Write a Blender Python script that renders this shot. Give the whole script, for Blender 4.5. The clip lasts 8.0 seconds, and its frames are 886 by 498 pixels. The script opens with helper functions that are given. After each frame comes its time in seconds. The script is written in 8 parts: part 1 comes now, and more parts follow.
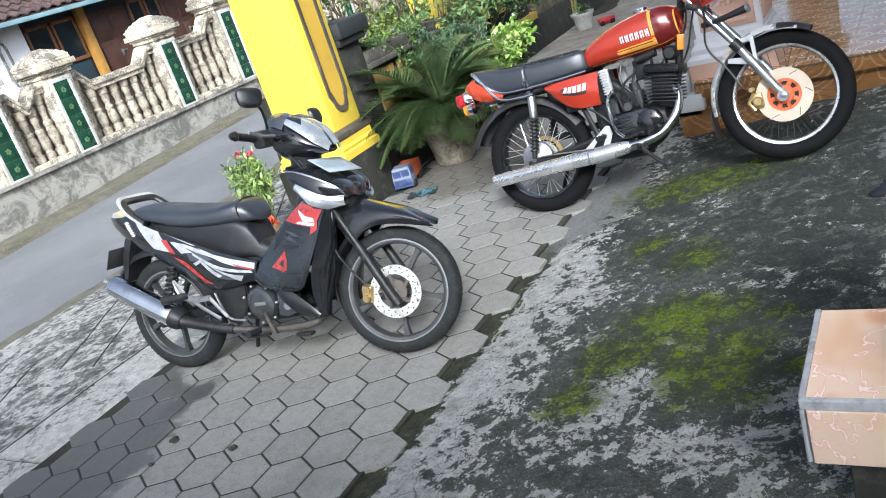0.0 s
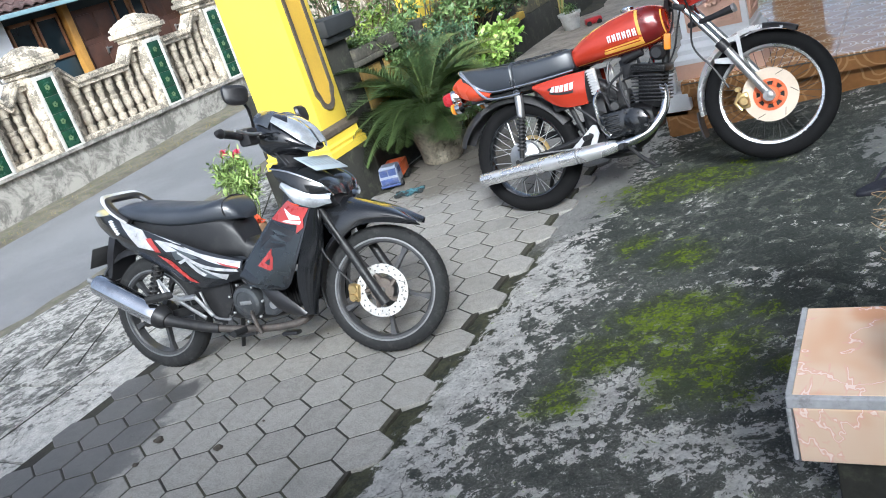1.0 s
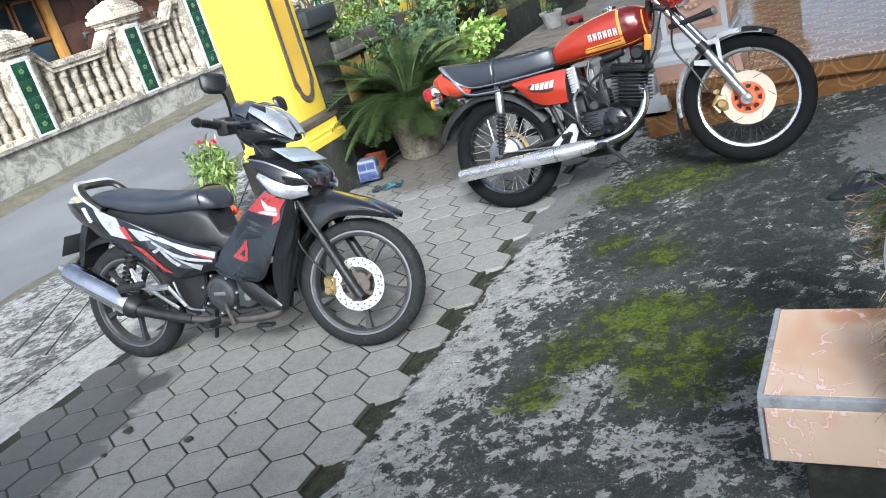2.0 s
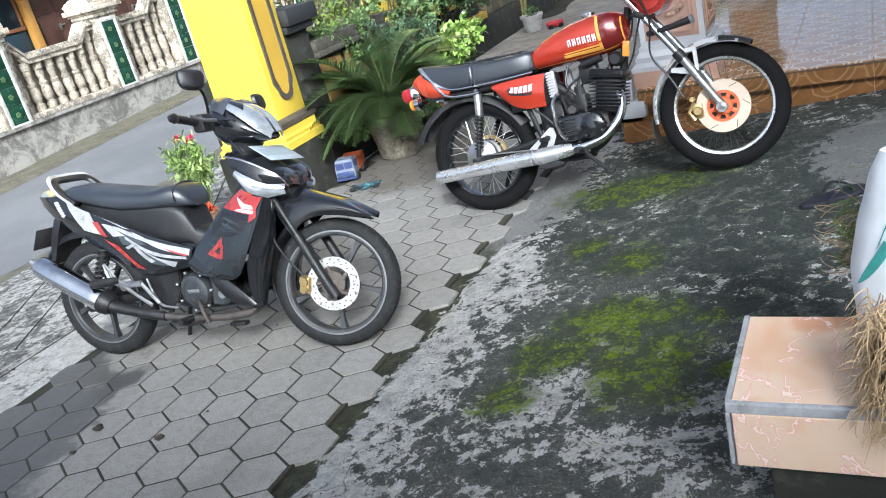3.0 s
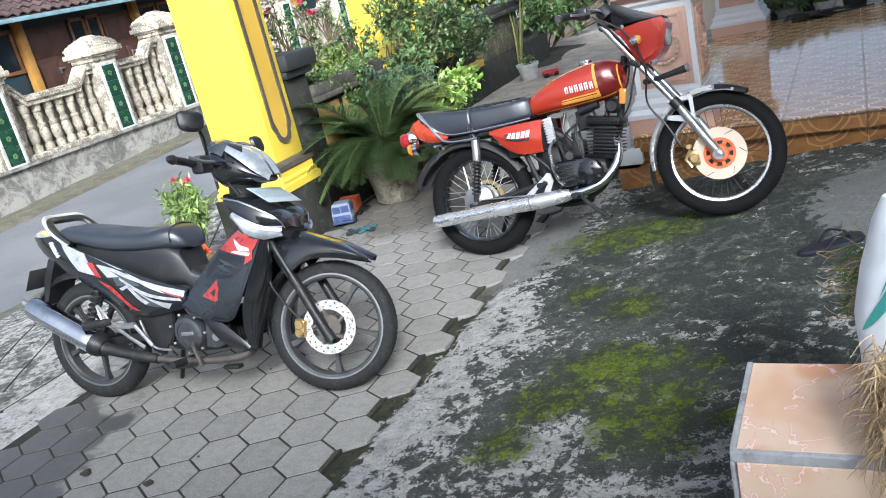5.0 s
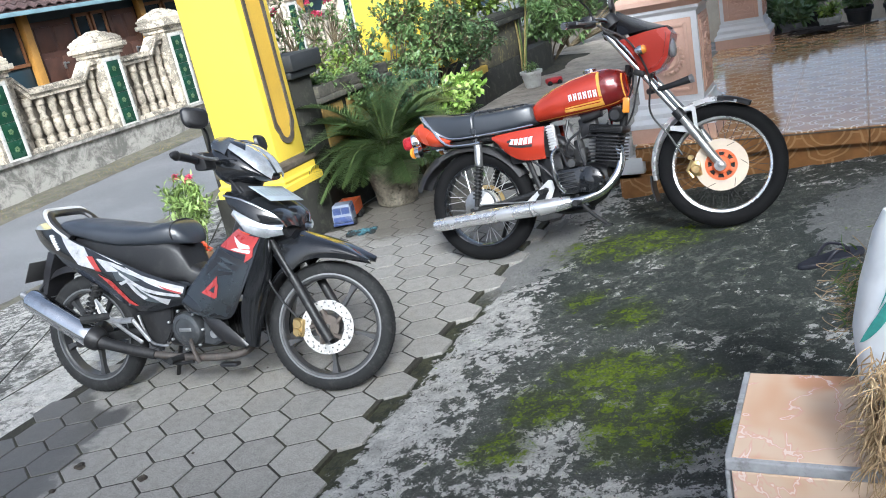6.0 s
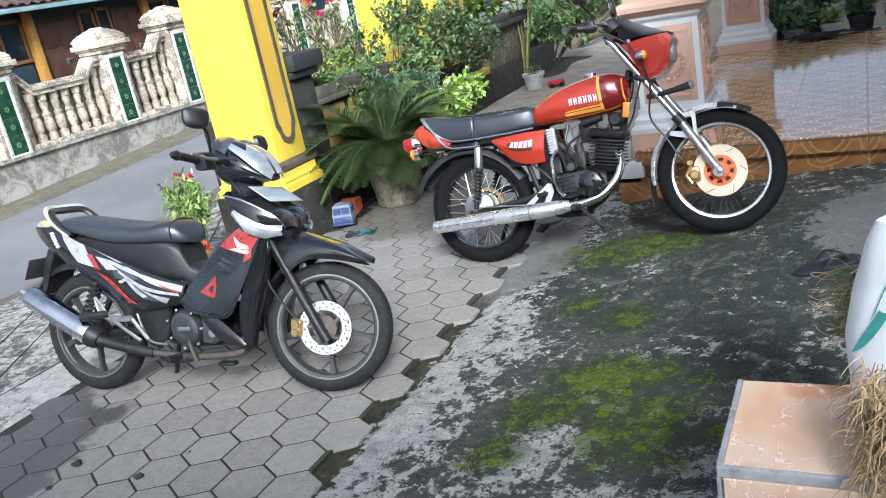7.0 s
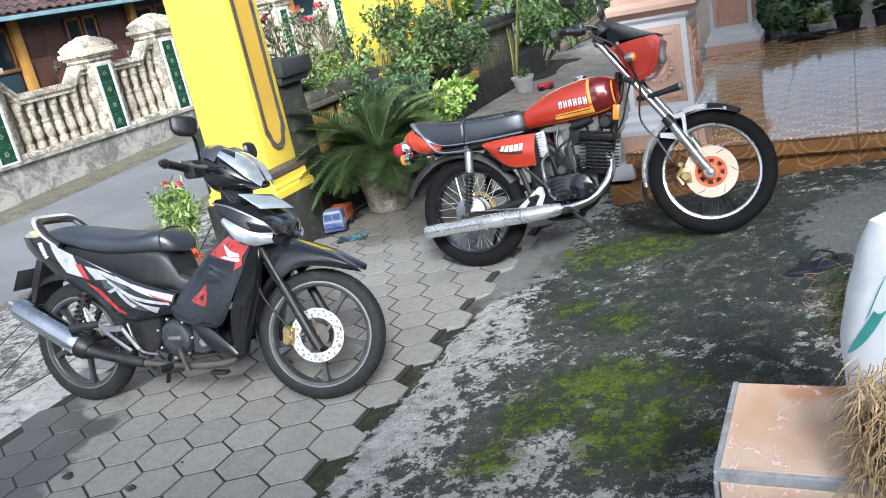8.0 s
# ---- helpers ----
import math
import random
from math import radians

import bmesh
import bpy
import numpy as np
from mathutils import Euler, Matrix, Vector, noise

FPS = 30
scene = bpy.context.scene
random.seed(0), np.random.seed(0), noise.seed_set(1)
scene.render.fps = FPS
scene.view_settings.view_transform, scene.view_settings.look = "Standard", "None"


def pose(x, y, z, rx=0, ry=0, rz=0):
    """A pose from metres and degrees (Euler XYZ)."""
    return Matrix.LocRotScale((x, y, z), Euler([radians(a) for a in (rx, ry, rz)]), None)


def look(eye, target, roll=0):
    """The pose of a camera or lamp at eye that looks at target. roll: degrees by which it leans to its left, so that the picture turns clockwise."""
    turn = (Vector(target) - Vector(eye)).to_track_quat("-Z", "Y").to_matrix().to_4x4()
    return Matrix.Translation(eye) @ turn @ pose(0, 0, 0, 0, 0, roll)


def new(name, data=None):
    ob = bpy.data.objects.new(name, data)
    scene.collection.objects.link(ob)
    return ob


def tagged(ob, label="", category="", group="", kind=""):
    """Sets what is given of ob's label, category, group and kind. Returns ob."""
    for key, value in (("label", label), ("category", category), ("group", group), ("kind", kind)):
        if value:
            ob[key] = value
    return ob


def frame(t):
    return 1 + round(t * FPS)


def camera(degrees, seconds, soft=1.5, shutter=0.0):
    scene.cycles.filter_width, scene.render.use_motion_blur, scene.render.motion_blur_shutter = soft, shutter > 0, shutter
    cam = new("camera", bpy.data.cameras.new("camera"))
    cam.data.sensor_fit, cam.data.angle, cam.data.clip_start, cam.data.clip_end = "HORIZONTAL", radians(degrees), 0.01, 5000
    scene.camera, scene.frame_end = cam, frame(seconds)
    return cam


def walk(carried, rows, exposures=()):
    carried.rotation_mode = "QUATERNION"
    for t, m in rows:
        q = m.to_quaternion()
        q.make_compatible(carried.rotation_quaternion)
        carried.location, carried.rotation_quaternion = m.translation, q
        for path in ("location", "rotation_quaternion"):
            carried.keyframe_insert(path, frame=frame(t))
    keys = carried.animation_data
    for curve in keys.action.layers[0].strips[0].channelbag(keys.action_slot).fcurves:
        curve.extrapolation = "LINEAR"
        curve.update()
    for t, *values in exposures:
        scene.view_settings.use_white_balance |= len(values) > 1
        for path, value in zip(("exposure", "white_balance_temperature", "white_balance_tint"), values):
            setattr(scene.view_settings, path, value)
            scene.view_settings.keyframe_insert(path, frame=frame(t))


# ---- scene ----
cam = camera(56.9, 8.0, soft=1.0)

# camera path: seconds, eye, target, roll
PATH = [
    (0, (0.009, -0.005, 1.502), (-1.066, 1.538, 0.818), -18.4),
    (0.5, (0.004, 0.001, 1.499), (-1.055, 1.551, 0.811), -18.3),
    (1, (0.002, 0.0, 1.494), (-1.045, 1.557, 0.801), -18.0),
    (1.5, (-0.004, 0.004, 1.486), (-1.033, 1.568, 0.781), -17.2),
    (3, (0.005, 0.001, 1.493), (-0.945, 1.602, 0.763), -14.6),
    (3.5, (0.007, 0.001, 1.495), (-0.936, 1.61, 0.773), -14.4),
    (4, (-0.001, -0.003, 1.497), (-0.937, 1.627, 0.815), -14.1),
    (4.5, (-0.01, 0.009, 1.49), (-0.944, 1.654, 0.84), -14.1),
    (6, (-0.019, -0.004, 1.479), (-0.947, 1.655, 0.859), -12.0),
    (6.5, (-0.014, -0.007, 1.482), (-0.943, 1.651, 0.86), -11.4),
    (7, (-0.005, -0.006, 1.49), (-0.935, 1.653, 0.87), -11.3),
    (7.5, (-0.006, 0.005, 1.495), (-0.926, 1.67, 0.879), -11.5),
    (8, (-0.012, 0.008, 1.49), (-0.924, 1.679, 0.875), -11.9),
]
walk(cam, [(t, look(eye, target, roll)) for t, eye, target, roll in PATH],
     exposures=[(0.0, .88, 5680, 6.2), (1.5, .94, 5640, 6.2), (3.0, .94, 5640, 6.2), (4.5, .90, 5650, 6.2), (8.0, .88, 5650, 6.4)])

# ---- light ----
world = bpy.data.worlds.new("sky")
world.use_nodes = True
scene.world = world
_wn = world.node_tree
sky = _wn.nodes.new("ShaderNodeTexSky")
sky.sky_type = "NISHITA"
sky.sun_disc = False
sky.sun_elevation = radians(33)
sky.sun_rotation = radians(148)
sky.air_density = .7
sky.dust_density = 6.0
_bg = _wn.nodes["Background"]
_bg.inputs[1].default_value = 0.15
_hs = _wn.nodes.new("ShaderNodeHueSaturation")
_hs.inputs["Saturation"].default_value = .6
_wn.links.new(sky.outputs[0], _hs.inputs["Color"])
_wn.links.new(_hs.outputs[0], _bg.inputs[0])

sun = new("sun", bpy.data.lights.new("sun", "SUN"))
sun.data.energy = 2.3
sun.data.angle = radians(12)
sun.data.color = (1.0, 0.97, 0.92)
sun.matrix_world = look((5, -8, 6.2), (0, 0, 0))


# ---- mesh helpers ----
def thing(name, label, category, m=None, group="", kind=""):
    ob = new(name)
    ob.empty_display_size = 0.1
    if m is not None:
        ob.matrix_world = m
    return tagged(ob, label, category, group, kind)


def part(name, bm, material, parent=None, label="", smooth=True, kind=""):
    bmesh.ops.recalc_face_normals(bm, faces=bm.faces)
    me = bpy.data.meshes.new(name)
    bm.to_mesh(me)
    bm.free()
    me.materials.append(material)
    if smooth:
        me.polygons.foreach_set("use_smooth", [True] * len(me.polygons))
        me.set_sharp_from_angle(angle=radians(38))
    ob = new(name, me)
    ob.parent = parent
    return tagged(ob, label, kind=kind)


def lone(name, bm, material, label, category, m=None, group="", kind="", smooth=True):
    ob = part(name, bm, material, None, label, smooth)
    if m is not None:
        ob.matrix_world = m
    return tagged(ob, label, category, group, kind)


def box(bm, x0, y0, z0, x1, y1, z1, bevel=0.0, seg=2):
    r = bmesh.ops.create_cube(bm, size=1)
    for v in r["verts"]:
        v.co = Vector((x0 + (v.co.x + .5) * (x1 - x0), y0 + (v.co.y + .5) * (y1 - y0), z0 + (v.co.z + .5) * (z1 - z0)))
    if bevel:
        es = list({e for v in r["verts"] for e in v.link_edges})
        bmesh.ops.bevel(bm, geom=es, offset=bevel, segments=seg, affect="EDGES", profile=.5)
    return bm


def boxes(*bs, bevel=0.0):
    bm = bmesh.new()
    for b in bs:
        box(bm, *b, bevel=bevel)
    return bm


def rings(bm, rs, close=True, cap=True, loop=False):
    """Skin a list of rings (equal point counts)."""
    vs = [[bm.verts.new(p) for p in r] for r in rs]
    n = len(vs[0])
    for a, b in list(zip(vs, vs[1:])) + ([(vs[-1], vs[0])] if loop else []):
        for i in range(n if close else n - 1):
            j = (i + 1) % n
            bm.faces.new((a[i], a[j], b[j], b[i]))
    if cap and close and not loop:
        bm.faces.new(vs[0][::-1])
        bm.faces.new(vs[-1])
    return bm


def tube(bm, pts, rad, seg=10, loop=False, cap=True, flat=1.0):
    """A round bar along points; rad is one radius or one for each point."""
    pts = [Vector(p) for p in pts]
    n = len(pts)
    rad = [rad] * n if isinstance(rad, (int, float)) else rad
    rs, nrm = [], None
    for i, p in enumerate(pts):
        if loop:
            d = (pts[(i + 1) % n] - pts[i - 1]).normalized()
        else:
            d = (pts[min(i + 1, n - 1)] - pts[max(i - 1, 0)]).normalized()
        if nrm is None:
            nrm = d.orthogonal().normalized()
            if abs(d.z) < .9:
                nrm = (Vector((0, 0, 1)) - d * d.z).normalized()
        nrm = (nrm - d * nrm.dot(d)).normalized()
        b = d.cross(nrm)
        rs.append([p + (nrm * math.cos(a) + b * math.sin(a) * flat) * rad[i] for a in (2 * math.pi * k / seg for k in range(seg))])
    return rings(bm, rs, cap=cap, loop=loop)


def curve(pts, n=8):
    """Points of a smooth curve through pts."""
    p = [Vector(q) for q in pts]
    p = [p[0] * 2 - p[1]] + p + [p[-1] * 2 - p[-2]]
    out = []
    for i in range(1, len(p) - 2):
        a, b, c, d = p[i - 1:i + 3]
        for k in range(n):
            t = k / n
            out.append(.5 * ((2 * b) + (c - a) * t + (2 * a - 5 * b + 4 * c - d) * t * t + (3 * b - a - 3 * c + d) * t ** 3))
    return out + [p[-2]]


def lathe(bm, prof, c=(0, 0, 0), axis="z", seg=24, cap=True):
    """Turn a profile of (radius, height) round an axis."""
    rs = []
    for r, h in prof:
        ring = []
        for k in range(seg):
            a = 2 * math.pi * k / seg
            q = (r * math.cos(a), r * math.sin(a), h)
            q = {"z": q, "y": (q[0], q[2], q[1]), "x": (q[2], q[0], q[1])}[axis]
            ring.append(Vector(c) + Vector(q))
        rs.append(ring)
    return rings(bm, rs, cap=cap)


def body(bm, secs, n=24, axis="x"):
    """Loft of rounded sections: (position, centre y, centre z, half width, half height, squareness)."""
    rs = []
    for x, yc, zc, hw, hh, p in secs:
        ring = []
        for k in range(n):
            a = 2 * math.pi * k / n
            c, s = math.cos(a), math.sin(a)
            yy = yc + hw * math.copysign(abs(c) ** (2 / p), c)
            zz = zc + hh * math.copysign(abs(s) ** (2 / p), s)
            ring.append((x, yy, zz) if axis == "x" else (yy, x, zz))
        rs.append(ring)
    return rings(bm, rs)


def plate(bm, outline, y0, y1, bevel=0.0):
    """A flat plate: outline of (x, z), from y0 to y1."""
    a = [bm.verts.new((x, y0, z)) for x, z in outline]
    b = [bm.verts.new((x, y1, z)) for x, z in outline]
    n = len(a)
    fs = [bm.faces.new(a), bm.faces.new(b[::-1])]
    for i in range(n):
        fs.append(bm.faces.new((a[i], b[i], b[(i + 1) % n], a[(i + 1) % n])))
    if bevel:
        es = [e for f in fs[:2] for e in f.edges]
        bmesh.ops.bevel(bm, geom=es, offset=bevel, segments=2, affect="EDGES")
    return bm


class Sheet:
    """A curved panel between two edge curves; (s, r) run along and across."""

    def __init__(self, top, bot, bulge=(0, 0, 0), n=24):
        self.t, self.b = self.res(top, n), self.res(bot, n)
        self.bulge, self.n = Vector(bulge), n

    def res(self, pts, n):
        c = curve(pts, 8)
        d = [0]
        for a, b in zip(c, c[1:]):
            d.append(d[-1] + (b - a).length)
        out, j = [], 0
        for i in range(n + 1):
            w = d[-1] * i / n
            while j < len(c) - 2 and d[j + 1] < w:
                j += 1
            k = (w - d[j]) / max(d[j + 1] - d[j], 1e-9)
            out.append(c[j].lerp(c[j + 1], min(max(k, 0), 1)))
        return out

    def at(self, s, r):
        f = min(max(s, 0), 1) * self.n
        i = min(int(f), self.n - 1)
        a, b = self.t[i].lerp(self.t[i + 1], f - i), self.b[i].lerp(self.b[i + 1], f - i)
        return a.lerp(b, r) + self.bulge * (1 - (2 * r - 1) ** 2)

    def normal(self, s, r):
        d = .01
        return (self.at(s + d, r) - self.at(s - d, r)).cross(self.at(s, r + d) - self.at(s, r - d)).normalized()

    def mesh(self, bm, thick=.004, s0=0, s1=1, r0=0, r1=1, m=10, lift=0.0, side=1):
        return self.quad(bm, ((s0, r0), (s1, r0), (s1, r1), (s0, r1)), thick, int(self.n * (s1 - s0)) + 1, m, lift, side)

    def quad(self, bm, q, thick=.0015, n=8, m=3, lift=.001, side=1):
        """A patch with corners q in (s, r), raised by lift on one side."""
        top, low = [], []
        for i in range(n + 1):
            a = [(q[0][k] * (1 - i / n) + q[1][k] * i / n) for k in (0, 1)]
            b = [(q[3][k] * (1 - i / n) + q[2][k] * i / n) for k in (0, 1)]
            for j in range(m + 1):
                s, r = [a[k] * (1 - j / m) + b[k] * j / m for k in (0, 1)]
                p, nn = self.at(s, r), self.normal(s, r) * side
                top.append(bm.verts.new(p + nn * (lift + thick)))
                low.append(bm.verts.new(p + nn * lift))
        g = lambda L, i, j: L[i * (m + 1) + j]
        for i in range(n):
            for j in range(m):
                bm.faces.new((g(top, i, j), g(top, i + 1, j), g(top, i + 1, j + 1), g(top, i, j + 1)))
                bm.faces.new((g(low, i, j), g(low, i, j + 1), g(low, i + 1, j + 1), g(low, i + 1, j)))
        edge = [(i, 0) for i in range(n)] + [(n, j) for j in range(m)] + [(i, m) for i in range(n, 0, -1)] + [(0, j) for j in range(m, 0, -1)]
        for (i, j), (k, l) in zip(edge, edge[1:] + edge[:1]):
            bm.faces.new((g(top, i, j), g(low, i, j), g(low, k, l), g(top, k, l)))
        return bm


def mirrored(bm):
    """Add the mirror image across y = 0."""
    geo = bm.verts[:] + bm.edges[:] + bm.faces[:]
    r = bmesh.ops.duplicate(bm, geom=geo)
    vs = [g for g in r["geom"] if isinstance(g, bmesh.types.BMVert)]
    for v in vs:
        v.co.y = -v.co.y
    bmesh.ops.reverse_faces(bm, faces=[g for g in r["geom"] if isinstance(g, bmesh.types.BMFace)])
    return bm


def moved(bm, m):
    bmesh.ops.transform(bm, matrix=m, verts=bm.verts)
    return bm


# ---- materials ----
class Nodes:
    def __init__(self, name):
        self.m = bpy.data.materials.new(name)
        self.m.use_nodes = True
        self.t = self.m.node_tree
        self.p = self.t.nodes["Principled BSDF"]
        self.pos = self.t.nodes.new("ShaderNodeNewGeometry").outputs["Position"]

    def link(self, a, b):
        self.t.links.new(a, b)

    def put(self, sock, v):
        if isinstance(v, bpy.types.NodeSocket):
            self.link(v, sock)
        else:
            sock.default_value = (*v, 1) if isinstance(v, (tuple, list)) and len(v) == 3 and sock.type == "RGBA" else v

    def noise(self, scale, detail=5, rough=.6, vec=None, dist=0.0):
        n = self.t.nodes.new("ShaderNodeTexNoise")
        n.inputs["Scale"].default_value, n.inputs["Detail"].default_value = scale, detail
        n.inputs["Roughness"].default_value, n.inputs["Distortion"].default_value = rough, dist
        self.link(vec or self.pos, n.inputs["Vector"])
        return n.outputs["Fac"]

    def ramp(self, v, lo, hi, a=0.0, b=1.0, smooth=True):
        n = self.t.nodes.new("ShaderNodeMapRange")
        n.interpolation_type = "SMOOTHSTEP" if smooth else "LINEAR"
        self.put(n.inputs[0], v)
        for k, x in zip((1, 2, 3, 4), (lo, hi, a, b)):
            n.inputs[k].default_value = x
        return n.outputs[0]

    def math(self, op, a, b=0.0):
        n = self.t.nodes.new("ShaderNodeMath")
        n.operation = op
        self.put(n.inputs[0], a)
        self.put(n.inputs[1], b)
        return n.outputs[0]

    def mix(self, f, a, b):
        n = self.t.nodes.new("ShaderNodeMix")
        n.data_type = "RGBA"
        self.put(n.inputs[0], f)
        self.put(n.inputs[6], a)
        self.put(n.inputs[7], b)
        return n.outputs[2]

    def shade(self, col, f):
        """Colour times a factor."""
        n = self.t.nodes.new("ShaderNodeVectorMath")
        n.operation = "SCALE"
        self.put(n.inputs[0], col)
        self.put(n.inputs["Scale"], f)
        return n.outputs[0]

    def xyz(self, k):
        n = self.t.nodes.new("ShaderNodeSeparateXYZ")
        self.link(self.pos, n.inputs[0])
        return n.outputs[k]

    def near(self, x, y, r0, r1, sx=1.0, sy=1.0):
        """1 at a place of the plan, falling to 0."""
        dx = self.math("MULTIPLY", self.math("SUBTRACT", self.xyz(0), x), sx)
        dy = self.math("MULTIPLY", self.math("SUBTRACT", self.xyz(1), y), sy)
        d = self.math("SQRT", self.math("ADD", self.math("MULTIPLY", dx, dx), self.math("MULTIPLY", dy, dy)))
        return self.ramp(d, r0, r1, 1, 0)

    def cells(self, scale, warp=.03, wscale=20):
        """A random value for each cell of a warped pattern of flakes."""
        w = self.t.nodes.new("ShaderNodeTexNoise")
        w.inputs["Scale"].default_value, w.inputs["Detail"].default_value = wscale, 6
        self.link(self.pos, w.inputs["Vector"])
        a = self.t.nodes.new("ShaderNodeVectorMath")
        a.operation = "MULTIPLY_ADD"
        self.link(w.outputs["Color"], a.inputs[0])
        a.inputs[1].default_value = (warp, warp, warp)
        self.link(self.pos, a.inputs[2])
        v = self.t.nodes.new("ShaderNodeTexVoronoi")
        v.inputs["Scale"].default_value = scale
        self.link(a.outputs[0], v.inputs["Vector"])
        sp = self.t.nodes.new("ShaderNodeSeparateXYZ")
        self.link(v.outputs["Color"], sp.inputs[0])
        return sp.outputs[0]

    def random(self):
        return self.t.nodes.new("ShaderNodeObjectInfo").outputs["Random"]

    def island(self):
        n = self.t.nodes.new("ShaderNodeNewGeometry")
        return n.outputs["Random Per Island"]

    def bump(self, h, strength=.3, dist=.01):
        n = self.t.nodes.new("ShaderNodeBump")
        n.inputs["Strength"].default_value, n.inputs["Distance"].default_value = strength, dist
        self.link(h, n.inputs["Height"])
        self.link(n.outputs[0], self.p.inputs["Normal"])

    def done(self, col, rough=.6, metal=0.0, coat=0.0, spec=.5):
        self.put(self.p.inputs["Base Color"], col)
        self.put(self.p.inputs["Roughness"], rough)
        self.put(self.p.inputs["Metallic"], metal)
        self.p.inputs["Coat Weight"].default_value = coat
        self.p.inputs["Coat Roughness"].default_value = .08
        self.p.inputs["Specular IOR Level"].default_value = spec
        return self.m


def plain(name, col, rough=.6, metal=0.0, var=.18, scale=9.0, bump=.12, fine=140.0, coat=0.0, dirt=0.0, dirt_col=(.12, .10, .08), spec=.5):
    """A surface with two scales of variation, fine relief, and dust where wanted."""
    g = Nodes(name)
    a = g.noise(scale, 4, .6)
    b = g.noise(fine, 3, .6)
    f = g.ramp(g.math("ADD", g.math("MULTIPLY", a, .7), g.math("MULTIPLY", b, .3)), .25, .75, 1 - var, 1 + var)
    c = g.shade(col, f)
    if dirt:
        d = g.noise(scale * 1.7, 6, .7)
        c = g.mix(g.math("MULTIPLY", g.ramp(d, .5, .68), dirt), c, dirt_col)
    r = g.ramp(a, .3, .7, max(rough - .08, .02), min(rough + .08, 1))
    if bump:
        g.bump(b, bump, .003)
    return g.done(c, r, metal, coat, spec)


M_ASPHALT = Nodes("asphalt")
_g = M_ASPHALT
_a, _b, _c = _g.noise(.9, 5, .6), _g.noise(260, 2, .6), _g.noise(7, 6, .7)
_col = _g.mix(_g.ramp(_a, .35, .65), (.165, .168, .175), (.205, .208, .215))
_col = _g.shade(_col, _g.ramp(_b, .3, .7, .72, 1.28))
_col = _g.mix(_g.math("MULTIPLY", _g.ramp(_c, .58, .72), .35), _col, (.23, .22, .20))
_g.bump(_b, .45, .006)
M_ASPHALT = _g.done(_col, .82)

# old yard concrete: dark with algae, pale where it is worn, green with moss
_g = Nodes("mossy_concrete")
_u, _v = _g.xyz(0), _g.xyz(1)
_n1 = _g.noise(3.6, 9, .70, dist=.7)
_n2 = _g.noise(17, 9, .75, dist=.3)
_n3 = _g.noise(85, 6, .75)
_n4 = _g.noise(9.5, 8, .72, dist=.5)


def _spots(*rows):
    """Highest of several soft places of the plan: x, y, inner and outer radius, stretch in x and y."""
    f = None
    for r in rows:
        k = _g.near(*r)
        f = k if f is None else _g.math("MAXIMUM", f, k)
    return f


_edge = _g.ramp(_g.math("ADD", _u, _g.ramp(_n1, .3, .7, -.22, .22)), -1.62, -1.22, .50, -.035)
_low = _g.math("MULTIPLY", _g.ramp(_v, 1.6, 2.5, .13, .03), _g.ramp(_u, -1.45, -1.05, 1, .55))
_worn = _spots((-.50, 2.60, .02, .26, .8, 1.3), (-.48, 3.06, .02, .2, .8, 1.5), (-.14, 2.55, .02, .28), (-.90, 2.03, .02, .2), (-1.03, 1.84, .02, .26), (-1.25, 2.67, .0, .2), (-.62, 1.72, .02, .2))
_dark = _spots((-.35, 2.72, .12, .50, 1, .8), (-1.3, 3.42, .1, .42, .8, 1.2), (-.68, 3.08, .14, .55, .7, 1.2), (-.42, 3.40, .2, .62), (-.30, 3.85, .1, .42), (-.80, 4.2, .15, .6), (-.25, 2.45, .05, .25))
_pv = _g.math("ADD", _g.math("ADD", _n1, _edge), _g.math("SUBTRACT", _low, _g.math("MULTIPLY", _dark, .19)))
_pv = _g.math("ADD", _pv, _g.math("ADD", _g.math("MULTIPLY", _worn, .24), _g.ramp(_n4, .25, .75, -.26, .26)))
_pv = _g.math("ADD", _pv, _g.ramp(_n2, .3, .7, -.20, .20))
_c1, _c2 = _g.cells(20, .16, 11), _g.cells(62, .07, 30)
_flake = _g.math("ADD", _g.ramp(_c1, 0, 1, -.13, .13, False), _g.ramp(_c2, 0, 1, -.12, .12, False))
_pv = _g.math("ADD", _pv, _flake)
_pale = _g.math("MULTIPLY", _g.ramp(_pv, .655, .685), _g.ramp(_n3, .38, .48, .6, 1))
_vc = _g.t.nodes.new("ShaderNodeTexVoronoi")
_vc.feature = "DISTANCE_TO_EDGE"
_vc.inputs["Scale"].default_value = 17
_vw = _g.t.nodes.new("ShaderNodeVectorMath")
_vw.operation = "MULTIPLY_ADD"
_vn = _g.t.nodes.new("ShaderNodeTexNoise")
_vn.inputs["Scale"].default_value, _vn.inputs["Detail"].default_value = 14, 5
_g.link(_g.pos, _vn.inputs["Vector"])
_g.link(_vn.outputs["Color"], _vw.inputs[0])
_vw.inputs[1].default_value = (.10, .10, .10)
_g.link(_g.pos, _vw.inputs[2])
_g.link(_vw.outputs[0], _vc.inputs["Vector"])
_crack = _g.ramp(_g.math("ADD", _vc.outputs["Distance"], _g.ramp(_n4, .35, .65, -.04, .12)), .015, .06, .25, 1)
_pale = _g.math("MULTIPLY", _pale, _crack)
_base = _g.mix(_g.ramp(_n2, .35, .65), (.056, .066, .057), (.120, .132, .116))
_base = _g.mix(_g.math("MULTIPLY", _g.ramp(_pv, .47, .63), .7), _base, _g.mix(_g.ramp(_n3, .35, .65), (.085, .085, .075), (.20, .198, .182)))
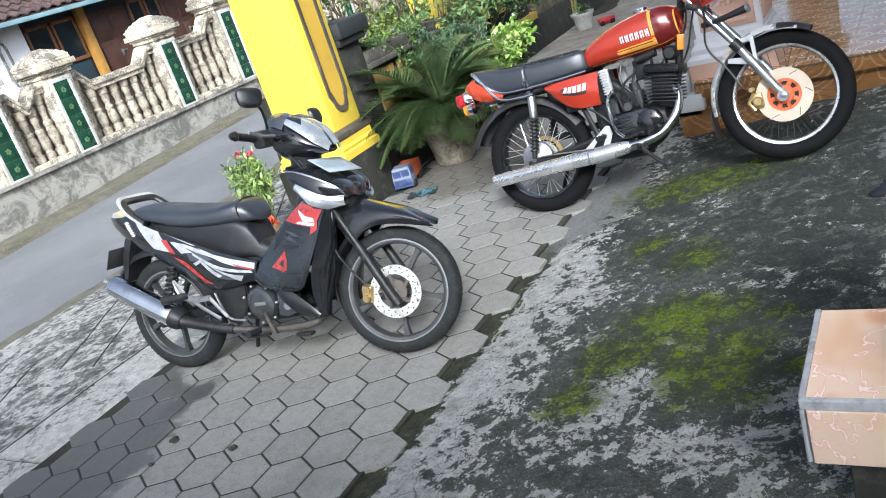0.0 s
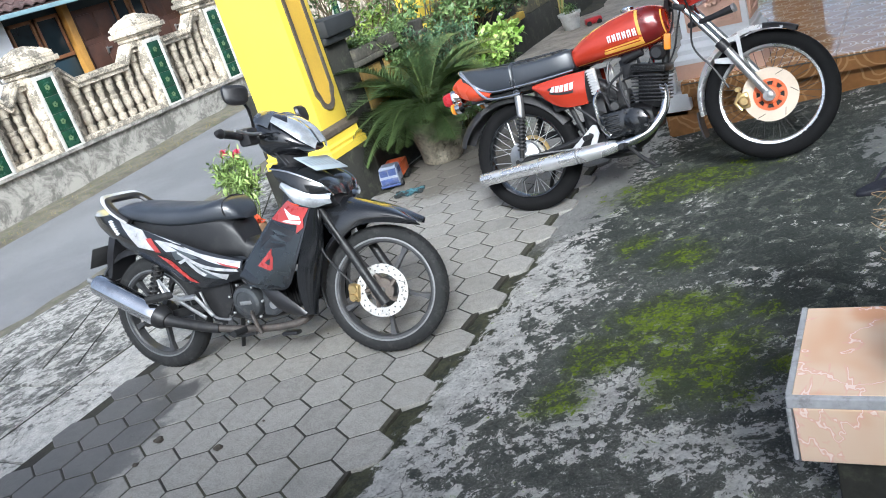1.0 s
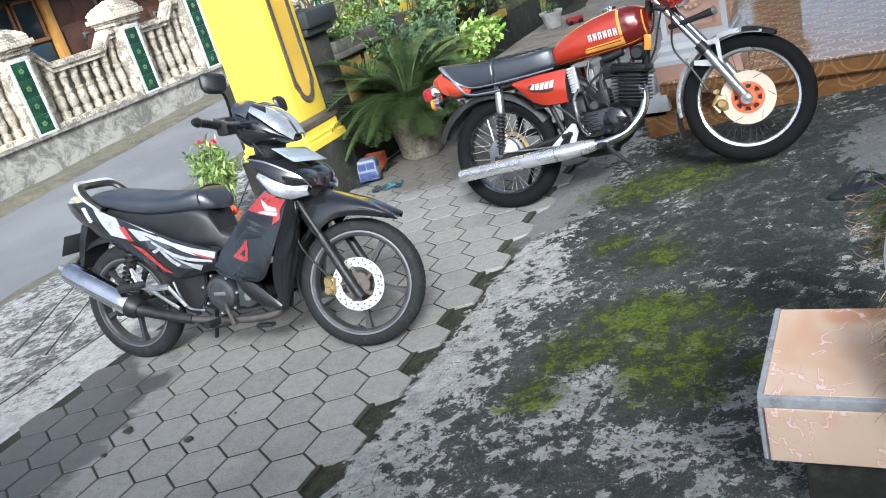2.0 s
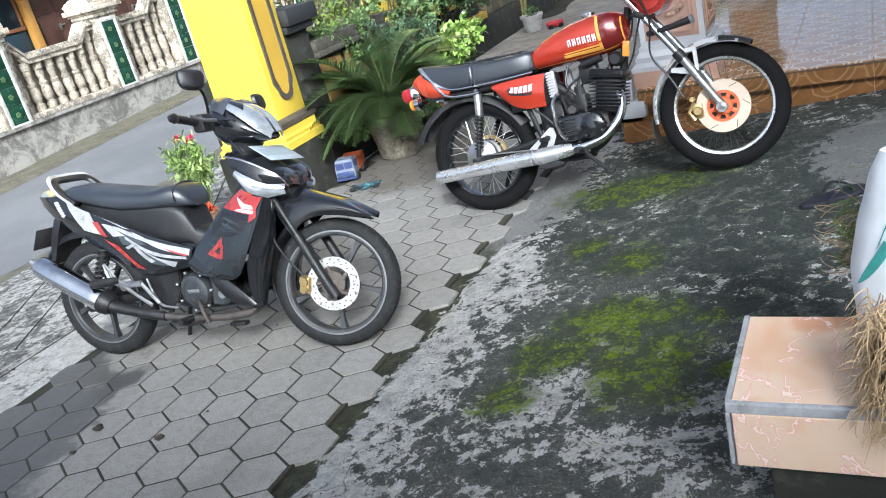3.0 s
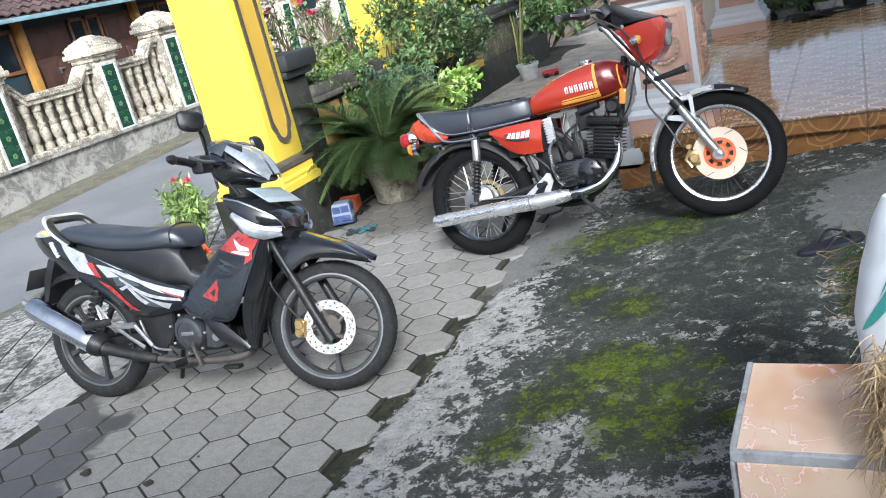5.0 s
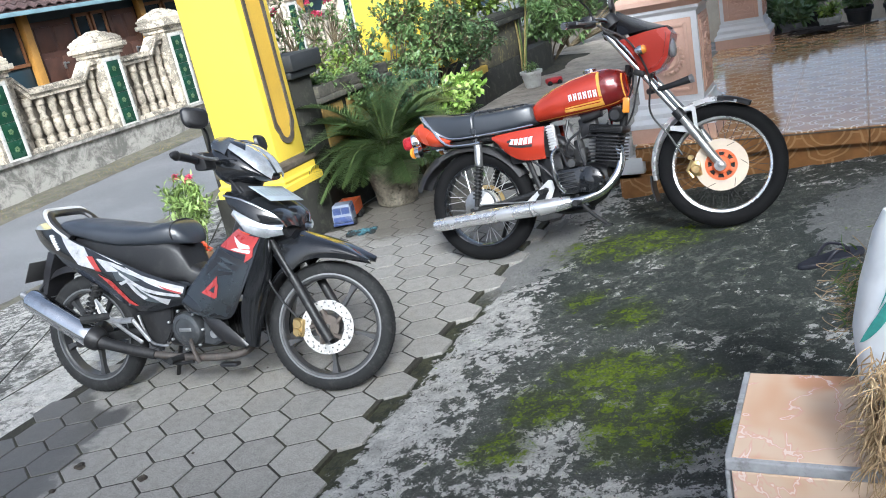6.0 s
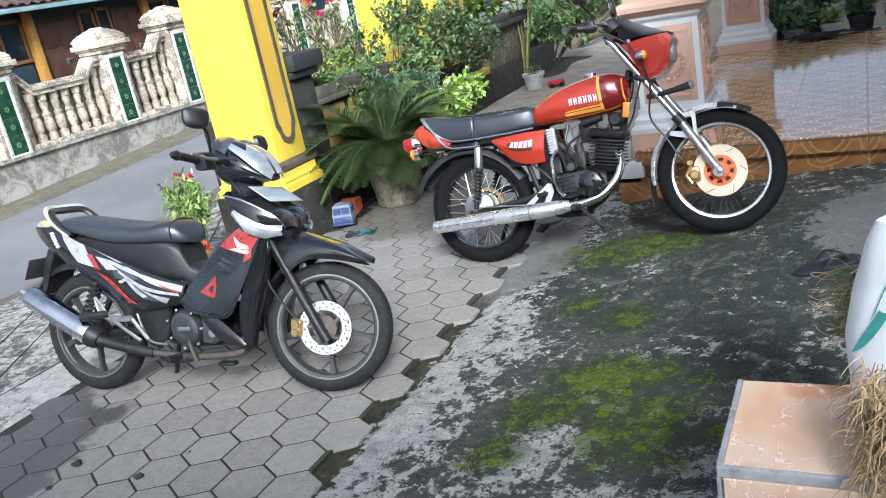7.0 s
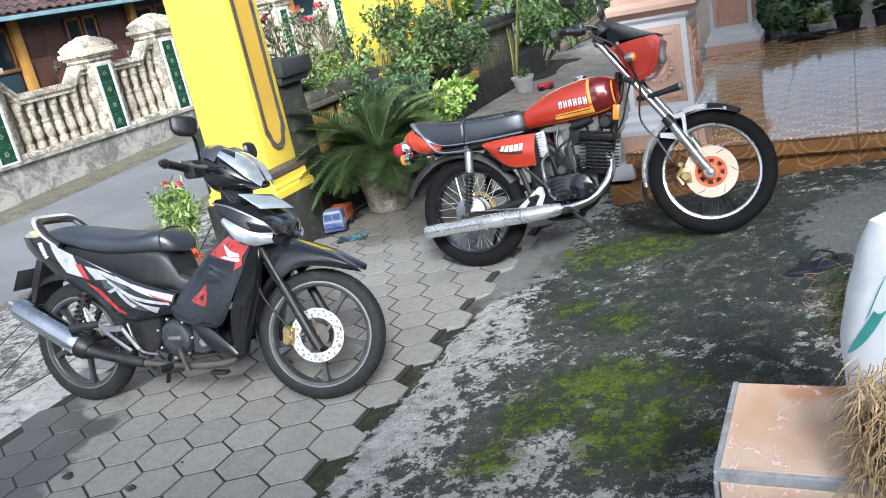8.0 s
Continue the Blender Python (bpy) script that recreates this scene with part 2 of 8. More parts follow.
_n5 = _g.noise(150, 5, .7)
_base = _g.mix(_g.math("MULTIPLY", _g.ramp(_v, 1.5, 2.5, .75, .2), _g.ramp(_n4, .32, .6)), _base, _g.mix(_g.ramp(_n5, .38, .62), (.095, .096, .085), (.205, .203, .188)))
_base = _g.mix(_g.ramp(_g.math("ADD", _n5, _g.math("MULTIPLY", _n2, .45)), .80, .88, 0, .85), _base, (.36, .355, .33))
_base = _g.mix(_g.math("MULTIPLY", _g.ramp(_g.math("ADD", _dark, _g.ramp(_c1, 0, 1, -.3, .3, False)), .1, .7), .62), _base, _g.mix(_g.ramp(_n3, .3, .7), (.026, .034, .030), (.062, .073, .066)))
_base = _g.mix(_g.ramp(_g.math("ADD", _n3, _g.math("MULTIPLY", _n4, .5)), .83, .90, 0, .7), _base, (.25, .26, .235))
_pt = _g.math("ADD", _g.math("MULTIPLY", _n4, .9), _g.math("ADD", _g.math("MULTIPLY", _n2, .35), _g.math("MULTIPLY", _c1, .12)))
_base = _g.mix(_g.ramp(_pt, .71, .77, 0, .75), _base, _g.mix(_g.ramp(_n3, .3, .7), (.12, .13, .108), (.24, .25, .22)))
_palec = _g.mix(_g.ramp(_n2, .3, .7), (.47, .465, .44), (.86, .85, .815))
_col = _g.mix(_pale, _base, _palec)
_sm = _spots((.38, 3.75, .45, .85), (-1.80, 3.80, .30, .62, 1, .8))
_smc = _g.mix(_g.math("MULTIPLY", _g.ramp(_pv, .60, .66), .6), _g.shade((.255, .258, .25), _g.ramp(_n3, .3, .7, .78, 1.2)), (.42, .415, .395))
_col = _g.mix(_g.ramp(_g.math("ADD", _sm, _g.math("ADD", _g.ramp(_n4, .3, .7, -.30, .30), _g.ramp(_c1, 0, 1, -.18, .18, False))), .45, .55), _col, _smc)
_ms = _spots((-1.09, 1.97, .03, .2), (-1.0, 2.22, .05, .28), (-.80, 2.44, .06, .34, .8, 1.2), (-.66, 2.12, .06, .34, 1, .8), (-.50, 2.40, .0, .12), (-.42, 2.07, .0, .13), (-1.14, 3.1, .0, .2), (-1.05, 3.76, .10, .5, .75, 1.5), (-.9, 2.9, .0, .25))
_mv = _g.math("ADD", _g.math("MULTIPLY", _ms, .17), _g.math("ADD", _g.math("MULTIPLY", _n4, .75), _g.math("ADD", _g.math("MULTIPLY", _n2, .62), _g.math("MULTIPLY", _n3, .30))))
_moss = _g.math("MULTIPLY", _g.ramp(_mv, .955, 1.03), _g.ramp(_c2, .15, .5, .25, 1))
_tint = _g.math("MULTIPLY", _g.ramp(_g.math("ADD", _ms, _g.ramp(_n4, .3, .7, -.35, .35)), .20, .75), .50)
_col = _g.mix(_tint, _col, (.060, .086, .018))
_mc = _g.mix(_g.ramp(_n3, .3, .7), (.088, .135, .008), (.275, .385, .012))
_col = _g.mix(_g.math("MULTIPLY", _moss, .92), _col, _mc)
_soil = _g.ramp(_g.math("ADD", _u, _g.ramp(_n4, .3, .7, -.075, .075)), -1.625, -1.600, 1, 0)
_soilc = _g.mix(_g.ramp(_n2, .4, .6), (.050, .053, .040), (.105, .110, .066))
_soil = _g.math("MULTIPLY", _soil, _g.ramp(_v, 3.15, 3.5, 1, 0))
_col = _g.mix(_soil, _col, _soilc)
_h = _g.math("ADD", _g.math("MULTIPLY", _pale, .9), _g.math("ADD", _g.math("MULTIPLY", _n3, 1.3), _g.math("ADD", _g.math("MULTIPLY", _moss, .7), _g.math("MULTIPLY", _c2, .35))))
_g.bump(_g.math("ADD", _h, _g.math("MULTIPLY", _n2, 1.3)), 1.0, .020)
M_MOSSY = _g.done(_col, _g.ramp(_n2, .3, .7, .70, .95), 0, 0, .22)

# grey paving stone, wet along one side
_g = Nodes("paving_stone")
_n1, _n2, _n3 = _g.noise(2.2, 5, .6), _g.noise(26, 6, .7), _g.noise(170, 3, .6)
_col = _g.shade((.260, .250, .232), _g.ramp(_g.random(), 0, 1, .90, 1.07, False))
_col = _g.shade(_col, _g.ramp(_n2, .3, .7, .84, 1.14))
_col = _g.shade(_col, _g.ramp(_n3, .3, .7, .74, 1.26))
_col = _g.mix(_g.ramp(_g.math("ADD", _n2, _g.math("MULTIPLY", _n3, .35)), .80, .88, 0, .6), _col, (.09, .085, .075))
_col = _g.mix(_g.math("MULTIPLY", _g.ramp(_n1, .52, .68), .45), _col, (.165, .163, .152))
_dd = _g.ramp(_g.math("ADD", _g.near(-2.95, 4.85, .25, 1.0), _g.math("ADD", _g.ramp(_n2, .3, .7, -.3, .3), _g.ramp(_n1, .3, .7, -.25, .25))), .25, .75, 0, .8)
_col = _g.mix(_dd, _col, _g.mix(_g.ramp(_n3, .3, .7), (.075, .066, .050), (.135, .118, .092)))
_wv = _g.math("ADD", _g.near(-3.28, 1.55, .25, .75, 1.0, .8), _g.ramp(_g.noise(5, 5, .6), .3, .7, -.35, .35))
_wet = _g.ramp(_wv, .36, .54)
_col = _g.mix(_wet, _col, _g.shade(_col, .40))
_g.bump(_g.math("ADD", _n3, _n2), .3, .004)
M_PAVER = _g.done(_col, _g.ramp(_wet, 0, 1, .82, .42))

_g = Nodes("joint_soil")
_n1, _n2 = _g.noise(3, 5, .6), _g.noise(60, 4, .7)
_col = _g.mix(_g.ramp(_n1, .4, .6), (.022, .020, .016), (.038, .037, .023))
_g.bump(_n2, .5, .006)
M_JOINT = _g.done(_g.shade(_col, _g.ramp(_n2, .3, .7, .7, 1.4)), .95)

# pale weathered drive concrete
_g = Nodes("drive_concrete")
_n1, _n2, _n3 = _g.noise(3.2, 8, .7, dist=.8), _g.noise(22, 6, .7), _g.noise(150, 3, .6)
_e = _g.ramp(_g.xyz(0), -4.1, -3.5, 0, .16)
_fl = _g.math("ADD", _g.ramp(_g.cells(15, .2, 9), 0, 1, -.09, .09, False), _g.ramp(_g.cells(55, .07, 30), 0, 1, -.08, .08, False))
_pd = _g.math("ADD", _g.math("ADD", _g.math("ADD", _n1, _e), _fl), _g.math("MULTIPLY", _n2, .45))
_f = _g.ramp(_pd, .71, .77)
_dk = _g.mix(_g.ramp(_pd, .55, .70), _g.mix(_g.ramp(_n2, .3, .7), (.055, .057, .050), (.10, .10, .092)), (.19, .188, .175))
_col = _g.mix(_f, _dk, _g.mix(_g.ramp(_n2, .3, .7), (.34, .335, .315), (.56, .55, .52)))
_col = _g.shade(_col, _g.ramp(_n3, .3, .7, .72, 1.25))
_g.bump(_g.math("ADD", _g.math("MULTIPLY", _n3, .7), _g.math("ADD", _f, _n2)), .8, .012)
M_DRIVE = _g.done(_col, .88)

# cream wall paint over cement, stained
_g = Nodes("weathered_wall")
_n1, _n2, _n3 = _g.noise(1.8, 8, .65, dist=.5), _g.noise(9, 7, .7), _g.noise(70, 4, .6)
_col = _g.mix(_g.ramp(_n2, .35, .65), (.49, .43, .335), (.66, .59, .475))
_fl = _g.math("ADD", _g.ramp(_g.cells(9, .3, 6), 0, 1, -.10, .10, False), _g.ramp(_g.cells(34, .1, 20), 0, 1, -.08, .08, False))
_col = _g.mix(_g.math("MULTIPLY", _g.ramp(_g.math("ADD", _fl, _g.math("ADD", _n1, _g.math("MULTIPLY", _n2, .45))), .66, .82), .9), _col, _g.mix(_g.ramp(_n3, .3, .7), (.13, .118, .095), (.24, .215, .175)))
_col = _g.shade(_col, _g.ramp(_n3, .3, .7, .85, 1.12))
_g.bump(_g.math("ADD", _n2, _n3), .3, .005)
M_WALL = _g.done(_col, .9)

_g = Nodes("grey_plinth")
_n1, _n2 = _g.noise(3.0, 8, .75, dist=.8), _g.noise(20, 7, .7)
_col = _g.mix(_g.ramp(_g.math("ADD", _n1, _g.math("MULTIPLY", _n2, .3)), .55, .75), (.15, .145, .13), (.37, .355, .32))
_g.bump(_n2, .4, .01)
M_PLINTH = _g.done(_col, .92)

M_OLDWHITE = plain("flaking_white_paint", (.58, .57, .53), .7, var=.15, scale=9, bump=.3, fine=60, dirt=.65, dirt_col=(.25, .24, .20))
M_BALUSTER = plain("blotched_baluster_cement", (.38, .335, .265), .92, var=.5, scale=11, bump=.9, fine=45, dirt=.95, dirt_col=(.13, .115, .09))
M_YELLOW = plain("yellow_paint", (.85, .635, .075), .45, var=.07, scale=2.2, bump=.15, fine=80, dirt=.12, dirt_col=(.55, .40, .08))
M_OCHRE = plain("ochre_paint", (.62, .40, .055), .5, var=.1, scale=3, bump=.15, fine=80, dirt=.15, dirt_col=(.35, .25, .08))
M_TRIM = plain("dark_trim_paint", (.085, .07, .055), .6, var=.3, scale=8, bump=.3, dirt=.5, dirt_col=(.18, .16, .13))
M_DARKBASE = plain("black_mossy_cement", (.024, .024, .019), .9, var=.45, scale=5, bump=.6, fine=60, dirt=.6, dirt_col=(.085, .085, .06))
M_GREEN_TILE = plain("dark_green_tile", (.012, .055, .030), .22, var=.3, scale=9, bump=.06)
M_WHITE = plain("white_paint", (.66, .68, .71), .5, var=.07, scale=3, bump=.12, fine=90, dirt=.15, dirt_col=(.5, .5, .48))
M_PEACH = plain("peach_paint", (.58, .385, .30), .55, var=.08, scale=4, bump=.15, fine=90, dirt=.15, dirt_col=(.45, .24, .17))
M_SOIL = plain("soil", (.06, .045, .03), .95, var=.4, scale=12, bump=.8, fine=70)
M_GRASSY = plain("verge_earth", (.13, .12, .092), .95, var=.5, scale=6, bump=.8, fine=60, dirt=.8, dirt_col=(.085, .10, .04))
M_GROUND = plain("bare_ground", (.16, .14, .11), .95, var=.3, scale=2, bump=.6, fine=30)

# patterned glazed floor tile: pale rings and bars on brown
def ring_pattern(g, ax, ay, cell, warp=.005):
    """Lines of rings in square cells joined by bars; ax, ay: which object axes."""
    tc = g.t.nodes.new("ShaderNodeTexCoord")
    sp = g.t.nodes.new("ShaderNodeSeparateXYZ")
    g.link(tc.outputs["Object"], sp.inputs[0])
    w = g.ramp(g.noise(7, 2, .5), .3, .7, -warp, warp)
    x, y = (g.math("SUBTRACT", g.math("FRACT", g.math("ADD", g.math("MULTIPLY", g.math("ADD", sp.outputs[k], w), 1 / cell), .5)), .5) for k in (ax, ay))
    r = g.math("SQRT", g.math("ADD", g.math("MULTIPLY", x, x), g.math("MULTIPLY", g.math("MULTIPLY", y, y), 1.5)))
    line = lambda q, c, h: g.ramp(g.math("ABSOLUTE", g.math("SUBTRACT", q, c)), h * .55, h, 1, 0)
    ax_, ay_ = g.math("ABSOLUTE", x), g.math("ABSOLUTE", y)
    far = g.ramp(r, .44, .46)
    bars = g.math("MULTIPLY", far, g.math("MAXIMUM", line(ax_, .07, .022), line(ay_, .07, .022)))
    return g.math("MAXIMUM", g.math("MAXIMUM", line(r, .43, .028), line(r, .30, .024)), bars)


_g = Nodes("glazed_floor_tile")
_n = _g.noise(6, 4, .6)
_line = ring_pattern(_g, 0, 1, .2)
_col = _g.mix(_g.ramp(_n, .3, .7), (.40, .205, .082), (.49, .275, .118))
_col = _g.mix(_g.math("MULTIPLY", _line, .95), _col, (.86, .70, .48))
_g.bump(_g.noise(14, 2, .5), .05, .004)
M_TILE = _g.done(_col, .07, 0, 0, .45)

_g = Nodes("glazed_riser_tile")
_n = _g.noise(9, 4, .6)
_line = ring_pattern(_g, 0, 2, .26, .01)
_col = _g.mix(_g.ramp(_n, .3, .7), (.20, .098, .036), (.29, .145, .055))
_col = _g.mix(_g.math("MULTIPLY", _line, .6), _col, (.45, .27, .13))
_g.bump(_g.noise(60, 2, .5), .04, .002)
M_RISER = _g.done(_col, .18, 0, 0, .4)
M_GROUT = plain("tile_grout", (.55, .36, .20), .8, var=.15)

# peach marble tile with few branching pink and white veins
_g = Nodes("veined_marble_tile")
_n1 = _g.noise(2.6, 3, .5, dist=.3)
_n2 = _g.noise(2.3, 5, .6, dist=.5)
_n3 = _g.noise(7.5, 3, .5, dist=.8)
_vein = _g.math("ABSOLUTE", _g.math("SUBTRACT", _n2, .52))
_vein = _g.math("ADD", _vein, _g.ramp(_g.noise(3.2, 2, .5), .36, .46, .05, 0))
_col = _g.mix(_g.ramp(_n1, .40, .60), (.60, .375, .245), (.655, .50, .375))
_col = _g.mix(_g.ramp(_g.noise(4, 3, .5), .50, .66, 0, .8), _col, (.57, .28, .15))
_v2 = _g.math("ADD", _g.math("ABSOLUTE", _g.math("SUBTRACT", _g.noise(2.9, 5, .62, dist=.5), .47)), _g.ramp(_n1, .44, .52, .04, 0))
_vein = _g.math("MINIMUM", _vein, _v2)
_col = _g.mix(_g.ramp(_vein, .004, .018, .6, 0), _col, (.66, .36, .31))
_col = _g.mix(_g.ramp(_vein, .001, .006, .75, 0), _col, (.80, .70, .64))
M_MARBLE = _g.done(_col, .16, 0, .25)
M_GREYTRIM = plain("grey_cement_edge", (.33, .335, .35), .7, var=.25, scale=10, bump=.4, fine=70, dirt=.7, dirt_col=(.11, .105, .095))

# ---- ground and paving ----
def road_z(v):
    return -.15 + .042 * min(max(v - 3.9, 0), 16)


def strip(bm, us, vs, zf):
    """A sheet over the plan, with heights from zf(u, v)."""
    g = [[bm.verts.new((u, v, zf(u, v))) for v in vs] for u in us]
    for i in range(len(us) - 1):
        for j in range(len(vs) - 1):
            bm.faces.new((g[i][j], g[i + 1][j], g[i + 1][j + 1], g[i][j + 1]))
    return bm


def span(a, b, n):
    return [a + (b - a) * i / n for i in range(n + 1)]


_bm = strip(bmesh.new(), [-900, -60, -15, 15, 60, 900], [-900, -60, -15, 30, 60, 900], lambda u, v: -.32)
lone("ground", _bm, M_GROUND, "bare brown earth reaching to the horizon", "ground", kind="structure")

ROAD_V = [-80, -20, 0] + span(1, 20, 76) + [40, 80]
_bm = strip(bmesh.new(), span(-8.45, -5.72, 6), ROAD_V, lambda u, v: road_z(v) + .02 * (1 - ((u + 7.1) / 1.4) ** 2))
lone("road", _bm, M_ASPHALT, "grey worn asphalt village road", "road", kind="structure")

random.seed(3)
_bm = strip(bmesh.new(), span(-9.2, -8.35, 8), span(0, 20, 160),
            lambda u, v: road_z(v) + (.004 if u > -8.4 else .03) + .02 * noise.noise((u * 3, v * 2.2, 0)))
lone("verge", _bm, M_GRASSY, "narrow earth verge with thin dry grass beside the road", "verge", kind="structure")

# rim of the asphalt, broken
_bm = strip(bmesh.new(), span(-5.80, -5.48, 8), span(-3, 20, 220),
            lambda u, v: road_z(v) * (1 - (u + 5.80) / 2.5) + .015 * noise.noise((u * 5, v * 4, 2)) + .006)
lone("road_shoulder", _bm, M_GRASSY, "crumbled earthy shoulder along the asphalt", "shoulder", kind="structure")


def drive_z(u, v):
    k = min(max((u + 5.6) / 2.25, 0), 1)
    return road_z(v) * (1 - k) * .8 - .004 + .006 * noise.noise((u * 2, v * 2, 5))


# scored drive: slabs with open grooves
drive = thing("driveway", "pale weathered concrete drive scored into slabs", "driveway", kind="structure")
_bm = strip(bmesh.new(), span(-5.6, -3.2, 24), span(-3, 12, 120), lambda u, v: drive_z(u, v) - .012)
part("groove_bed", _bm, M_JOINT, drive, "dark dirt in the scored grooves")
_ulines = [-5.58, -4.62, -3.86, -3.36]
_vlines = [-3, -2.1, -1.3, -.5, .3, .95, 1.55, 2.13, 2.58, 3.3, 3.95, 4.7, 5.5, 6.4]
for _u0, _u1 in zip(_ulines, _ulines[1:]):
    for _v0, _v1 in zip(_vlines, _vlines[1:]):
        bm = bmesh.new()
        sk = .55 * ((_u0 + _u1) / 2 + 4.3) * -.12
        n = 6
        top = [[bm.verts.new((u, v + (u + 4.4) * -.04, drive_z(u, v))) for v in span(_v0 + .008, _v1 - .008, n)] for u in span(_u0 + .008, _u1 - .008, n)]
        for i in range(n):
            for j in range(n):
                bm.faces.new((top[i][j], top[i + 1][j], top[i + 1][j + 1], top[i][j + 1]))
        r = bmesh.ops.extrude_face_region(bm, geom=bm.faces[:])
        for g_ in r["geom"]:
            if isinstance(g_, bmesh.types.BMVert):
                g_.co.z -= .03
        part("slab", bm, M_DRIVE, drive, smooth=False)

# scored lines filled with dirt, across the slabs
for _p, _q in (((-3.82, -1.0), (-3.82, 5.4)), *(((-4.07 - .5 * k, 2.30 - .24 * k + a), (-4.80 - .5 * k, 3.40 - .24 * k + a)) for k, a in ((0, 0), (.62, .14), (0, 1.0), (.62, 1.14), (0, -1.0), (.62, -.86), (0, 2.0), (.62, 2.14)))):
    n = max(8, int(abs(_q[1] - _p[1]) / .05))
    bm = bmesh.new()
    dirn = Vector((_q[0] - _p[0], _q[1] - _p[1], 0)).normalized()
    side = Vector((-dirn.y, dirn.x, 0))
    rs = []
    for k in range(n + 1):
        c = Vector((_p[0] + (_q[0] - _p[0]) * k / n, _p[1] + (_q[1] - _p[1]) * k / n, 0))
        w = .006 + .003 * noise.noise((c.x * 9, c.y * 9, 7))
        row = [c + side * w, c - side * w]
        rs.append([(p.x, p.y, drive_z(p.x, p.y - (p.x + 4.4) * -.04) + h) for h in (.0022, -.008) for p in (row if h > 0 else row[::-1])])
    rings(bm, rs)
    part("score_line", bm, M_JOINT, drive, "dirt-filled scored line", smooth=False)

# yard concrete, rising towards the house
def yard_z(u, v):
    z = max(-.006, .1 * (u + 1.7)) - .004 + .007 * noise.noise((u * 2.5, v * 2.5, 9)) + .003 * noise.noise((u * 9, v * 9, 4))
    # broken crust: low plates with short steep edges
    k = noise.noise((u * 7 + 3, v * 7, 2)) + .5 * noise.noise((u * 21, v * 21, 6)) + .3 * noise.noise((u * 55, v * 55, 1))
    c = min(max((k - .02) / .10, 0), 1)
    # sunk soil beside the paving
    e = min(max((-1.585 - u + .03 * noise.noise((u * 4, v * 6, 3))) / .05, 0), 1)
    z -= .014 * e * e * (3 - 2 * e)
    return z + .0055 * c * c * (3 - 2 * c) + .0016 * noise.noise((u * 48, v * 48, 8))


_bm = strip(bmesh.new(), span(-1.86, .2, 260) + span(.25, 7, 34), [-6, -3, -1, 0, .6, 1.2] + span(1.5, 4.9, 400), yard_z)
_b2 = strip(bmesh.new(), span(-1.86, -1.2, 12), span(4.9, 8.3, 40), lambda u, v: -.008 + .008 * noise.noise((u * 3, v * 3, 1)))
lone("yard_edge", _b2, M_MOSSY, "dark cement strip along the porch side", "yard", kind="structure")
lone("yard_concrete", _bm, M_MOSSY, "old dark yard concrete with moss and pale worn patches", "yard", kind="structure")

# pavement of hexagonal stones
pavement = thing("pavement", "grey hexagonal paving stones with dark open joints", "pavement", kind="structure")
part("joint_bed", boxes((-3.39, -1, -.2, -1.72, 8.25, -.0024)), M_JOINT, pavement, "dark soil in the joints", smooth=False)
HEX = .1976


def hex_mesh(name):
    bm = bmesh.new()
    r = HEX / math.sqrt(3) - .0052
    ring = lambda k, z: [(k * math.cos(math.radians(60 * i + 30)), k * math.sin(math.radians(60 * i + 30)), z) for i in range(6)]
    rings(bm, [ring(r, -.06), ring(r, -.0022), ring(r - .0022, 0)])
    bmesh.ops.recalc_face_normals(bm, faces=bm.faces)
    me = bpy.data.meshes.new(name)
    bm.to_mesh(me)
    bm.free()
    me.materials.append(M_PAVER)
    return me


# the farther path: grey cement
_bm = strip(bmesh.new(), span(-4.3, -1.2, 40), span(7.6, 16, 80), lambda u, v: (.004 if v > 8.15 else -.03) + .012 * noise.noise((u * 2, v * 2, 3)))
lone("path", _bm, plain("path_cement", (.34, .305, .26), .9, var=.35, scale=4, bump=.5, fine=50, dirt=.6, dirt_col=(.12, .12, .10)), "dusty grey cement path beside the porch", "path", kind="structure")


# ---- street wall across the road ----
wall = thing("wall_street", "weathered cream balustrade wall with green tiled piers", "wall", kind="structure")
WU = -9.0
_bm = bmesh.new()
rings(_bm, [[(WU, v, road_z(v) - .3), (WU, v, .385), (WU + .05, v, .40), (WU + .05, v, .44), (WU - .2, v, .44), (WU - .2, v, road_z(v) - .3)] for v in span(1, 24, 60)])
part("plinth", _bm, M_PLINTH, wall, "grey stained cement plinth")
_bm = boxes((WU - .16, 1, .44, WU + .01, 24, .50), bevel=.008)
part("sill", _bm, M_WALL, wall)
PIERS = [3.5, 5.36, 6.36, 8.15, 9.44, 11.25, 12.45, 14.25, 15.45, 17.25, 18.5]


def pier_mesh(top):
    bm = bmesh.new()
    box(bm, -.36, -.19, .44, .03, .19, top - .31, .01)
    for w, z0, z1 in ((.03, -.33, -.28), (.055, -.28, -.25), (.09, -.25, -.185), (.06, -.185, -.15)):
        box(bm, -.36 - w + .03, -.19 - w, top + z0, .03 + w, .19 + w, top + z1, .01)
    k = 5
    for i in range(k):
        f, f2 = (1 - ((i + e) / k) ** 1.7 * .86 for e in (.15, .8))
        z0, z1 = top - .15 + i * .155 / k, top - .15 + (i + 1) * .155 / k + .002
        rings(bm, [[(-.165 + a * .24 * g, b * .25 * g, z) for a, b in ((-1, -1), (1, -1), (1, 1), (-1, 1))] for z, g in ((z0, f * .96), (z0 + .006, f), (z1 - .006, f2 + .03), (z1, f2))])
    return bm


def ornament(bm, x, y, z):
    for a in range(5):
        an = a * 1.2566
        lathe(bm, [(.001, 0), (.016, .001), (.012, .005), (.001, .006)], (x, y + .022 * math.cos(an), z + .022 * math.sin(an)), "x", 8)


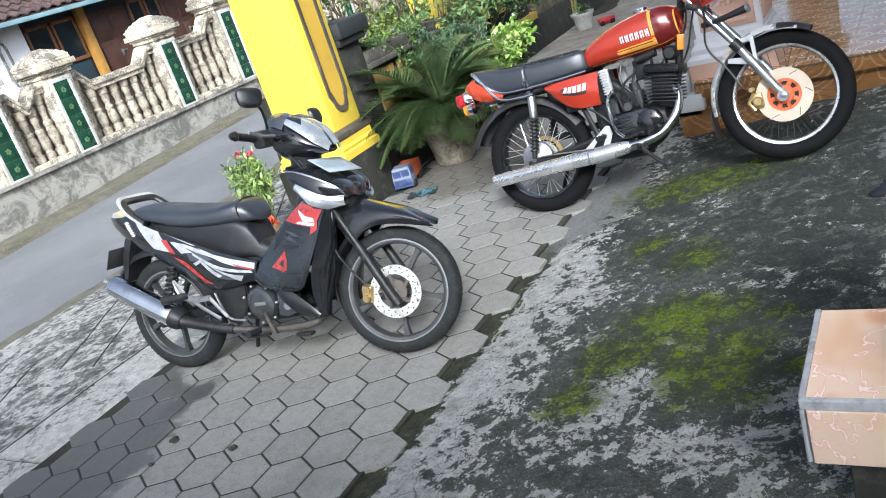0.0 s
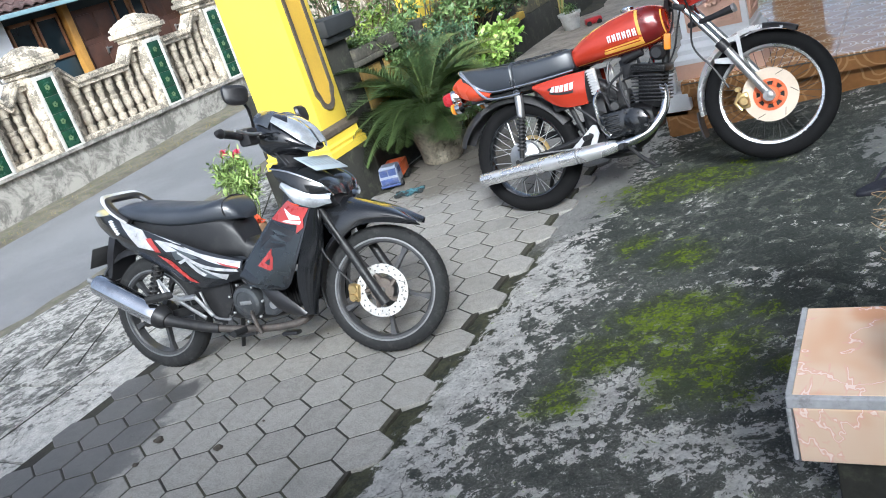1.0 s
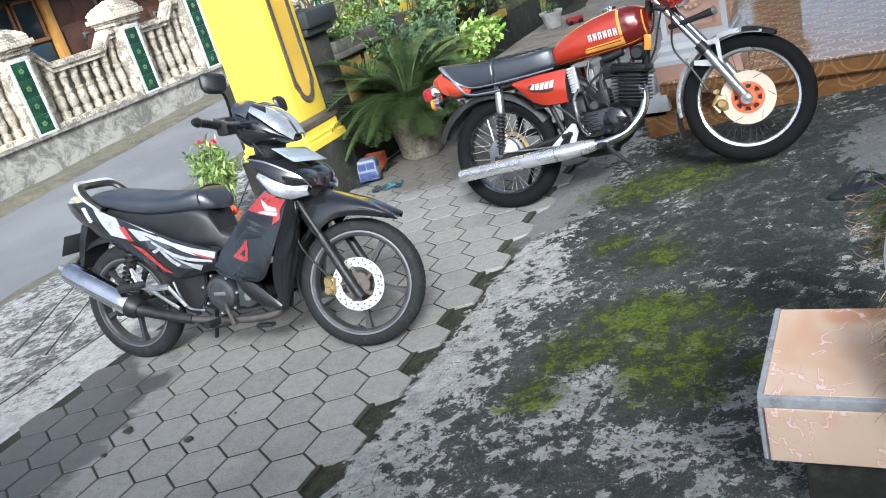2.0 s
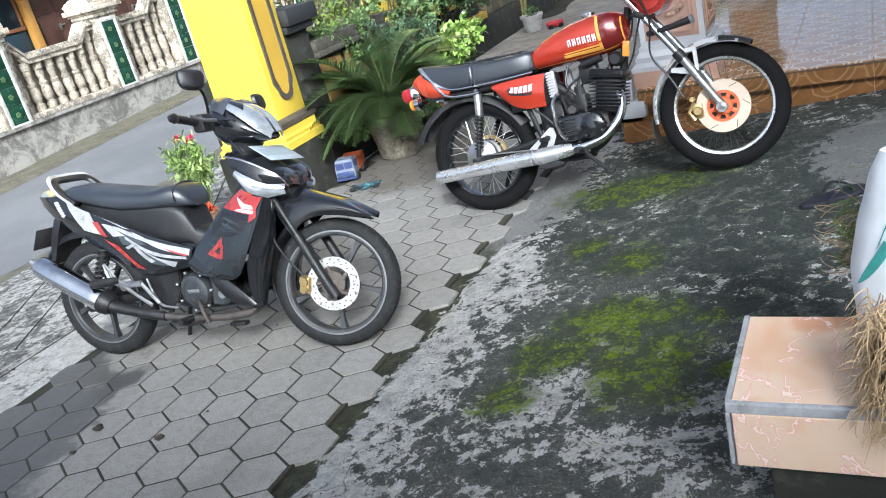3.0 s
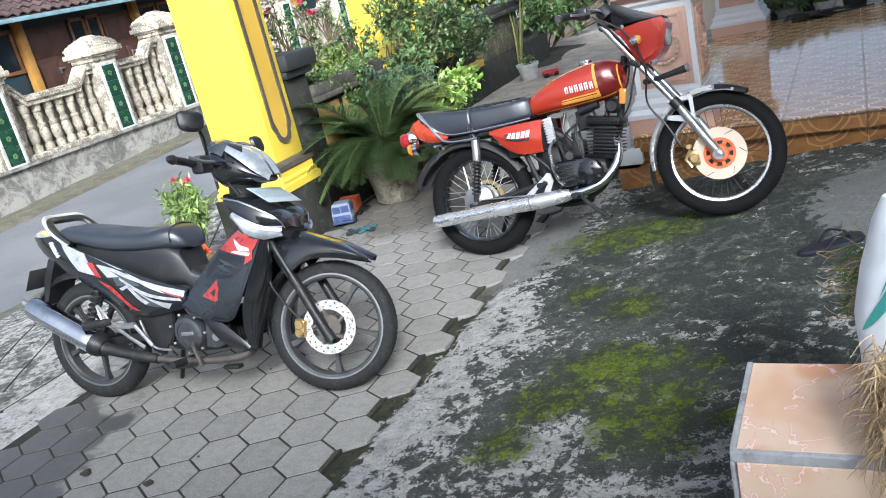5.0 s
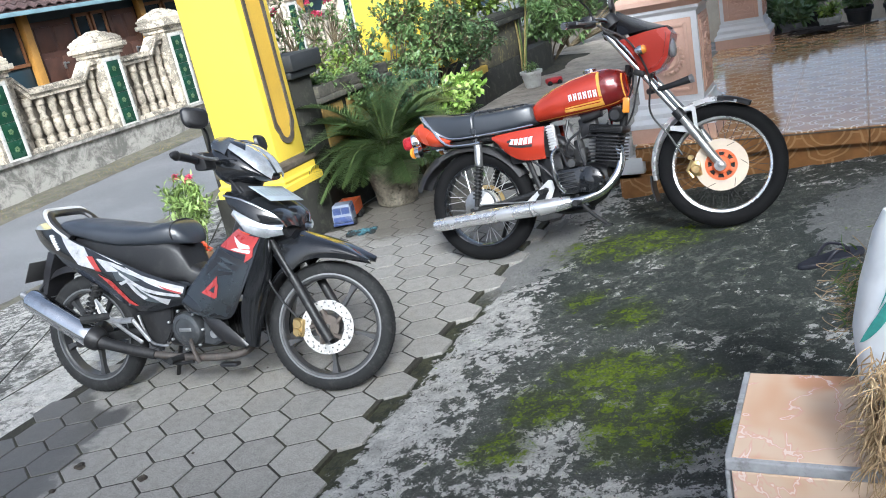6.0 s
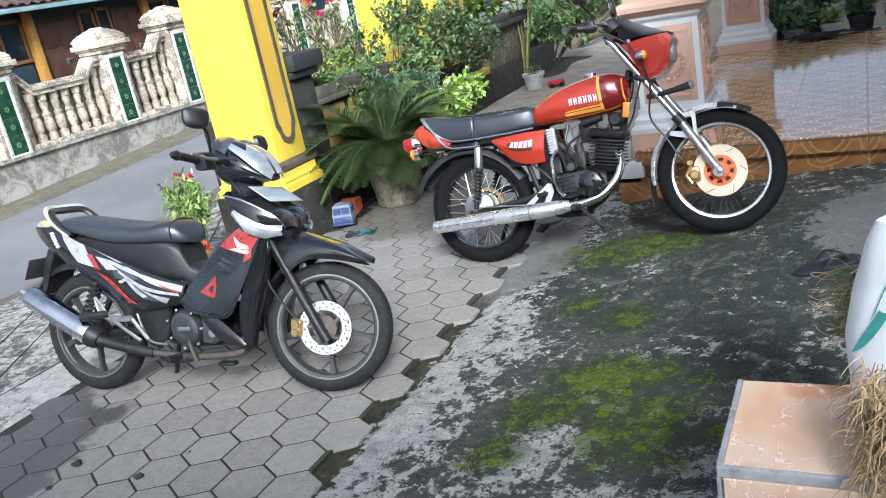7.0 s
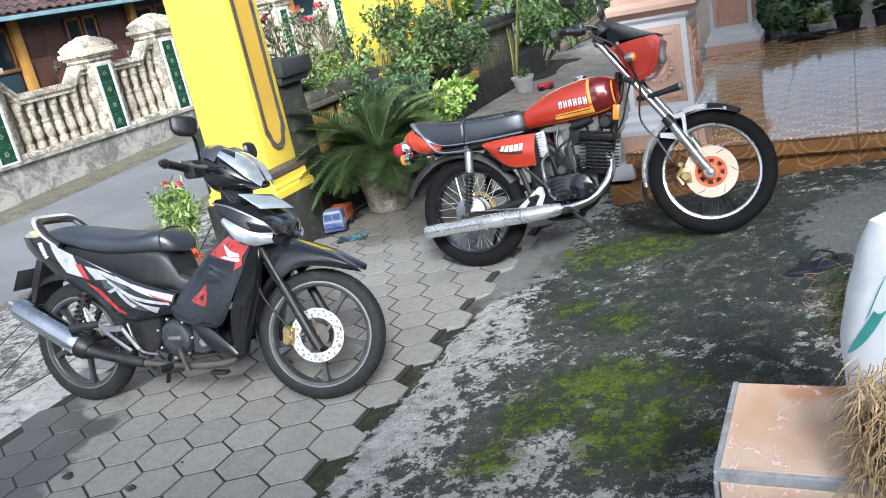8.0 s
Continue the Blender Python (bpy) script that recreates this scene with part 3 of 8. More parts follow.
M_TILE_ORN = plain("tile_ornament", (.10, .16, .07), .35, var=.3)
for _i, _v in enumerate(PIERS):
    _top = 1.72 if _i < 4 else (1.86 if _i < 6 else 1.95)
    pier = part("pier", moved(pier_mesh(_top), Matrix.Translation((WU, _v, 0))), M_WALL, wall)
    _n = 4 if _i < 4 else 5
    _z1 = _top - .41
    _h = (_z1 - .46) / _n
    bm = boxes((WU + .03, _v - .15, .42, WU + .045, _v + .15, .46 + 0), (WU + .03, _v - .15, _z1, WU + .045, _v + .15, _z1 + .05),
               (WU + .03, _v - .15, .46, WU + .045, _v - .105, _z1), (WU + .03, _v + .105, .46, WU + .045, _v + .15, _z1), bevel=.004)
    part("panel_frame", bm, M_OLDWHITE, pier, "flaking white frame")
    for _k in range(_n):
        _z = .46 + _k * _h
        bm = bmesh.new()
        box(bm, WU + .028, _v - .105, _z + .002, WU + .038, _v + .105, _z + _h - .002, .003)
        part("tile", bm, M_GREEN_TILE, pier)
        bm = bmesh.new()
        ornament(bm, WU + .038, _v, _z + _h / 2)
        part("tile_ornament", bm, M_TILE_ORN, pier)


def baluster_mesh():
    bm = bmesh.new()
    lathe(bm, [(.064, 0), (.064, .075), (.046, .08), (.042, .10), (.060, .13), (.068, .18), (.060, .24), (.044, .275), (.056, .29), (.056, .315), (.040, .33), (.038, .375), (.054, .42), (.046, .465), (.062, .47), (.064, .56)], seg=12)
    bmesh.ops.recalc_face_normals(bm, faces=bm.faces)
    me = bpy.data.meshes.new("baluster")
    bm.to_mesh(me)
    bm.free()
    me.materials.append(M_BALUSTER)
    me.polygons.foreach_set("use_smooth", [True] * len(me.polygons))
    me.set_sharp_from_angle(angle=radians(40))
    return me


BAL = baluster_mesh()
M_PANEL = plain("stained_wall_panel", (.27, .24, .19), .92, var=.4, scale=5, bump=.5, fine=60, dirt=.8, dirt_col=(.13, .12, .10))
for _i, (_a, _b) in enumerate(zip(PIERS, PIERS[1:])):
    wide = _b - _a > 1.4
    lo = (1.20 if _i < 4 else 1.35) if wide else (1.20 if _i < 3 else 1.33)
    hi = lo + .18
    a, b = _a + .2, _b - .2
    prof = ([(a, hi), (a + .12, hi), (a + .28, lo)] if wide or _i < 3 else [(a, lo)]) + [(b - .28, lo), (b - .12, hi), (b, hi)]
    bm = bmesh.new()
    for w, h0, h1 in ((.035, -.03, 0), (.06, -.07, -.03), (.03, -.13, -.07)):
        rings(bm, [[(WU - .165 - w - .05, v, z + h0), (WU - .165 + w + .08, v, z + h0), (WU - .165 + w + .08, v, z + h1), (WU - .165 - w - .05, v, z + h1)] for v, z in prof])
    part("rail", bm, M_WALL, wall, smooth=False)
    part("back_panel", rings(bmesh.new(), [[(WU - .24, v, .49), (WU - .20, v, .49), (WU - .20, v, z - .10), (WU - .24, v, z - .10)] for v, z in prof]), M_PANEL, wall, "grey stained panel behind the balusters", smooth=False)
    n = max(2, round((b - a) / .165))
    for k in range(n):
        v = a + (k + .5) * (b - a) / n
        z = None
        for (v0, z0), (v1, z1) in zip(prof, prof[1:]):
            if v0 <= v <= v1:
                z = z0 + (z1 - z0) * (v - v0) / (v1 - v0)
        ob = new("baluster", BAL)
        ob.parent = wall
        ob.matrix_local = Matrix.Translation((WU - .14, v, .495)) @ Matrix.Diagonal((1, 1, (z - .13 - .49) / .56, 1))


# ---- gate pillars ----
def prof_ring(x0, y0, x1, y1, z):
    return [(x0, y0, z), (x1, y0, z), (x1, y1, z), (x0, y1, z)]


def arch_panel(w, z0, z1, n=8):
    """Outline of a tall panel with notched round ends, in (along, z)."""
    pts = []
    r = w * .36
    for zc, sgn in ((z1, 1), (z0, -1)):
        arc = []
        for i in range(n + 1):
            a = math.pi * i / n
            arc.append((r * math.cos(a), zc - sgn * r * 1.0 + sgn * r * math.sin(a)))
        end = [(w / 2, zc - sgn * (r + .085)), (w / 2, zc - sgn * (r + .05)), (r + .012, zc - sgn * (r + .02))] + arc + [(-r - .012, zc - sgn * (r + .02)), (-w / 2, zc - sgn * (r + .05)), (-w / 2, zc - sgn * (r + .085))]
        pts += end if sgn > 0 else end[::-1]
    return pts


def gate_pillar(u0, u1, v0, v1, zbase, height, label):
    """u0..u1, v0..v1: the shaft."""
    t = thing("gate_pillar", label, "pillar", group="gate pillars", kind="structure")
    e = .055
    bm = bmesh.new()
    box(bm, u0 - e - .02, v0 - e - .02, -.2, u1 + e, v1 + e + .03, zbase, .012)
    part("base", bm, M_DARKBASE, t, "black mossy cement base")
    bm = bmesh.new()
    rings(bm, [prof_ring(u0 - k, v0 - k, u1 + k, v1 + k, zbase + z) for k, z in ((.055, 0.0), (.055, .045), (.04, .055), (.045, .075), (.03, .09), (.03, .13))])
    part("moulding", bm, M_YELLOW, t, smooth=False)
    bm = bmesh.new()
    rings(bm, [prof_ring(u0 - k, v0 - k, u1 + k, v1 + k, zbase + .13 + z) for k, z in ((.03, 0.0), (.042, .012), (.042, .04), (.02, .062), (.004, .066))])
    part("band", bm, M_TRIM, t, "dark brown painted band")
    bm = bmesh.new()
    box(bm, u0, v0, zbase + .19, u1, v1, height, .006)
    part("shaft", bm, M_YELLOW, t)
    bm = bmesh.new()
    rings(bm, [prof_ring(u0 - k, v0 - k, u1 + k, v1 + k, height + z) for k, z in ((.0, 0.0), (.06, .03), (.06, .1), (.1, .13), (.1, .2), (-.1, .32))])
    part("cap", bm, M_YELLOW, t, smooth=False)
    # sunk panel with a dark frame on the yard side
    vm, w = (v0 + v1) / 2, (v1 - v0) * .66
    out = [(vm + a, z) for a, z in arch_panel(w, zbase + .29, height - .35)]
    inn = [(vm + a * .74, (zbase + .29 + height - .35) / 2 + (z - (zbase + .29 + height - .35) / 2) * .962) for a, z in arch_panel(w, zbase + .29, height - .35)]
    bm = bmesh.new()
    n = len(out)
    A = [[bm.verts.new((u1 + d, a, z)) for a, z in o] for o, d in ((out, .001), (out, .012), (inn, .012), (inn, .001))]
    for p, q in zip(A, A[1:] + A[:1]):
        for i in range(n):
            bm.faces.new((p[i], p[(i + 1) % n], q[(i + 1) % n], q[i]))
    part("panel_frame", bm, M_TRIM, t, "dark brown frame", smooth=False)
    bm = bmesh.new()
    f = [bm.verts.new((u1 + .003, a, z)) for a, z in inn]
    g_ = [bm.verts.new((u1 - .003, a, z)) for a, z in inn]
    bm.faces.new(f)
    bm.faces.new(g_[::-1])
    for i in range(n):
        bm.faces.new((f[i], f[(i + 1) % n], g_[(i + 1) % n], g_[i]))
    part("panel", bm, M_OCHRE, t, "ochre sunk panel", smooth=False)
    return t


gate_pillar(-3.86, -3.39, 4.13, 4.44, .37, 3.0, "bright yellow gate pillar with dark trim on a black base")
gate_pillar(-4.55, -3.98, 7.30, 7.46, .6, 3.0, "yellow gate pillar with dark trim behind the shrubs")
gate_pillar(-4.6, -3.94, 7.80, 8.55, .6, 3.0, "ochre-yellow gate pillar standing beyond the planter")

# ---- planter along the fence line ----
planter = thing("planter", "long cement planter with yellow panels and a dark coping", "planter", kind="structure")
part("wall_body", boxes((-3.62, 4.5, -.2, -3.42, 5.72, .82), (-4.3, 4.5, -.2, -4.12, 5.72, .82), (-4.12, 5.62, -.2, -3.62, 5.72, .82)), M_DARKBASE, planter, smooth=False)
part("coping", boxes((-3.68, 4.72, .82, -3.36, 5.76, .86), (-3.66, 4.74, .86, -3.38, 5.74, .94), bevel=.01), plain("old_coping", (.060, .056, .046), .9, var=.5, scale=9, bump=.9, fine=50, dirt=.7, dirt_col=(.15, .14, .10)), planter, "dark worn coping")
for _k in range(3):
    _v = 4.74 + _k * .33
    part("panel", boxes((-3.425, _v + .03, .5, -3.405, _v + .30, .79), bevel=.006), plain("dirty_ochre", (.26, .17, .05), .8, var=.5, scale=7, bump=.5, dirt=.7, dirt_col=(.08, .07, .04)), planter, "ochre panel")
part("end_post", boxes((-3.72, 4.47, -.2, -3.40, 4.72, 1.04), bevel=.01), M_DARKBASE, planter)
part("post_cap", boxes((-3.76, 4.45, 1.04, -3.36, 4.76, 1.09), (-3.80, 4.45, 1.09, -3.33, 4.80, 1.20), bevel=.012), plain("dark_cap_paint", (.03, .033, .036), .6, var=.3, scale=6, bump=.3), planter, "dark grey cap")
part("soil", boxes((-4.14, 4.6, .2, -3.6, 5.64, .80)), M_SOIL, planter)

planter2 = thing("planter", "dark mossy cement planter with a pale ledge", "planter", kind="structure")
part("wall_body", boxes((-4.1, 5.76, -.2, -3.9, 11.2, .36), (-4.8, 5.76, -.2, -4.6, 11.2, .36), bevel=.01), M_DARKBASE, planter2)
part("ledge", boxes((-4.15, 7.1, .36, -3.84, 8.75, .44), bevel=.012), M_OCHRE, planter2, "ochre ledge spotted with moss")
part("soil", boxes((-4.62, 5.76, .1, -4.08, 11.1, .34)), M_SOIL, planter2)
_m = plain("weathered_block", (.07, .065, .045), .9, var=.45, scale=7, bump=.6, fine=50, dirt=.7, dirt_col=(.28, .24, .10))
part("block", boxes((-4.15, 9.05, .36, -3.9, 10.2, .80), bevel=.015), _m, planter2)
part("block_cap", boxes((-4.2, 8.98, .80, -3.82, 10.28, .86), (-4.18, 9.0, .86, -3.85, 10.25, .92), bevel=.012), M_DARKBASE, planter2)

# ---- porch ----
porch = thing("porch", "raised porch with glossy brown patterned tiles", "porch", kind="structure")
part("core", boxes((-1.20, 4.66, -.2, 6, 8.42, .3385), (-1.31, 4.60, -.2, -1.0, 8.3, .165)), M_GROUT, porch, smooth=False)
part("lower_ledge", boxes((-1.33, 4.58, .165, -.9, 4.68, .18), (-1.33, 4.58, .165, -1.19, 8.3, .18)), M_RISER, porch, smooth=False)
T = .40


def tile_mesh(name, x, y, z, material):
    bm = bmesh.new()
    box(bm, 0, 0, 0, x, y, z)
    me = bpy.data.meshes.new(name)
    bm.to_mesh(me)
    bm.free()
    # the pattern is centred on each tile
    me.transform(Matrix.Translation((-x / 2, -y / 2, -z)))
    me.materials.append(material)
    return me


_t1 = tile_mesh("tile", T - .004, T - .004, .012, M_TILE)
for _i in range(13):
    for _j in range(10):
        ob = new("tile", _t1)
        ob.parent = porch
        u, v = -1.2 + (_i + .5) * T - .01, 4.60 + (_j + .5) * T * .955
        ob.matrix_local = Matrix.Translation((u, v, .340)) @ Matrix.Diagonal((1, .955, 1, 1))
_t2 = tile_mesh("nosing_tile", T - .004, .07, .07, M_RISER)
_t3 = tile_mesh("riser_tile", T - .004, .012, .26, M_RISER)
for _i in range(13):
    u = -1.2 + (_i + .5) * T - .01
    ob = new("nosing_tile", _t2)
    ob.parent = porch
    ob.matrix_local = Matrix.Translation((u, 4.622, .327))
    ob = new("riser_tile", _t3)
    ob.parent = porch
    ob.matrix_local = Matrix.Translation((u, 4.652, .262))
_t4 = tile_mesh("riser_tile", .012, T - .004, .165, M_RISER)
for _i in range(9):
    ob = new("riser_tile", _t4)
    ob.parent = porch
    ob.matrix_local = Matrix.Translation((-1.318, 4.8 + _i * T, .165))
for _u0, _u1 in ((-1.31, -1.0), (-.996, -.7)):
    ob = new("riser_tile", tile_mesh("riser_tile", _u1 - _u0, .012, .19, M_RISER))
    ob.parent = porch
    ob.matrix_local = Matrix.Translation(((_u0 + _u1) / 2, 4.592, .165))
part("edge_line", boxes((-1.2, 4.584, .331, 4.0, 4.592, .336)), M_TRIM, porch, "thin dark gap under the floor tiles", smooth=False)
lone("cement_block", boxes((-1.315, 4.585, .18, -1.17, 4.645, .285), (-1.315, 4.587, .285, -1.235, 4.643, .40), bevel=.010), M_WHITE, "white painted cement block on the porch ledge", "block")


def porch_column(cu, cv, label):
    t = thing("porch_column", label, "column", group="porch columns", kind="structure")
    h = .18

    def tier(bm, k, z0, z1, k2=None, b=.005):
        k2 = k if k2 is None else k2
        return rings(bm, [prof_ring(cu - h - k, cv - h - k, cu + h + k, cv + h + k, z0), prof_ring(cu - h - k2, cv - h - k2, cu + h + k2, cv + h + k2, z1)])
    part("foot", tier(bmesh.new(), .055, .34, .425), M_PEACH, t, "peach tiled foot", smooth=False)
    bm = bmesh.new()
    for a in ((.06, .425, .45, .06), (.06, .45, .475, .035), (.035, .475, .50, .035), (.035, .50, .53, .012), (.012, .53, .555, .012)):
        tier(bm, a[0], a[1], a[2], a[3])
    part("base_moulding", bm, M_WHITE, t, "white moulded base", smooth=False)
    part("shaft", tier(bmesh.new(), 0, .555, 1.04), M_WHITE, t, smooth=False)
    for name, nx, ny in (("front", 0, -1), ("back", 0, 1), ("side", 1, 0), ("side", -1, 0)):
        rot = Matrix.Translation((cu, cv, 0)) @ Matrix.Rotation(math.atan2(nx, -ny), 4, "Z")
        bm = bmesh.new()
        box(bm, -.148, -h - .006, .585, .148, -h + .004, 1.01, .004)
        for x0, z0, x1, z1 in ((-.125, .61, -.105, .985), (.105, .61, .125, .985), (-.105, .61, .105, .63), (-.105, .965, .105, .985)):
            box(bm, x0, -h - .014, z0, x1, -h - .004, z1, .004)
        panel = part("panel", moved(bm, rot), M_PEACH, t, "peach relief panel")
        bm = bmesh.new()
        for k in range(20):
            a = 2 * math.pi * k / 20
            pc = Vector((.086 * math.cos(a), -h - .008, .80 + .086 * math.sin(a)))
            lathe(bm, [(.0008, 0), (.013, .003), (.010, .013), (.0008, .017)], pc, "y", 8)
        lathe(bm, [(.066, -.002), (.064, .010), (.050, .012), (.046, .006), (.030, .007), (.022, .018), (.001, .022)], (0, -h - .008, .80), "y", 24)
        for v_ in bm.verts:
            v_.co.y = -h - .006 - abs(v_.co.y + h + .008)
        for s_ in (-1, 1):
            tube(bm, curve([(s_ * .01, -h - .008, .665), (s_ * .05, -h - .008, .65), (s_ * .075, -h - .008, .672), (s_ * .055, -h - .008, .69)], 5), .007, 6)
            tube(bm, curve([(s_ * .01, -h - .008, .93), (s_ * .05, -h - .008, .945), (s_ * .08, -h - .008, .92)], 5), .007, 6)
        part("flower_relief", moved(bm, rot), M_PEACH, panel)
    bm = bmesh.new()
    for a in ((.0, 1.04, 1.06, .02), (.02, 1.06, 1.075, .02)):
        tier(bm, *a)
    part("neck", bm, M_WHITE, t, smooth=False)
    bm = bmesh.new()
    for a in ((.02, 1.075, 1.11, .055), (.07, 1.11, 1.135, .07), (.07, 1.135, 1.16, .05), (.03, 1.16, 1.19, .03), (.03, 1.19, 1.21, .0)):
        tier(bm, *a)
    part("cap", bm, M_PEACH, t, smooth=False)
    bm = bmesh.new()
    lathe(bm, [(.15, 1.21), (.15, 1.24), (.125, 1.26), (.12, 1.3), (.115, 3.0), (.15, 3.05), (.15, 3.1)], (cu, cv, 0), seg=28)
    part("round_shaft", bm, M_WHITE, t)
    return t


porch_column(-1.0, 4.90, "peach and white porch column with a flower relief")
porch_column(-.995, 8.22, "peach and white porch column at the back of the tiled floor")

# ---- tiled seat block ----
bench = thing("seat_block", "low seat block faced with veined peach marble tiles", "bench")
part("base", boxes((-.225, 1.47, 0, .55, 1.74, .328), bevel=.012), M_DARKBASE, bench, "mossy dark cement base")
part("core", boxes((-.286, 1.424, .328, .6, 1.776, .472)), M_GREYTRIM, bench, smooth=False)
for _x0, _x1 in ((-.279, .118), (.122, .58)):
    part("top_tile", boxes((_x0, 1.432, .472, _x1, 1.770, .480), bevel=.002), M_MARBLE, bench, smooth=False)
    part("face_tile", boxes((_x0, 1.416, .328, _x1, 1.424, .456), bevel=.002), M_MARBLE, bench, smooth=False)
part("side_tile", boxes((-.294, 1.44, .328, -.286, 1.762, .456), bevel=.002), M_MARBLE, bench, smooth=False)
part("edge_strip", boxes((-.2905, 1.4175, .456, .58, 1.432, .4805), (-.2925, 1.432, .456, -.279, 1.776, .4800), (-.2925, 1.4175, .328, -.283, 1.430, .456), bevel=.003), M_GREYTRIM, bench, "grey cement edging", smooth=False)

# ---- house across the road ----
M_TEAL = plain("dark_teal_paint", (.018, .040, .055), .5, var=.25, scale=3, bump=.15)
M_TEAL2 = plain("faded_teal_paint", (.10, .36, .36), .6, var=.2, scale=4, bump=.2, dirt=.3, dirt_col=(.2, .3, .28))
M_DOORW = plain("dark_brown_wood", (.075, .034, .022), .5, var=.35, scale=5, bump=.2)
M_POST = plain("varnished_wood_post", (.42, .22, .05), .45, var=.25, scale=6, bump=.2)
M_FRAMEW = plain("brown_window_frame", (.20, .09, .04), .5, var=.3, scale=6, bump=.2)
M_ROOF = plain("old_clay_tile", (.075, .046, .043), .9, var=.55, scale=9, bump=.5, fine=50, dirt=.5, dirt_col=(.15, .125, .115))
M_FASCIA = plain("blue_grey_fascia", (.17, .27, .31), .7, var=.25, scale=5, bump=.2)
_g = Nodes("dark_glass")
M_GLASS = _g.done(_g.shade((.012, .02, .026), _g.ramp(_g.noise(2, 3, .5), .3, .7, .6, 1.4)), .06)

FU = -12.5
house = thing("house", "dark teal village house with a clay tile roof", "house", kind="structure")
part("wall_front", boxes((FU - .2, 8.5, -.3, FU, 30, 2.6), (FU - 6, 8.5, -.3, FU - 5.8, 30, 2.6), (FU - 6, 29.8, -.3, FU, 30, 2.6)), M_TEAL, house, smooth=False)
part("side_wall", boxes((FU - 5.8, 7.2, -.3, FU + .25, 8.45, 2.5), bevel=.01), M_WHITE, house, "white plastered side wall")
_o = [(8.0 + a, z) for a, z in arch_panel(.16, 1.35, 2.05)]
_bm = bmesh.new()
_A = [[_bm.verts.new((FU + d, 8.0 + (a - 8.0) * k, 1.7 + (z - 1.7) * l)) for a, z in _o] for d, k, l in ((.251, 1, 1), (.275, 1, 1), (.275, .55, .9), (.251, .55, .9))]
for _p, _q in zip(_A, _A[1:] + _A[:1]):
    for _i in range(len(_o)):
        _bm.faces.new((_p[_i], _p[(_i + 1) % len(_o)], _q[(_i + 1) % len(_o)], _q[_i]))
part("niche_frame", _bm, M_PLINTH, house, "grey arched niche frame", smooth=False)
for _v in (9.72, 12.36, 15.0, 17.6):
    part("post", boxes((FU + .02, _v - .07, 0, FU + .16, _v + .07, 2.3), bevel=.01), M_POST, house, "yellow varnished wooden post")
for _a, _b in ((9.82, 10.72), (11.55, 12.25), (15.6, 16.5)):
    door = part("door", boxes((FU, _a, 0, FU + .05, _b, 2.12), bevel=.006), M_DOORW, house, "dark brown panelled wooden door")
    for _z0, _z1 in ((.15, .9), (1.0, 1.5), (1.6, 2.02)):
        for _c, _d in ((_a + .08, (_a + _b) / 2 - .03), ((_a + _b) / 2 + .03, _b - .08)):
            part("door_panel", boxes((FU + .04, _c, _z0, FU + .065, _d, _z1), bevel=.012), M_DOORW, door)
    part("door_handle", boxes((FU + .05, _a + .45, 1.28, FU + .09, _a + .48, 1.40), (FU + .08, _a + .45, 1.36, FU + .10, _a + .56, 1.385), bevel=.004), plain("nickel", (.6, .6, .58), .3, 1.0), door, "nickel handle")
for _a, _b in ((8.62, 9.1), (9.14, 9.62), (10.8, 11.15), (11.19, 11.52), (12.5, 13.0), (13.05, 13.6), (13.65, 14.2), (14.25, 14.85)):
    win = part("window", boxes((FU, _a, 1.5, FU + .05, _a + .045, 2.15), (FU, _b - .045, 1.5, FU + .05, _b, 2.15), (FU, _a, 1.44, FU + .07, _b, 1.5), (FU, _a, 2.1, FU + .05, _b, 2.16), bevel=.004), M_FRAMEW, house, "brown framed window")
    part("pane", boxes((FU + .012, _a + .04, 1.5, FU + .02, _b - .04, 2.12)), M_GLASS, win, smooth=False)
    part("lower_panel", boxes((FU, _a + .01, 1.06, FU + .03, _b - .01, 1.42), bevel=.006), M_TEAL, house)
    part("dado", boxes((FU, _a + .01, .1, FU + .04, _b - .01, 1.05), bevel=.006), M_TEAL2, house, "faded turquoise dado")
roof = part("roof", rings(bmesh.new(), [[(FU + .62, v, 2.27), (FU + .62, v, 2.31), (FU - 3.1, v, 4.31), (FU - 6.8, v, 2.31), (FU - 6.8, v, 2.27), (FU - 3.1, v, 4.26)] for v in (7.0, 30.5)]), M_ROOF, house, "old clay tile roof", smooth=False)
part("fascia", boxes((FU + .60, 7.0, 2.225, FU + .64, 30.5, 2.295), bevel=.006), M_FASCIA, roof, "blue-grey painted fascia board")
# rows of curved clay tiles
_vs, _fs = [], []
random.seed(5)
_nr, _nc = 18, 84
for _r in range(_nr):
    for _c in range(_nc):
        d0 = .02 + _r * .21
        jit = random.uniform(-.008, .008)
        b0 = len(_vs)
        for k, dd in enumerate((0, .26)):
            for i in range(6):
                y = 7.05 + _c * .20 + i * .205 / 5
                wv = .022 * math.sin(2 * math.pi * i / 5)
                d = d0 + dd
                _vs.append((FU + .66 - d * .881, y, 2.31 + d * .473 + wv + .035 - k * .03 + jit))
        for i in range(5):
            _fs.append((b0 + i, b0 + i + 1, b0 + 7 + i, b0 + 6 + i))
        b1 = len(_vs)
        for i in range(6):
            x, y, z = _vs[b0 + i]
            _vs.append((x, y, z - .02))
        for i in range(5):
            _fs.append((b1 + i, b1 + i + 1, b0 + i + 1, b0 + i))
_me = bpy.data.meshes.new("roof_tiles")
_me.from_pydata(_vs, [], _fs)
_me.materials.append(M_ROOF)
_ob = new("roof_tiles", _me)
_ob.parent = roof
tagged(_ob, "", kind="stuff")

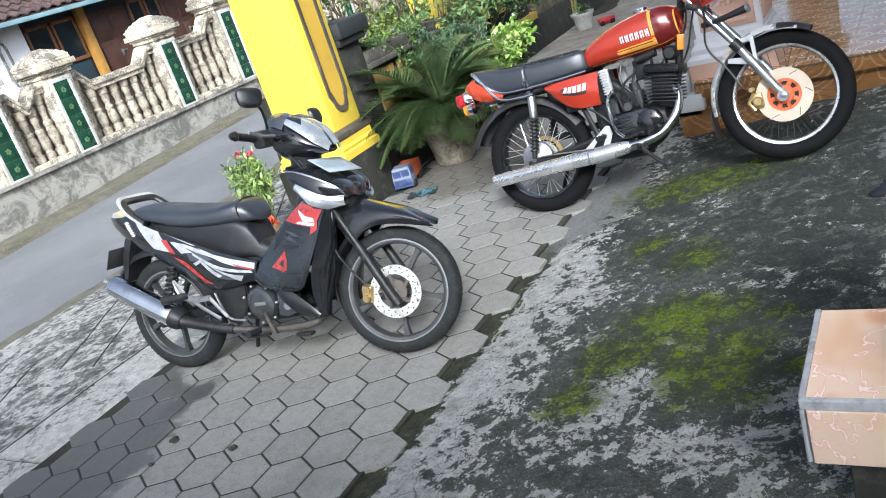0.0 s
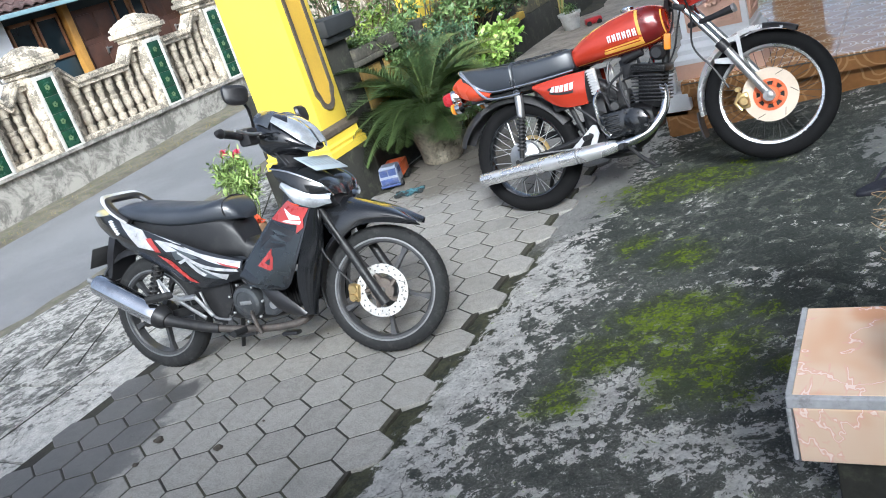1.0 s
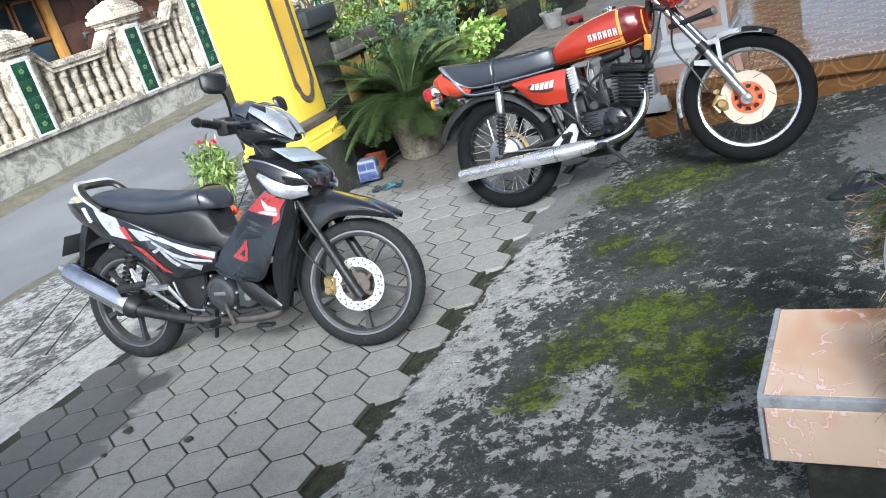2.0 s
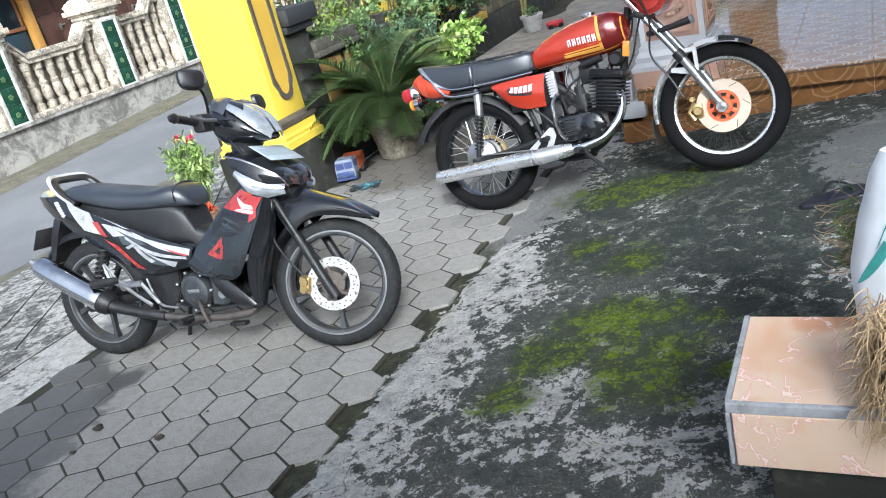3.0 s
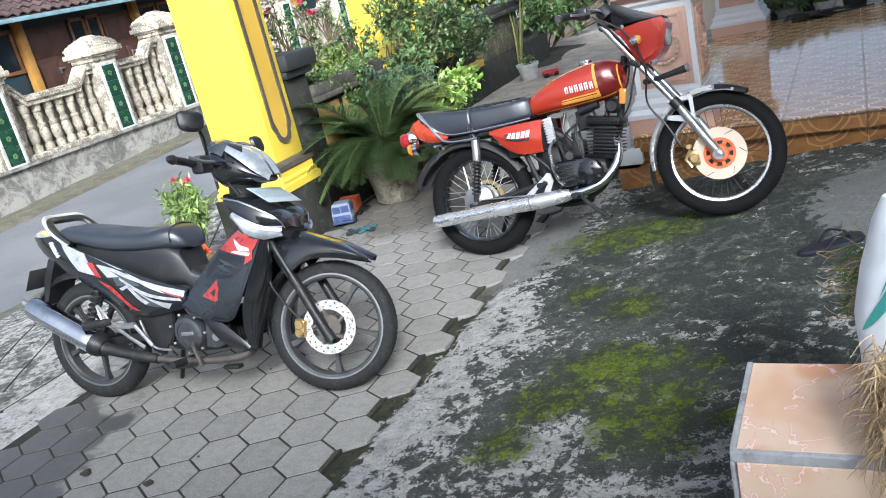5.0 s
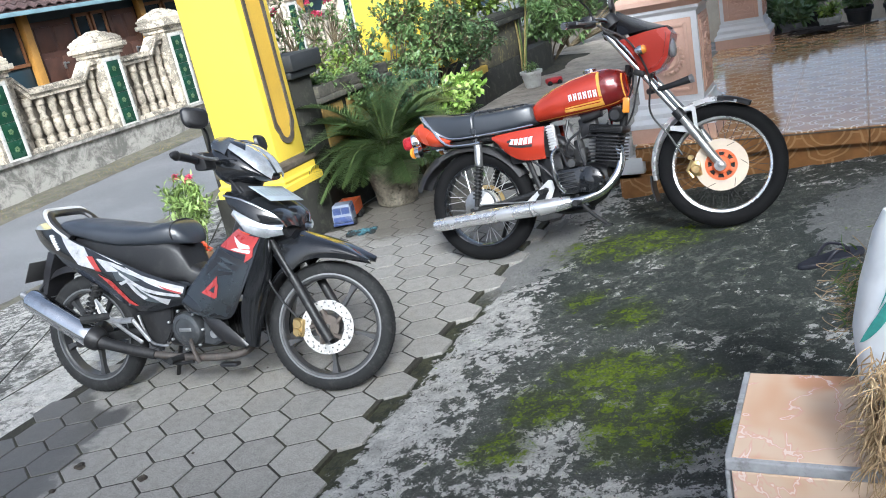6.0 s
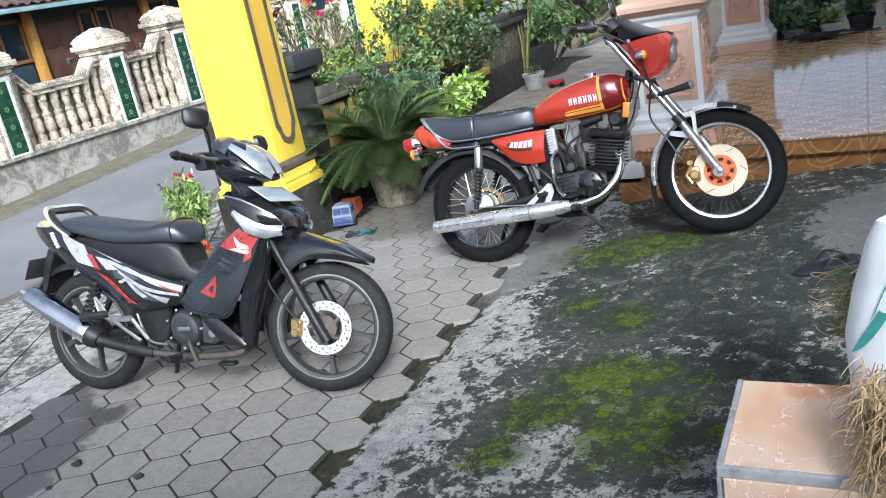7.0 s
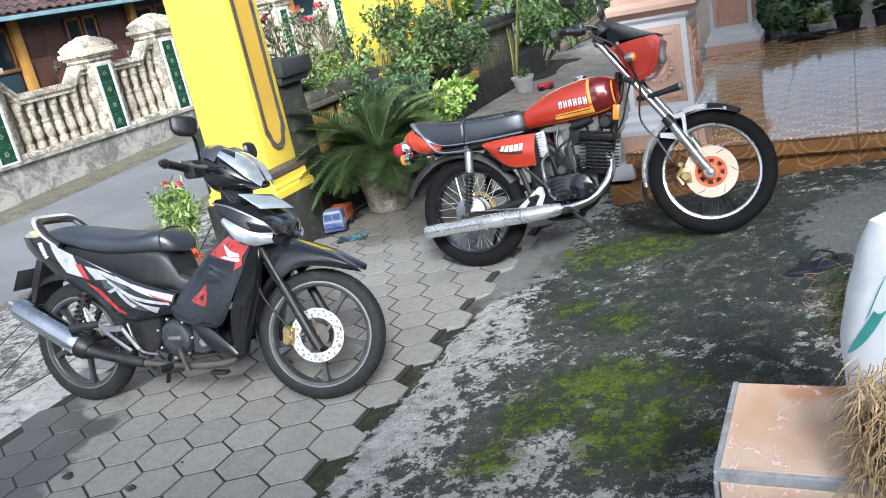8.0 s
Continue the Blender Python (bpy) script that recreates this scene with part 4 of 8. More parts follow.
# ---- unseen roof over the yard side and wall behind the viewer, added for shade ----
M_CEIL = plain("white_ceiling_board", (.70, .69, .66), .8, var=.06, scale=2, bump=.1)
# roof above the columns, out of view; edges placed to shade the porch
roof_unseen = thing("porch_roof", "unseen porch roof with clay tiles and white boarding, shaped for shade", "roof", kind="structure")
part("soffit", boxes((-1.45, 4.15, 3.10, 7, 7.5, 3.16), (.75, .5, 3.10, 7, 4.15, 3.16)), M_CEIL, roof_unseen, smooth=False)
part("roof_slab", rings(bmesh.new(), [[(-1.55, v, 3.17), (-1.55, v, 3.25), (7, v, 5.2), (7, v, 3.17)] for v in (4.05, 7.6)]), M_ROOF, roof_unseen, smooth=False)
# extra slab added beside the yard to hold sun off porch and column
part("side_slab", rings(bmesh.new(), [[(.65, v, 3.17), (.65, v, 3.25), (7, v, 4.7), (7, v, 3.17)] for v in (.4, 4.04)]), M_ROOF, roof_unseen, smooth=False)
# added walls, out of view: their height cuts the sun from the near yard
wall_unseen = thing("wall_house", "unseen cream plastered wall behind the yard, added to block sun", "wall", kind="structure")
part("wall_side", boxes((5.0, -2.6, -.3, 5.25, 9.0, 3.1), (-1.3, -2.8, -.3, 5.2, -2.6, 3.15)), plain("cream_plaster", (.62, .56, .44), .85, var=.1, scale=2, bump=.2), wall_unseen, smooth=False)

part("upper_wall", boxes((-1.3, -8, -.3, -1.1, -2.8, 3.15), (-1.3, -8.2, -.3, 5.2, -8, 3.15)), bpy.data.materials["cream_plaster"], wall_unseen, smooth=False)
# added roof, out of view: eave and ridge set where the yard's shade ends
house_roof = thing("house_roof", "unseen tile roof behind the yard, added to keep sun off it", "roof", kind="structure")
part("roof_slab", rings(bmesh.new(), [[(u, -2.1, 3.06), (u, -2.1, 3.18), (u, -5.4, 4.9), (u, -8.7, 3.18), (u, -8.7, 3.06)] for u in (-1.9, 5.8)]), M_ROOF, house_roof, smooth=False)

# ---- motorcycle materials ----
M_RUBBER = plain("tyre_rubber", (.018, .0185, .019), .75, var=.3, scale=14, bump=.4, fine=220, dirt=.6, dirt_col=(.048, .048, .047), spec=.3)
M_NEWRUBBER = plain("clean_tyre_rubber", (.0075, .0075, .008), .8, var=.3, scale=14, bump=.4, fine=220, dirt=.1, dirt_col=(.015, .015, .015), spec=.15)
M_SPOKE = plain("bright_spoke_wire", (.70, .70, .70), .3, .6, var=.1, bump=0)
M_FIN = plain("black_fin_edges", (.030, .030, .032), .42, .4, var=.3, scale=20, bump=.1, dirt=.3, dirt_col=(.14, .135, .13))
M_OLDALLOY = plain("dull_grey_alloy", (.050, .050, .051), .6, .2, var=.35, scale=25, bump=.2, dirt=.5, dirt_col=(.08, .075, .07))
M_MUFFLER = plain("brushed_chrome", (.80, .80, .80), .27, .85, var=.05, scale=6, bump=.015)
M_GUARD = plain("bright_chrome_guard", (.88, .88, .88), .26, .55, var=.08, scale=9, bump=.04, dirt=.15, dirt_col=(.6, .59, .57))
M_BLACKP = plain("black_plastic", (.016, .016, .018), .42, var=.25, scale=9, bump=.06, dirt=.12, dirt_col=(.07, .068, .065))
M_GLOSSB = plain("black_gloss_paint", (.010, .011, .013), .16, var=.2, scale=5, bump=.02, coat=.8, dirt=.12, dirt_col=(.06, .06, .058))
M_MATTB = plain("matt_black_metal", (.020, .020, .021), .5, .3, var=.3, scale=12, bump=.15, dirt=.3, dirt_col=(.075, .068, .06))
M_VINYL = plain("black_seat_vinyl", (.028, .033, .042), .38, var=.15, scale=6, bump=.12, fine=420, dirt=.15, dirt_col=(.08, .08, .08), spec=.85)
M_CHROME = plain("chrome", (.72, .73, .75), .13, 1.0, var=.08, scale=8, bump=.03, dirt=.25, dirt_col=(.40, .37, .33))
M_ALLOY = plain("grey_alloy", (.42, .42, .42), .42, .9, var=.2, scale=18, bump=.12, dirt=.35, dirt_col=(.20, .18, .16))
M_SILVER = plain("silver_paint", (.62, .62, .62), .35, .35, var=.12, scale=9, bump=.05, coat=.3, dirt=.2, dirt_col=(.4, .38, .35))
M_RIMLIP = plain("worn_rim_lip", (.20, .205, .21), .4, .5, var=.2, scale=20, bump=.1, dirt=.3, dirt_col=(.15, .14, .13))
M_CASTGREY = plain("grey_cast_wheel", (.060, .061, .064), .42, .35, var=.25, scale=15, bump=.1, dirt=.4, dirt_col=(.13, .125, .115))
M_RUSTPIPE = plain("sooty_exhaust_pipe", (.085, .075, .068), .6, .5, var=.4, scale=14, bump=.25, dirt=.6, dirt_col=(.15, .115, .09))
M_GOLD = plain("gold_anodised", (.60, .44, .20), .35, .8, var=.15, scale=20, bump=.08, dirt=.3, dirt_col=(.3, .2, .1))
M_DISC = plain("brake_disc_steel", (.60, .59, .56), .32, .55, var=.12, scale=16, bump=.1, dirt=.25, dirt_col=(.45, .40, .35))
M_CREAM = plain("cream_disc_paint", (.60, .51, .40), .4, .0, var=.08, scale=12, bump=.06)
M_ORANGE = plain("orange_hub_paint", (.68, .14, .045), .35, .0, var=.15, scale=14, bump=.06, coat=.4)
M_TANK = plain("metallic_red_orange_paint", (.52, .045, .018), .22, .3, var=.1, scale=4, bump=.015, coat=1.0)
M_DEEPRED = plain("deep_red_paint", (.17, .012, .012), .3, .2, var=.12, scale=4, bump=.015, coat=1.0)
M_TAILOR = plain("orange_tail_paint", (.50, .052, .014), .25, .1, var=.1, scale=5, bump=.02, coat=.8)
M_FAIRING = plain("orange_red_fairing_paint", (.41, .028, .016), .26, .1, var=.12, scale=5, bump=.02, coat=.5)
M_ENGBLK = plain("black_engine_paint", (.011, .011, .012), .38, .2, var=.3, scale=20, bump=.15, dirt=.15, dirt_col=(.06, .058, .055), spec=.4)
M_STRIPE_Y = plain("yellow_stripe", (.80, .42, .07), .3, var=.1, scale=9, bump=.02, coat=.5)
M_STRIPE_W = plain("white_decal", (.66, .66, .67), .35, var=.08, scale=9, bump=.02, coat=.3)
M_FLASH = plain("silver_white_decal", (.40, .40, .41), .35, .15, var=.35, scale=22, bump=.02, coat=.3)
M_STRIPE_R = plain("red_decal", (.33, .035, .030), .3, var=.2, scale=9, bump=.02, coat=.5)
M_SLATE = plain("dark_slate_panel", (.019, .023, .026), .3, var=.2, scale=9, bump=.02, coat=.5)
M_STRIPE_G = plain("grey_decal", (.045, .055, .06), .35, var=.15, scale=9, bump=.02, coat=.4)
M_REDLENS = plain("red_lens", (.36, .010, .016), .25, var=.12, scale=30, bump=.05, coat=.6)
M_AMBER = plain("amber_lens", (.80, .28, .03), .15, var=.12, scale=30, bump=.05, coat=.6)
M_LENS = plain("clear_headlamp_lens", (.50, .53, .56), .10, .5, var=.32, scale=15, bump=.05, coat=1.0)
M_SMOKE = plain("smoked_windscreen", (.012, .012, .014), .30, var=.2, scale=6, bump=.01, spec=.25)
M_PLATE = plain("number_plate_sheet", (.44, .51, .56), .45, .1, var=.1, scale=14, bump=.05, dirt=.2, dirt_col=(.4, .42, .42))
M_PLATEBAR = plain("number_plate_marks", (.28, .33, .37), .5, var=.1)
_g = Nodes("mirror_glass")
M_MIRROR = _g.done((.8, .82, .84), .03, 1.0)


def wire(bm, a, b, r, seg=5):
    return tube(bm, [a, b], r, seg)


def torus(bm, c, R, prof, seg=56):
    """A ring about the y axis through c; prof: (radius offset, y) round the section."""
    rs = []
    for k in range(seg):
        a = 2 * math.pi * k / seg
        rs.append([(c[0] + (R + dr) * math.cos(a), c[1] + dy, c[2] + (R + dr) * math.sin(a)) for dr, dy in prof])
    return rings(bm, rs, loop=True)


def tyre_bm(c, r, w):
    """A tyre with tread blocks cut along its shoulders."""
    bm = bmesh.new()
    prof = []
    for k in range(14):
        a = -math.pi * .92 + 2 * math.pi * .92 * k / 13
        prof.append((-w * .5 + w * .5 * math.cos(a) * 1.0, w * .5 * math.sin(a)))
    prof += [(-w * .97, w * .22), (-w * .97, -w * .22)]
    torus(bm, c, r, prof[::-1])
    n = 72
    for k in range(n):
        a = 2 * math.pi * k / n
        for s in (-1, 1):
            ph = a + (math.pi / n if s > 0 else 0)
            b2 = bmesh.new()
            box(b2, -.004, -.009, -.004, .004, .009, .0012)
            m = Matrix.Translation(c) @ Matrix.Rotation(-ph, 4, "Y") @ Matrix.Translation((0, s * w * .27, r - w * .085)) @ Matrix.Rotation(-s * .55, 4, "X") @ Matrix.Rotation(.5 * s, 4, "Z")
            moved(b2, m)
            me = bpy.data.meshes.new("tmp")
            b2.to_mesh(me)
            b2.free()
            bm.from_mesh(me)
            bpy.data.meshes.remove(me)
    return bm



def mudguard(bm, cx, cz, r, a0, a1, w0, w1, drop=.03, n=26, m=8, skirt=None, thick=.003):
    """A curved mudguard round (cx, cz); skirt(f) gives extra depth of its sides."""
    outer, inner = [], []
    for i in range(n + 1):
        f = i / n
        a = math.radians(a0 + (a1 - a0) * f)
        w = w0 + (w1 - w0) * f
        dr = drop + (skirt(f) if skirt else 0)
        ro, ri = [], []
        for j in range(m + 1):
            t = -1 + 2 * j / m
            d = dr * abs(t) ** 3
            for L, off in ((ro, 0), (ri, -thick)):
                rr = r - d + off
                L.append((cx + rr * math.cos(a), w * math.copysign(abs(t) ** .7, t) * (1 if off == 0 else .96), cz + rr * math.sin(a)))
        outer.append(ro)
        inner.append(ri[::-1])
    return rings(bm, [o + i_ for o, i_ in zip(outer, inner)])


def spring(bm, a, b, r, wire_r, turns, seg=6, per=10):
    a, b = Vector(a), Vector(b)
    d = (b - a).normalized()
    x = d.orthogonal().normalized()
    y = d.cross(x)
    n = int(turns * per)
    return tube(bm, [a.lerp(b, k / n) + (x * math.cos(2 * math.pi * k / per) + y * math.sin(2 * math.pi * k / per)) * r for k in range(n + 1)], wire_r, seg)


def stance(t, skip, a, b, c, d, e, f):
    """Bring the parts of a motorcycle, all but its wheels, to the lean of its side stand: x and z mixed."""
    k = Matrix(((a, 0, b, c), (0, 1, 0, 0), (d, 0, e, f), (0, 0, 0, 1)))
    for ob in t.children_recursive:
        if ob not in skip and ob.parent not in skip:
            ob.data.transform(k)


def steer(wheel, cx, r, degrees):
    """Turn a front wheel and its parts about the raked fork."""
    k = Matrix.Translation((cx, 0, r)) @ pose(0, 0, 0, 0, -26, 0) @ pose(0, 0, 0, 0, 0, degrees) @ pose(0, 0, 0, 0, 26, 0) @ Matrix.Translation((-cx, 0, -r))
    for ob in [wheel] + list(wheel.children):
        ob.data.transform(k)


# ---- black underbone motorcycle ----
def underbone():
    t = thing("underbone_motorcycle", "black underbone motorcycle with white and red decals on the pavement", "motorcycle",
              pose(-3.168, 2.2435, 0, 0, 0, 6.28) @ pose(0, 0, 0, -13, 0, 0))

    def cast_wheel(cx, r, w, name, label):
        rim = .209
        wh = part(name, torus(bmesh.new(), (cx, 0, r), rim, [(0, -.031), (.005, -.027), (0, -.018), (-.006, 0), (0, .018), (.005, .027), (0, .031), (-.012, .029), (-.018, .022), (-.018, -.022), (-.012, -.029)], 72), M_CASTGREY, t, label)
        part("tyre", tyre_bm((cx, 0, r), r, w), M_RUBBER, wh)
        for s in (-1, 1):
            part("rim_lip", torus(bmesh.new(), (cx, s * .031, r), rim, [(.0045, -.002), (.0045, .002), (-.0025, .0025), (-.0025, -.0025)], 72), M_RIMLIP, wh, "bare alloy rim lip")
        for k in range(5):
            a = math.radians(-90 + 72 * k)
            bm = bmesh.new()
            rs = []
            for d, hw, hh in ((.035, .016, .018), (.09, .010, .011), (.15, .009, .010), (.195, .017, .014)):
                c = Vector((cx + d * math.cos(a), 0, r + d * math.sin(a)))
                tt = Vector((-math.sin(a), 0, math.cos(a)))
                rs.append([c + tt * hw + Vector((0, hh, 0)), c - tt * hw + Vector((0, hh, 0)), c - tt * hw * .8 - Vector((0, hh, 0)), c + tt * hw * .8 - Vector((0, hh, 0))])
            rings(bm, rs)
            part("spoke", bm, M_CASTGREY, wh)
        bm = bmesh.new()
        lathe(bm, [(.03, -.055), (.045, -.045), (.05, -.03), (.05, .03), (.045, .045), (.03, .055)], (cx, 0, r), "y", 20)
        part("hub", bm, M_CASTGREY, wh)
        bm = bmesh.new()
        lathe(bm, [(.012, -.085), (.014, -.082), (.014, .082), (.012, .085)], (cx, 0, r), "y", 10)
        part("axle", bm, M_ALLOY, wh)
        return wh

    fx, fr, rr = 1.222, .263, .2746
    fw = cast_wheel(fx, fr, .072, "front_wheel", "grey cast front wheel")
    rw = cast_wheel(0, rr, .080, "rear_wheel", "grey cast rear wheel")
    bm = torus(bmesh.new(), (fx, -.06, fr), .086, [(.0225, -.002), (.0225, .002), (-.016, .002), (-.016, -.002)], 56)
    disc = part("brake_disc", bm, M_DISC, fw, "drilled steel brake disc")
    bm = bmesh.new()
    for k in range(36):
        a = 2 * math.pi * k / 36
        q = .099 if k % 2 else .084
        lathe(bm, [(.0035, -.0635), (.0035, -.0622)], (fx + q * math.cos(a), 0, fr + q * math.sin(a)), "y", 6)
    part("drill_holes", bm, M_MATTB, fw)
    bm = bmesh.new()
    for k in range(5):
        a = 2 * math.pi * k / 5 + .3
        tube(bm, [(fx + .04 * math.cos(a), -.058, fr + .04 * math.sin(a)), (fx + .072 * math.cos(a + .25), -.058, fr + .072 * math.sin(a + .25))], .011, 6)
    lathe(bm, [(.05, -.064), (.05, -.052)], (fx, 0, fr), "y", 20)
    part("disc_carrier", bm, plain("rusty_steel", (.13, .11, .095), .55, .6, var=.3, scale=20), fw)
    bm = boxes((-.022, -.018, -.035, .022, .012, .035), bevel=.006)
    lathe(bm, [(.017, -.026), (.019, -.02), (.019, .0)], (0, 0, .018), "y", 14)
    lathe(bm, [(.015, -.026), (.017, -.02), (.017, .0)], (0, 0, -.018), "y", 14)
    moved(bm, Matrix.Translation((1.140, -.080, .317)) @ Matrix.Rotation(.25, 4, "Y"))
    part("brake_caliper", bm, M_GOLD, t, "gold brake caliper")
    bm = tube(bmesh.new(), curve([(1.135, -.075, .355), (1.10, -.10, .43), (1.075, -.12, .52), (1.09, -.1, .62)], 6), .005, 6)
    part("brake_hose", bm, M_BLACKP, t)
    # fork
    for s in (-1, 1):
        bm = bmesh.new()
        tube(bm, [(1.268, s * .088, .262), (1.250, s * .088, .30), (1.163, s * .088, .522)], [.021, .022, .019], 14)
        leg = part("fork_leg", bm, M_MATTB, t)
        part("fork_tube", tube(bmesh.new(), [(1.163, s * .088, .522), (1.068, s * .088, .755)], .0145, 12), M_MATTB, leg)
    # front mudguard with deep sides
    G = Sheet([(1.03, 0, .700), (1.164, 0, .694), (1.262, 0, .668), (1.378, 0, .618), (1.479, 0, .545)], [(1.144, -.088, .518), (1.189, -.086, .560), (1.254, -.076, .584), (1.349, -.058, .579), (1.481, -.018, .544)], (0, -.030, .014), 24)
    part("front_mudguard", mirrored(G.mesh(bmesh.new(), .004, m=12, side=-1)), M_GLOSSB, t)
    bm = mudguard(bmesh.new(), 1.238, .303, .292, 100, 190, .05, .055, .02, 14, 8)
    part("inner_mudguard", bm, M_BLACKP, t)
    # nose cover
    R = Sheet([(.905, 0, .872), (1.01, 0, .866), (1.10, 0, .824), (1.17, 0, .765), (1.193, 0, .70)], [(.966, -.13, .862), (1.039, -.135, .841), (1.117, -.13, .80), (1.174, -.112, .757), (1.184, -.085, .715)], (.004, -.004, .008), 20)
    nose = part("nose_cover", mirrored(R.mesh(bmesh.new(), .004, m=8, side=-1)), M_GLOSSB, t)
    bm = tube(bmesh.new(), curve([(.962, -.134, .862), (1.039, -.140, .841), (1.117, -.135, .80), (1.174, -.118, .757), (1.186, -.092, .715)], 6), .0048, 8)
    part("chrome_strip", bm.copy(), M_CHROME, nose, "chrome strip")
    for v in bm.verts:
        v.co.y *= -1
    part("chrome_strip", bm, M_CHROME, nose, "chrome strip")
    N = Sheet([(.966, -.13, .862), (1.039, -.135, .841), (1.117, -.13, .80), (1.174, -.112, .757)], [(.992, -.132, .800), (1.05, -.145, .765), (1.11, -.138, .735), (1.184, -.096, .716)], (0, -.006, 0), 16)
    for s in (-1, 1):
        bm = N.mesh(bmesh.new(), .004, m=6, side=-1)
        for v in bm.verts:
            v.co.y *= -s
        part("nose_side", bm, M_GLOSSB, nose)
    # indicators in the nose
    S = Sheet([(1.005, -.150, .797), (1.063, -.149, .764), (1.125, -.136, .732), (1.186, -.103, .720)], [(1.008, -.154, .786), (1.038, -.157, .738), (1.074, -.141, .690), (1.180, -.106, .694)], (.0, -.010, .0), 14)
    for s in (-1, 1):
        bm = S.mesh(bmesh.new(), .008, m=6, side=-1)
        if s > 0:
            for v in bm.verts:
                v.co.y = -v.co.y
        part("front_indicator", bm, M_LENS, nose, "clear front indicator lens")
    # lower nose, between the indicators and the guard
    bm = body(bmesh.new(), [(.98, 0, .75, .08, .09, 2.6), (1.06, 0, .73, .10, .085, 2.6), (1.12, 0, .71, .095, .060, 2.6), (1.175, 0, .705, .07, .040, 2.4)])
    part("nose_underside", bm, M_BLACKP, nose)
    # number plate on the nose
    m = Matrix.Translation((1.12, 0, .846)) @ Matrix.Rotation(math.radians(-4), 4, "X") @ Matrix.Rotation(math.radians(36), 4, "Y")
    plate_ = part("number_plate", moved(boxes((-.055, -.120, -.001, .055, .120, .0015), bevel=.0007), m), M_PLATE, t, "pale metal number plate")
    bm = bmesh.new()
    y = -.103
    for k, w in enumerate((.021, .014, .019, .019, .019, .019, .015, .019)):
        box(bm, -.028, y, .0015, .022, y + w, .0024)
        y += w + .008
    part("plate_marks", moved(bm, m), M_PLATEBAR, plate_)
    # handlebar cowl with headlamp
    bm = body(bmesh.new(), [(.895, 0, .990, .045, .035, 2.4), (.905, 0, .990, .080, .072, 2.5), (.935, 0, .988, .098, .092, 2.5), (.975, 0, .980, .106, .090, 2.4), (1.04, 0, .962, .102, .072, 2.3), (1.09, 0, .940, .085, .044, 2.2), (1.128, 0, .912, .045, .014, 2)], 28)
    cowl = part("handlebar_cowl", bm, M_GLOSSB, t)
    H = Sheet([(.990, -.010, 1.066), (1.054, -.010, 1.040), (1.109, -.010, .988), (1.138, -.010, .924)], [(1.004, -.092, 1.040), (1.066, -.092, .988), (1.106, -.078, .944), (1.137, -.040, .906)], (.008, -.008, .010), 14)
    bm = mirrored(H.mesh(bmesh.new(), .006, m=8, side=-1))
    lamp = part("headlamp", bm, M_LENS, cowl, "clear headlamp lens")
    for q in (((.0, .0), (.20, .0), (.34, .62), (.0, .66)),):
        for s in (-1, 1):
            bm = H.quad(bmesh.new(), q, .002, 8, 4, .0062, -1)
            for v in bm.verts:
                v.co.y *= -s
            part("lamp_brow", bm, M_GLOSSB, lamp)
    H2 = Sheet([(.915, 0, 1.092), (.955, 0, 1.088), (.992, 0, 1.070)], [(.915, -.088, 1.050), (.955, -.102, 1.040), (.995, -.108, 1.018)], (0, -.006, .008), 8)
    part("cowl_panel", mirrored(H2.mesh(bmesh.new(), .004, m=8, side=-1)), plain("grey_cowl_paint", (.09, .10, .115), .25, .2, var=.15, coat=.6), cowl, "grey upper panel")
    bm = body(bmesh.new(), [(.0, 0, .0, .055, .05, 2.3), (.05, 0, 0, .06, .055, 2.3), (.10, 0, .0, .075, .06, 2.3)], 16)
    part("steering_neck", moved(bm, pose(.965, 0, .815) @ pose(0, 0, 0, 0, -72, 0)), M_BLACKP, cowl)
    turn = Matrix.Translation((.955, .07, 0)) @ Matrix.Rotation(math.radians(26), 4, "Z") @ Matrix.Translation((-.955, -.07, 0))
    for s in (-1, 1):
        ta = (lambda b: moved(b, turn)) if s > 0 else (lambda b: b)
        bm = tube(bmesh.new(), curve([(.955, s * .07, .985), (.955, s * .14, 1.0), (.948, s * .20, 1.005), (.943, s * .34, 1.028)], 5), .011, 10)
        bar = part("handlebar", ta(bm), M_MATTB, t)
        bm = tube(bmesh.new(), [(.9455, s * .235, 1.010), (.944, s * .25, 1.013), (.943, s * .33, 1.027), (.943, s * .335, 1.028)], [.019, .0165, .0165, .020], 14)
        part("grip", ta(bm), M_BLACKP, bar, "black rubber grip")
        part("bar_end", ta(tube(bmesh.new(), [(.943, s * .335, 1.028), (.943, s * .352, 1.031), (.943, s * .362, 1.033)], [.017, .016, .008], 12)), M_MATTB, bar)
        bm = boxes((-.03, -.035, -.035, .028, .035, .035), bevel=.012)
        part("switch_box", ta(moved(bm, Matrix.Translation((.955, s * .19, 1.0)))), M_BLACKP, bar)
        bm = tube(bmesh.new(), curve([(.985, s * .15, 1.005), (1.0, s * .19, 1.005), (1.005, s * .25, 1.01), (1.0, s * .32, 1.03)], 5), [.007] * 16, 8)
        part("brake_lever", ta(bm), M_ALLOY, bar, "grey alloy lever")
        stem = [(.965, -.165, 1.02), (.985, -.18, 1.05), (1.015, -.22, 1.10), (1.02, -.25, 1.135)] if s < 0 else [(.955, .155, .99), (.952, .17, 1.01), (.950, .18, 1.025), (.955, .19, 1.04)]
        mr = part("mirror_stem", tube(bmesh.new(), curve(stem, 5), .0055, 8), M_MATTB, t)
        bm = bmesh.new()
        out = []
        for k in range(28):
            a = 2 * math.pi * k / 28
            c, d = math.cos(a), math.sin(a)
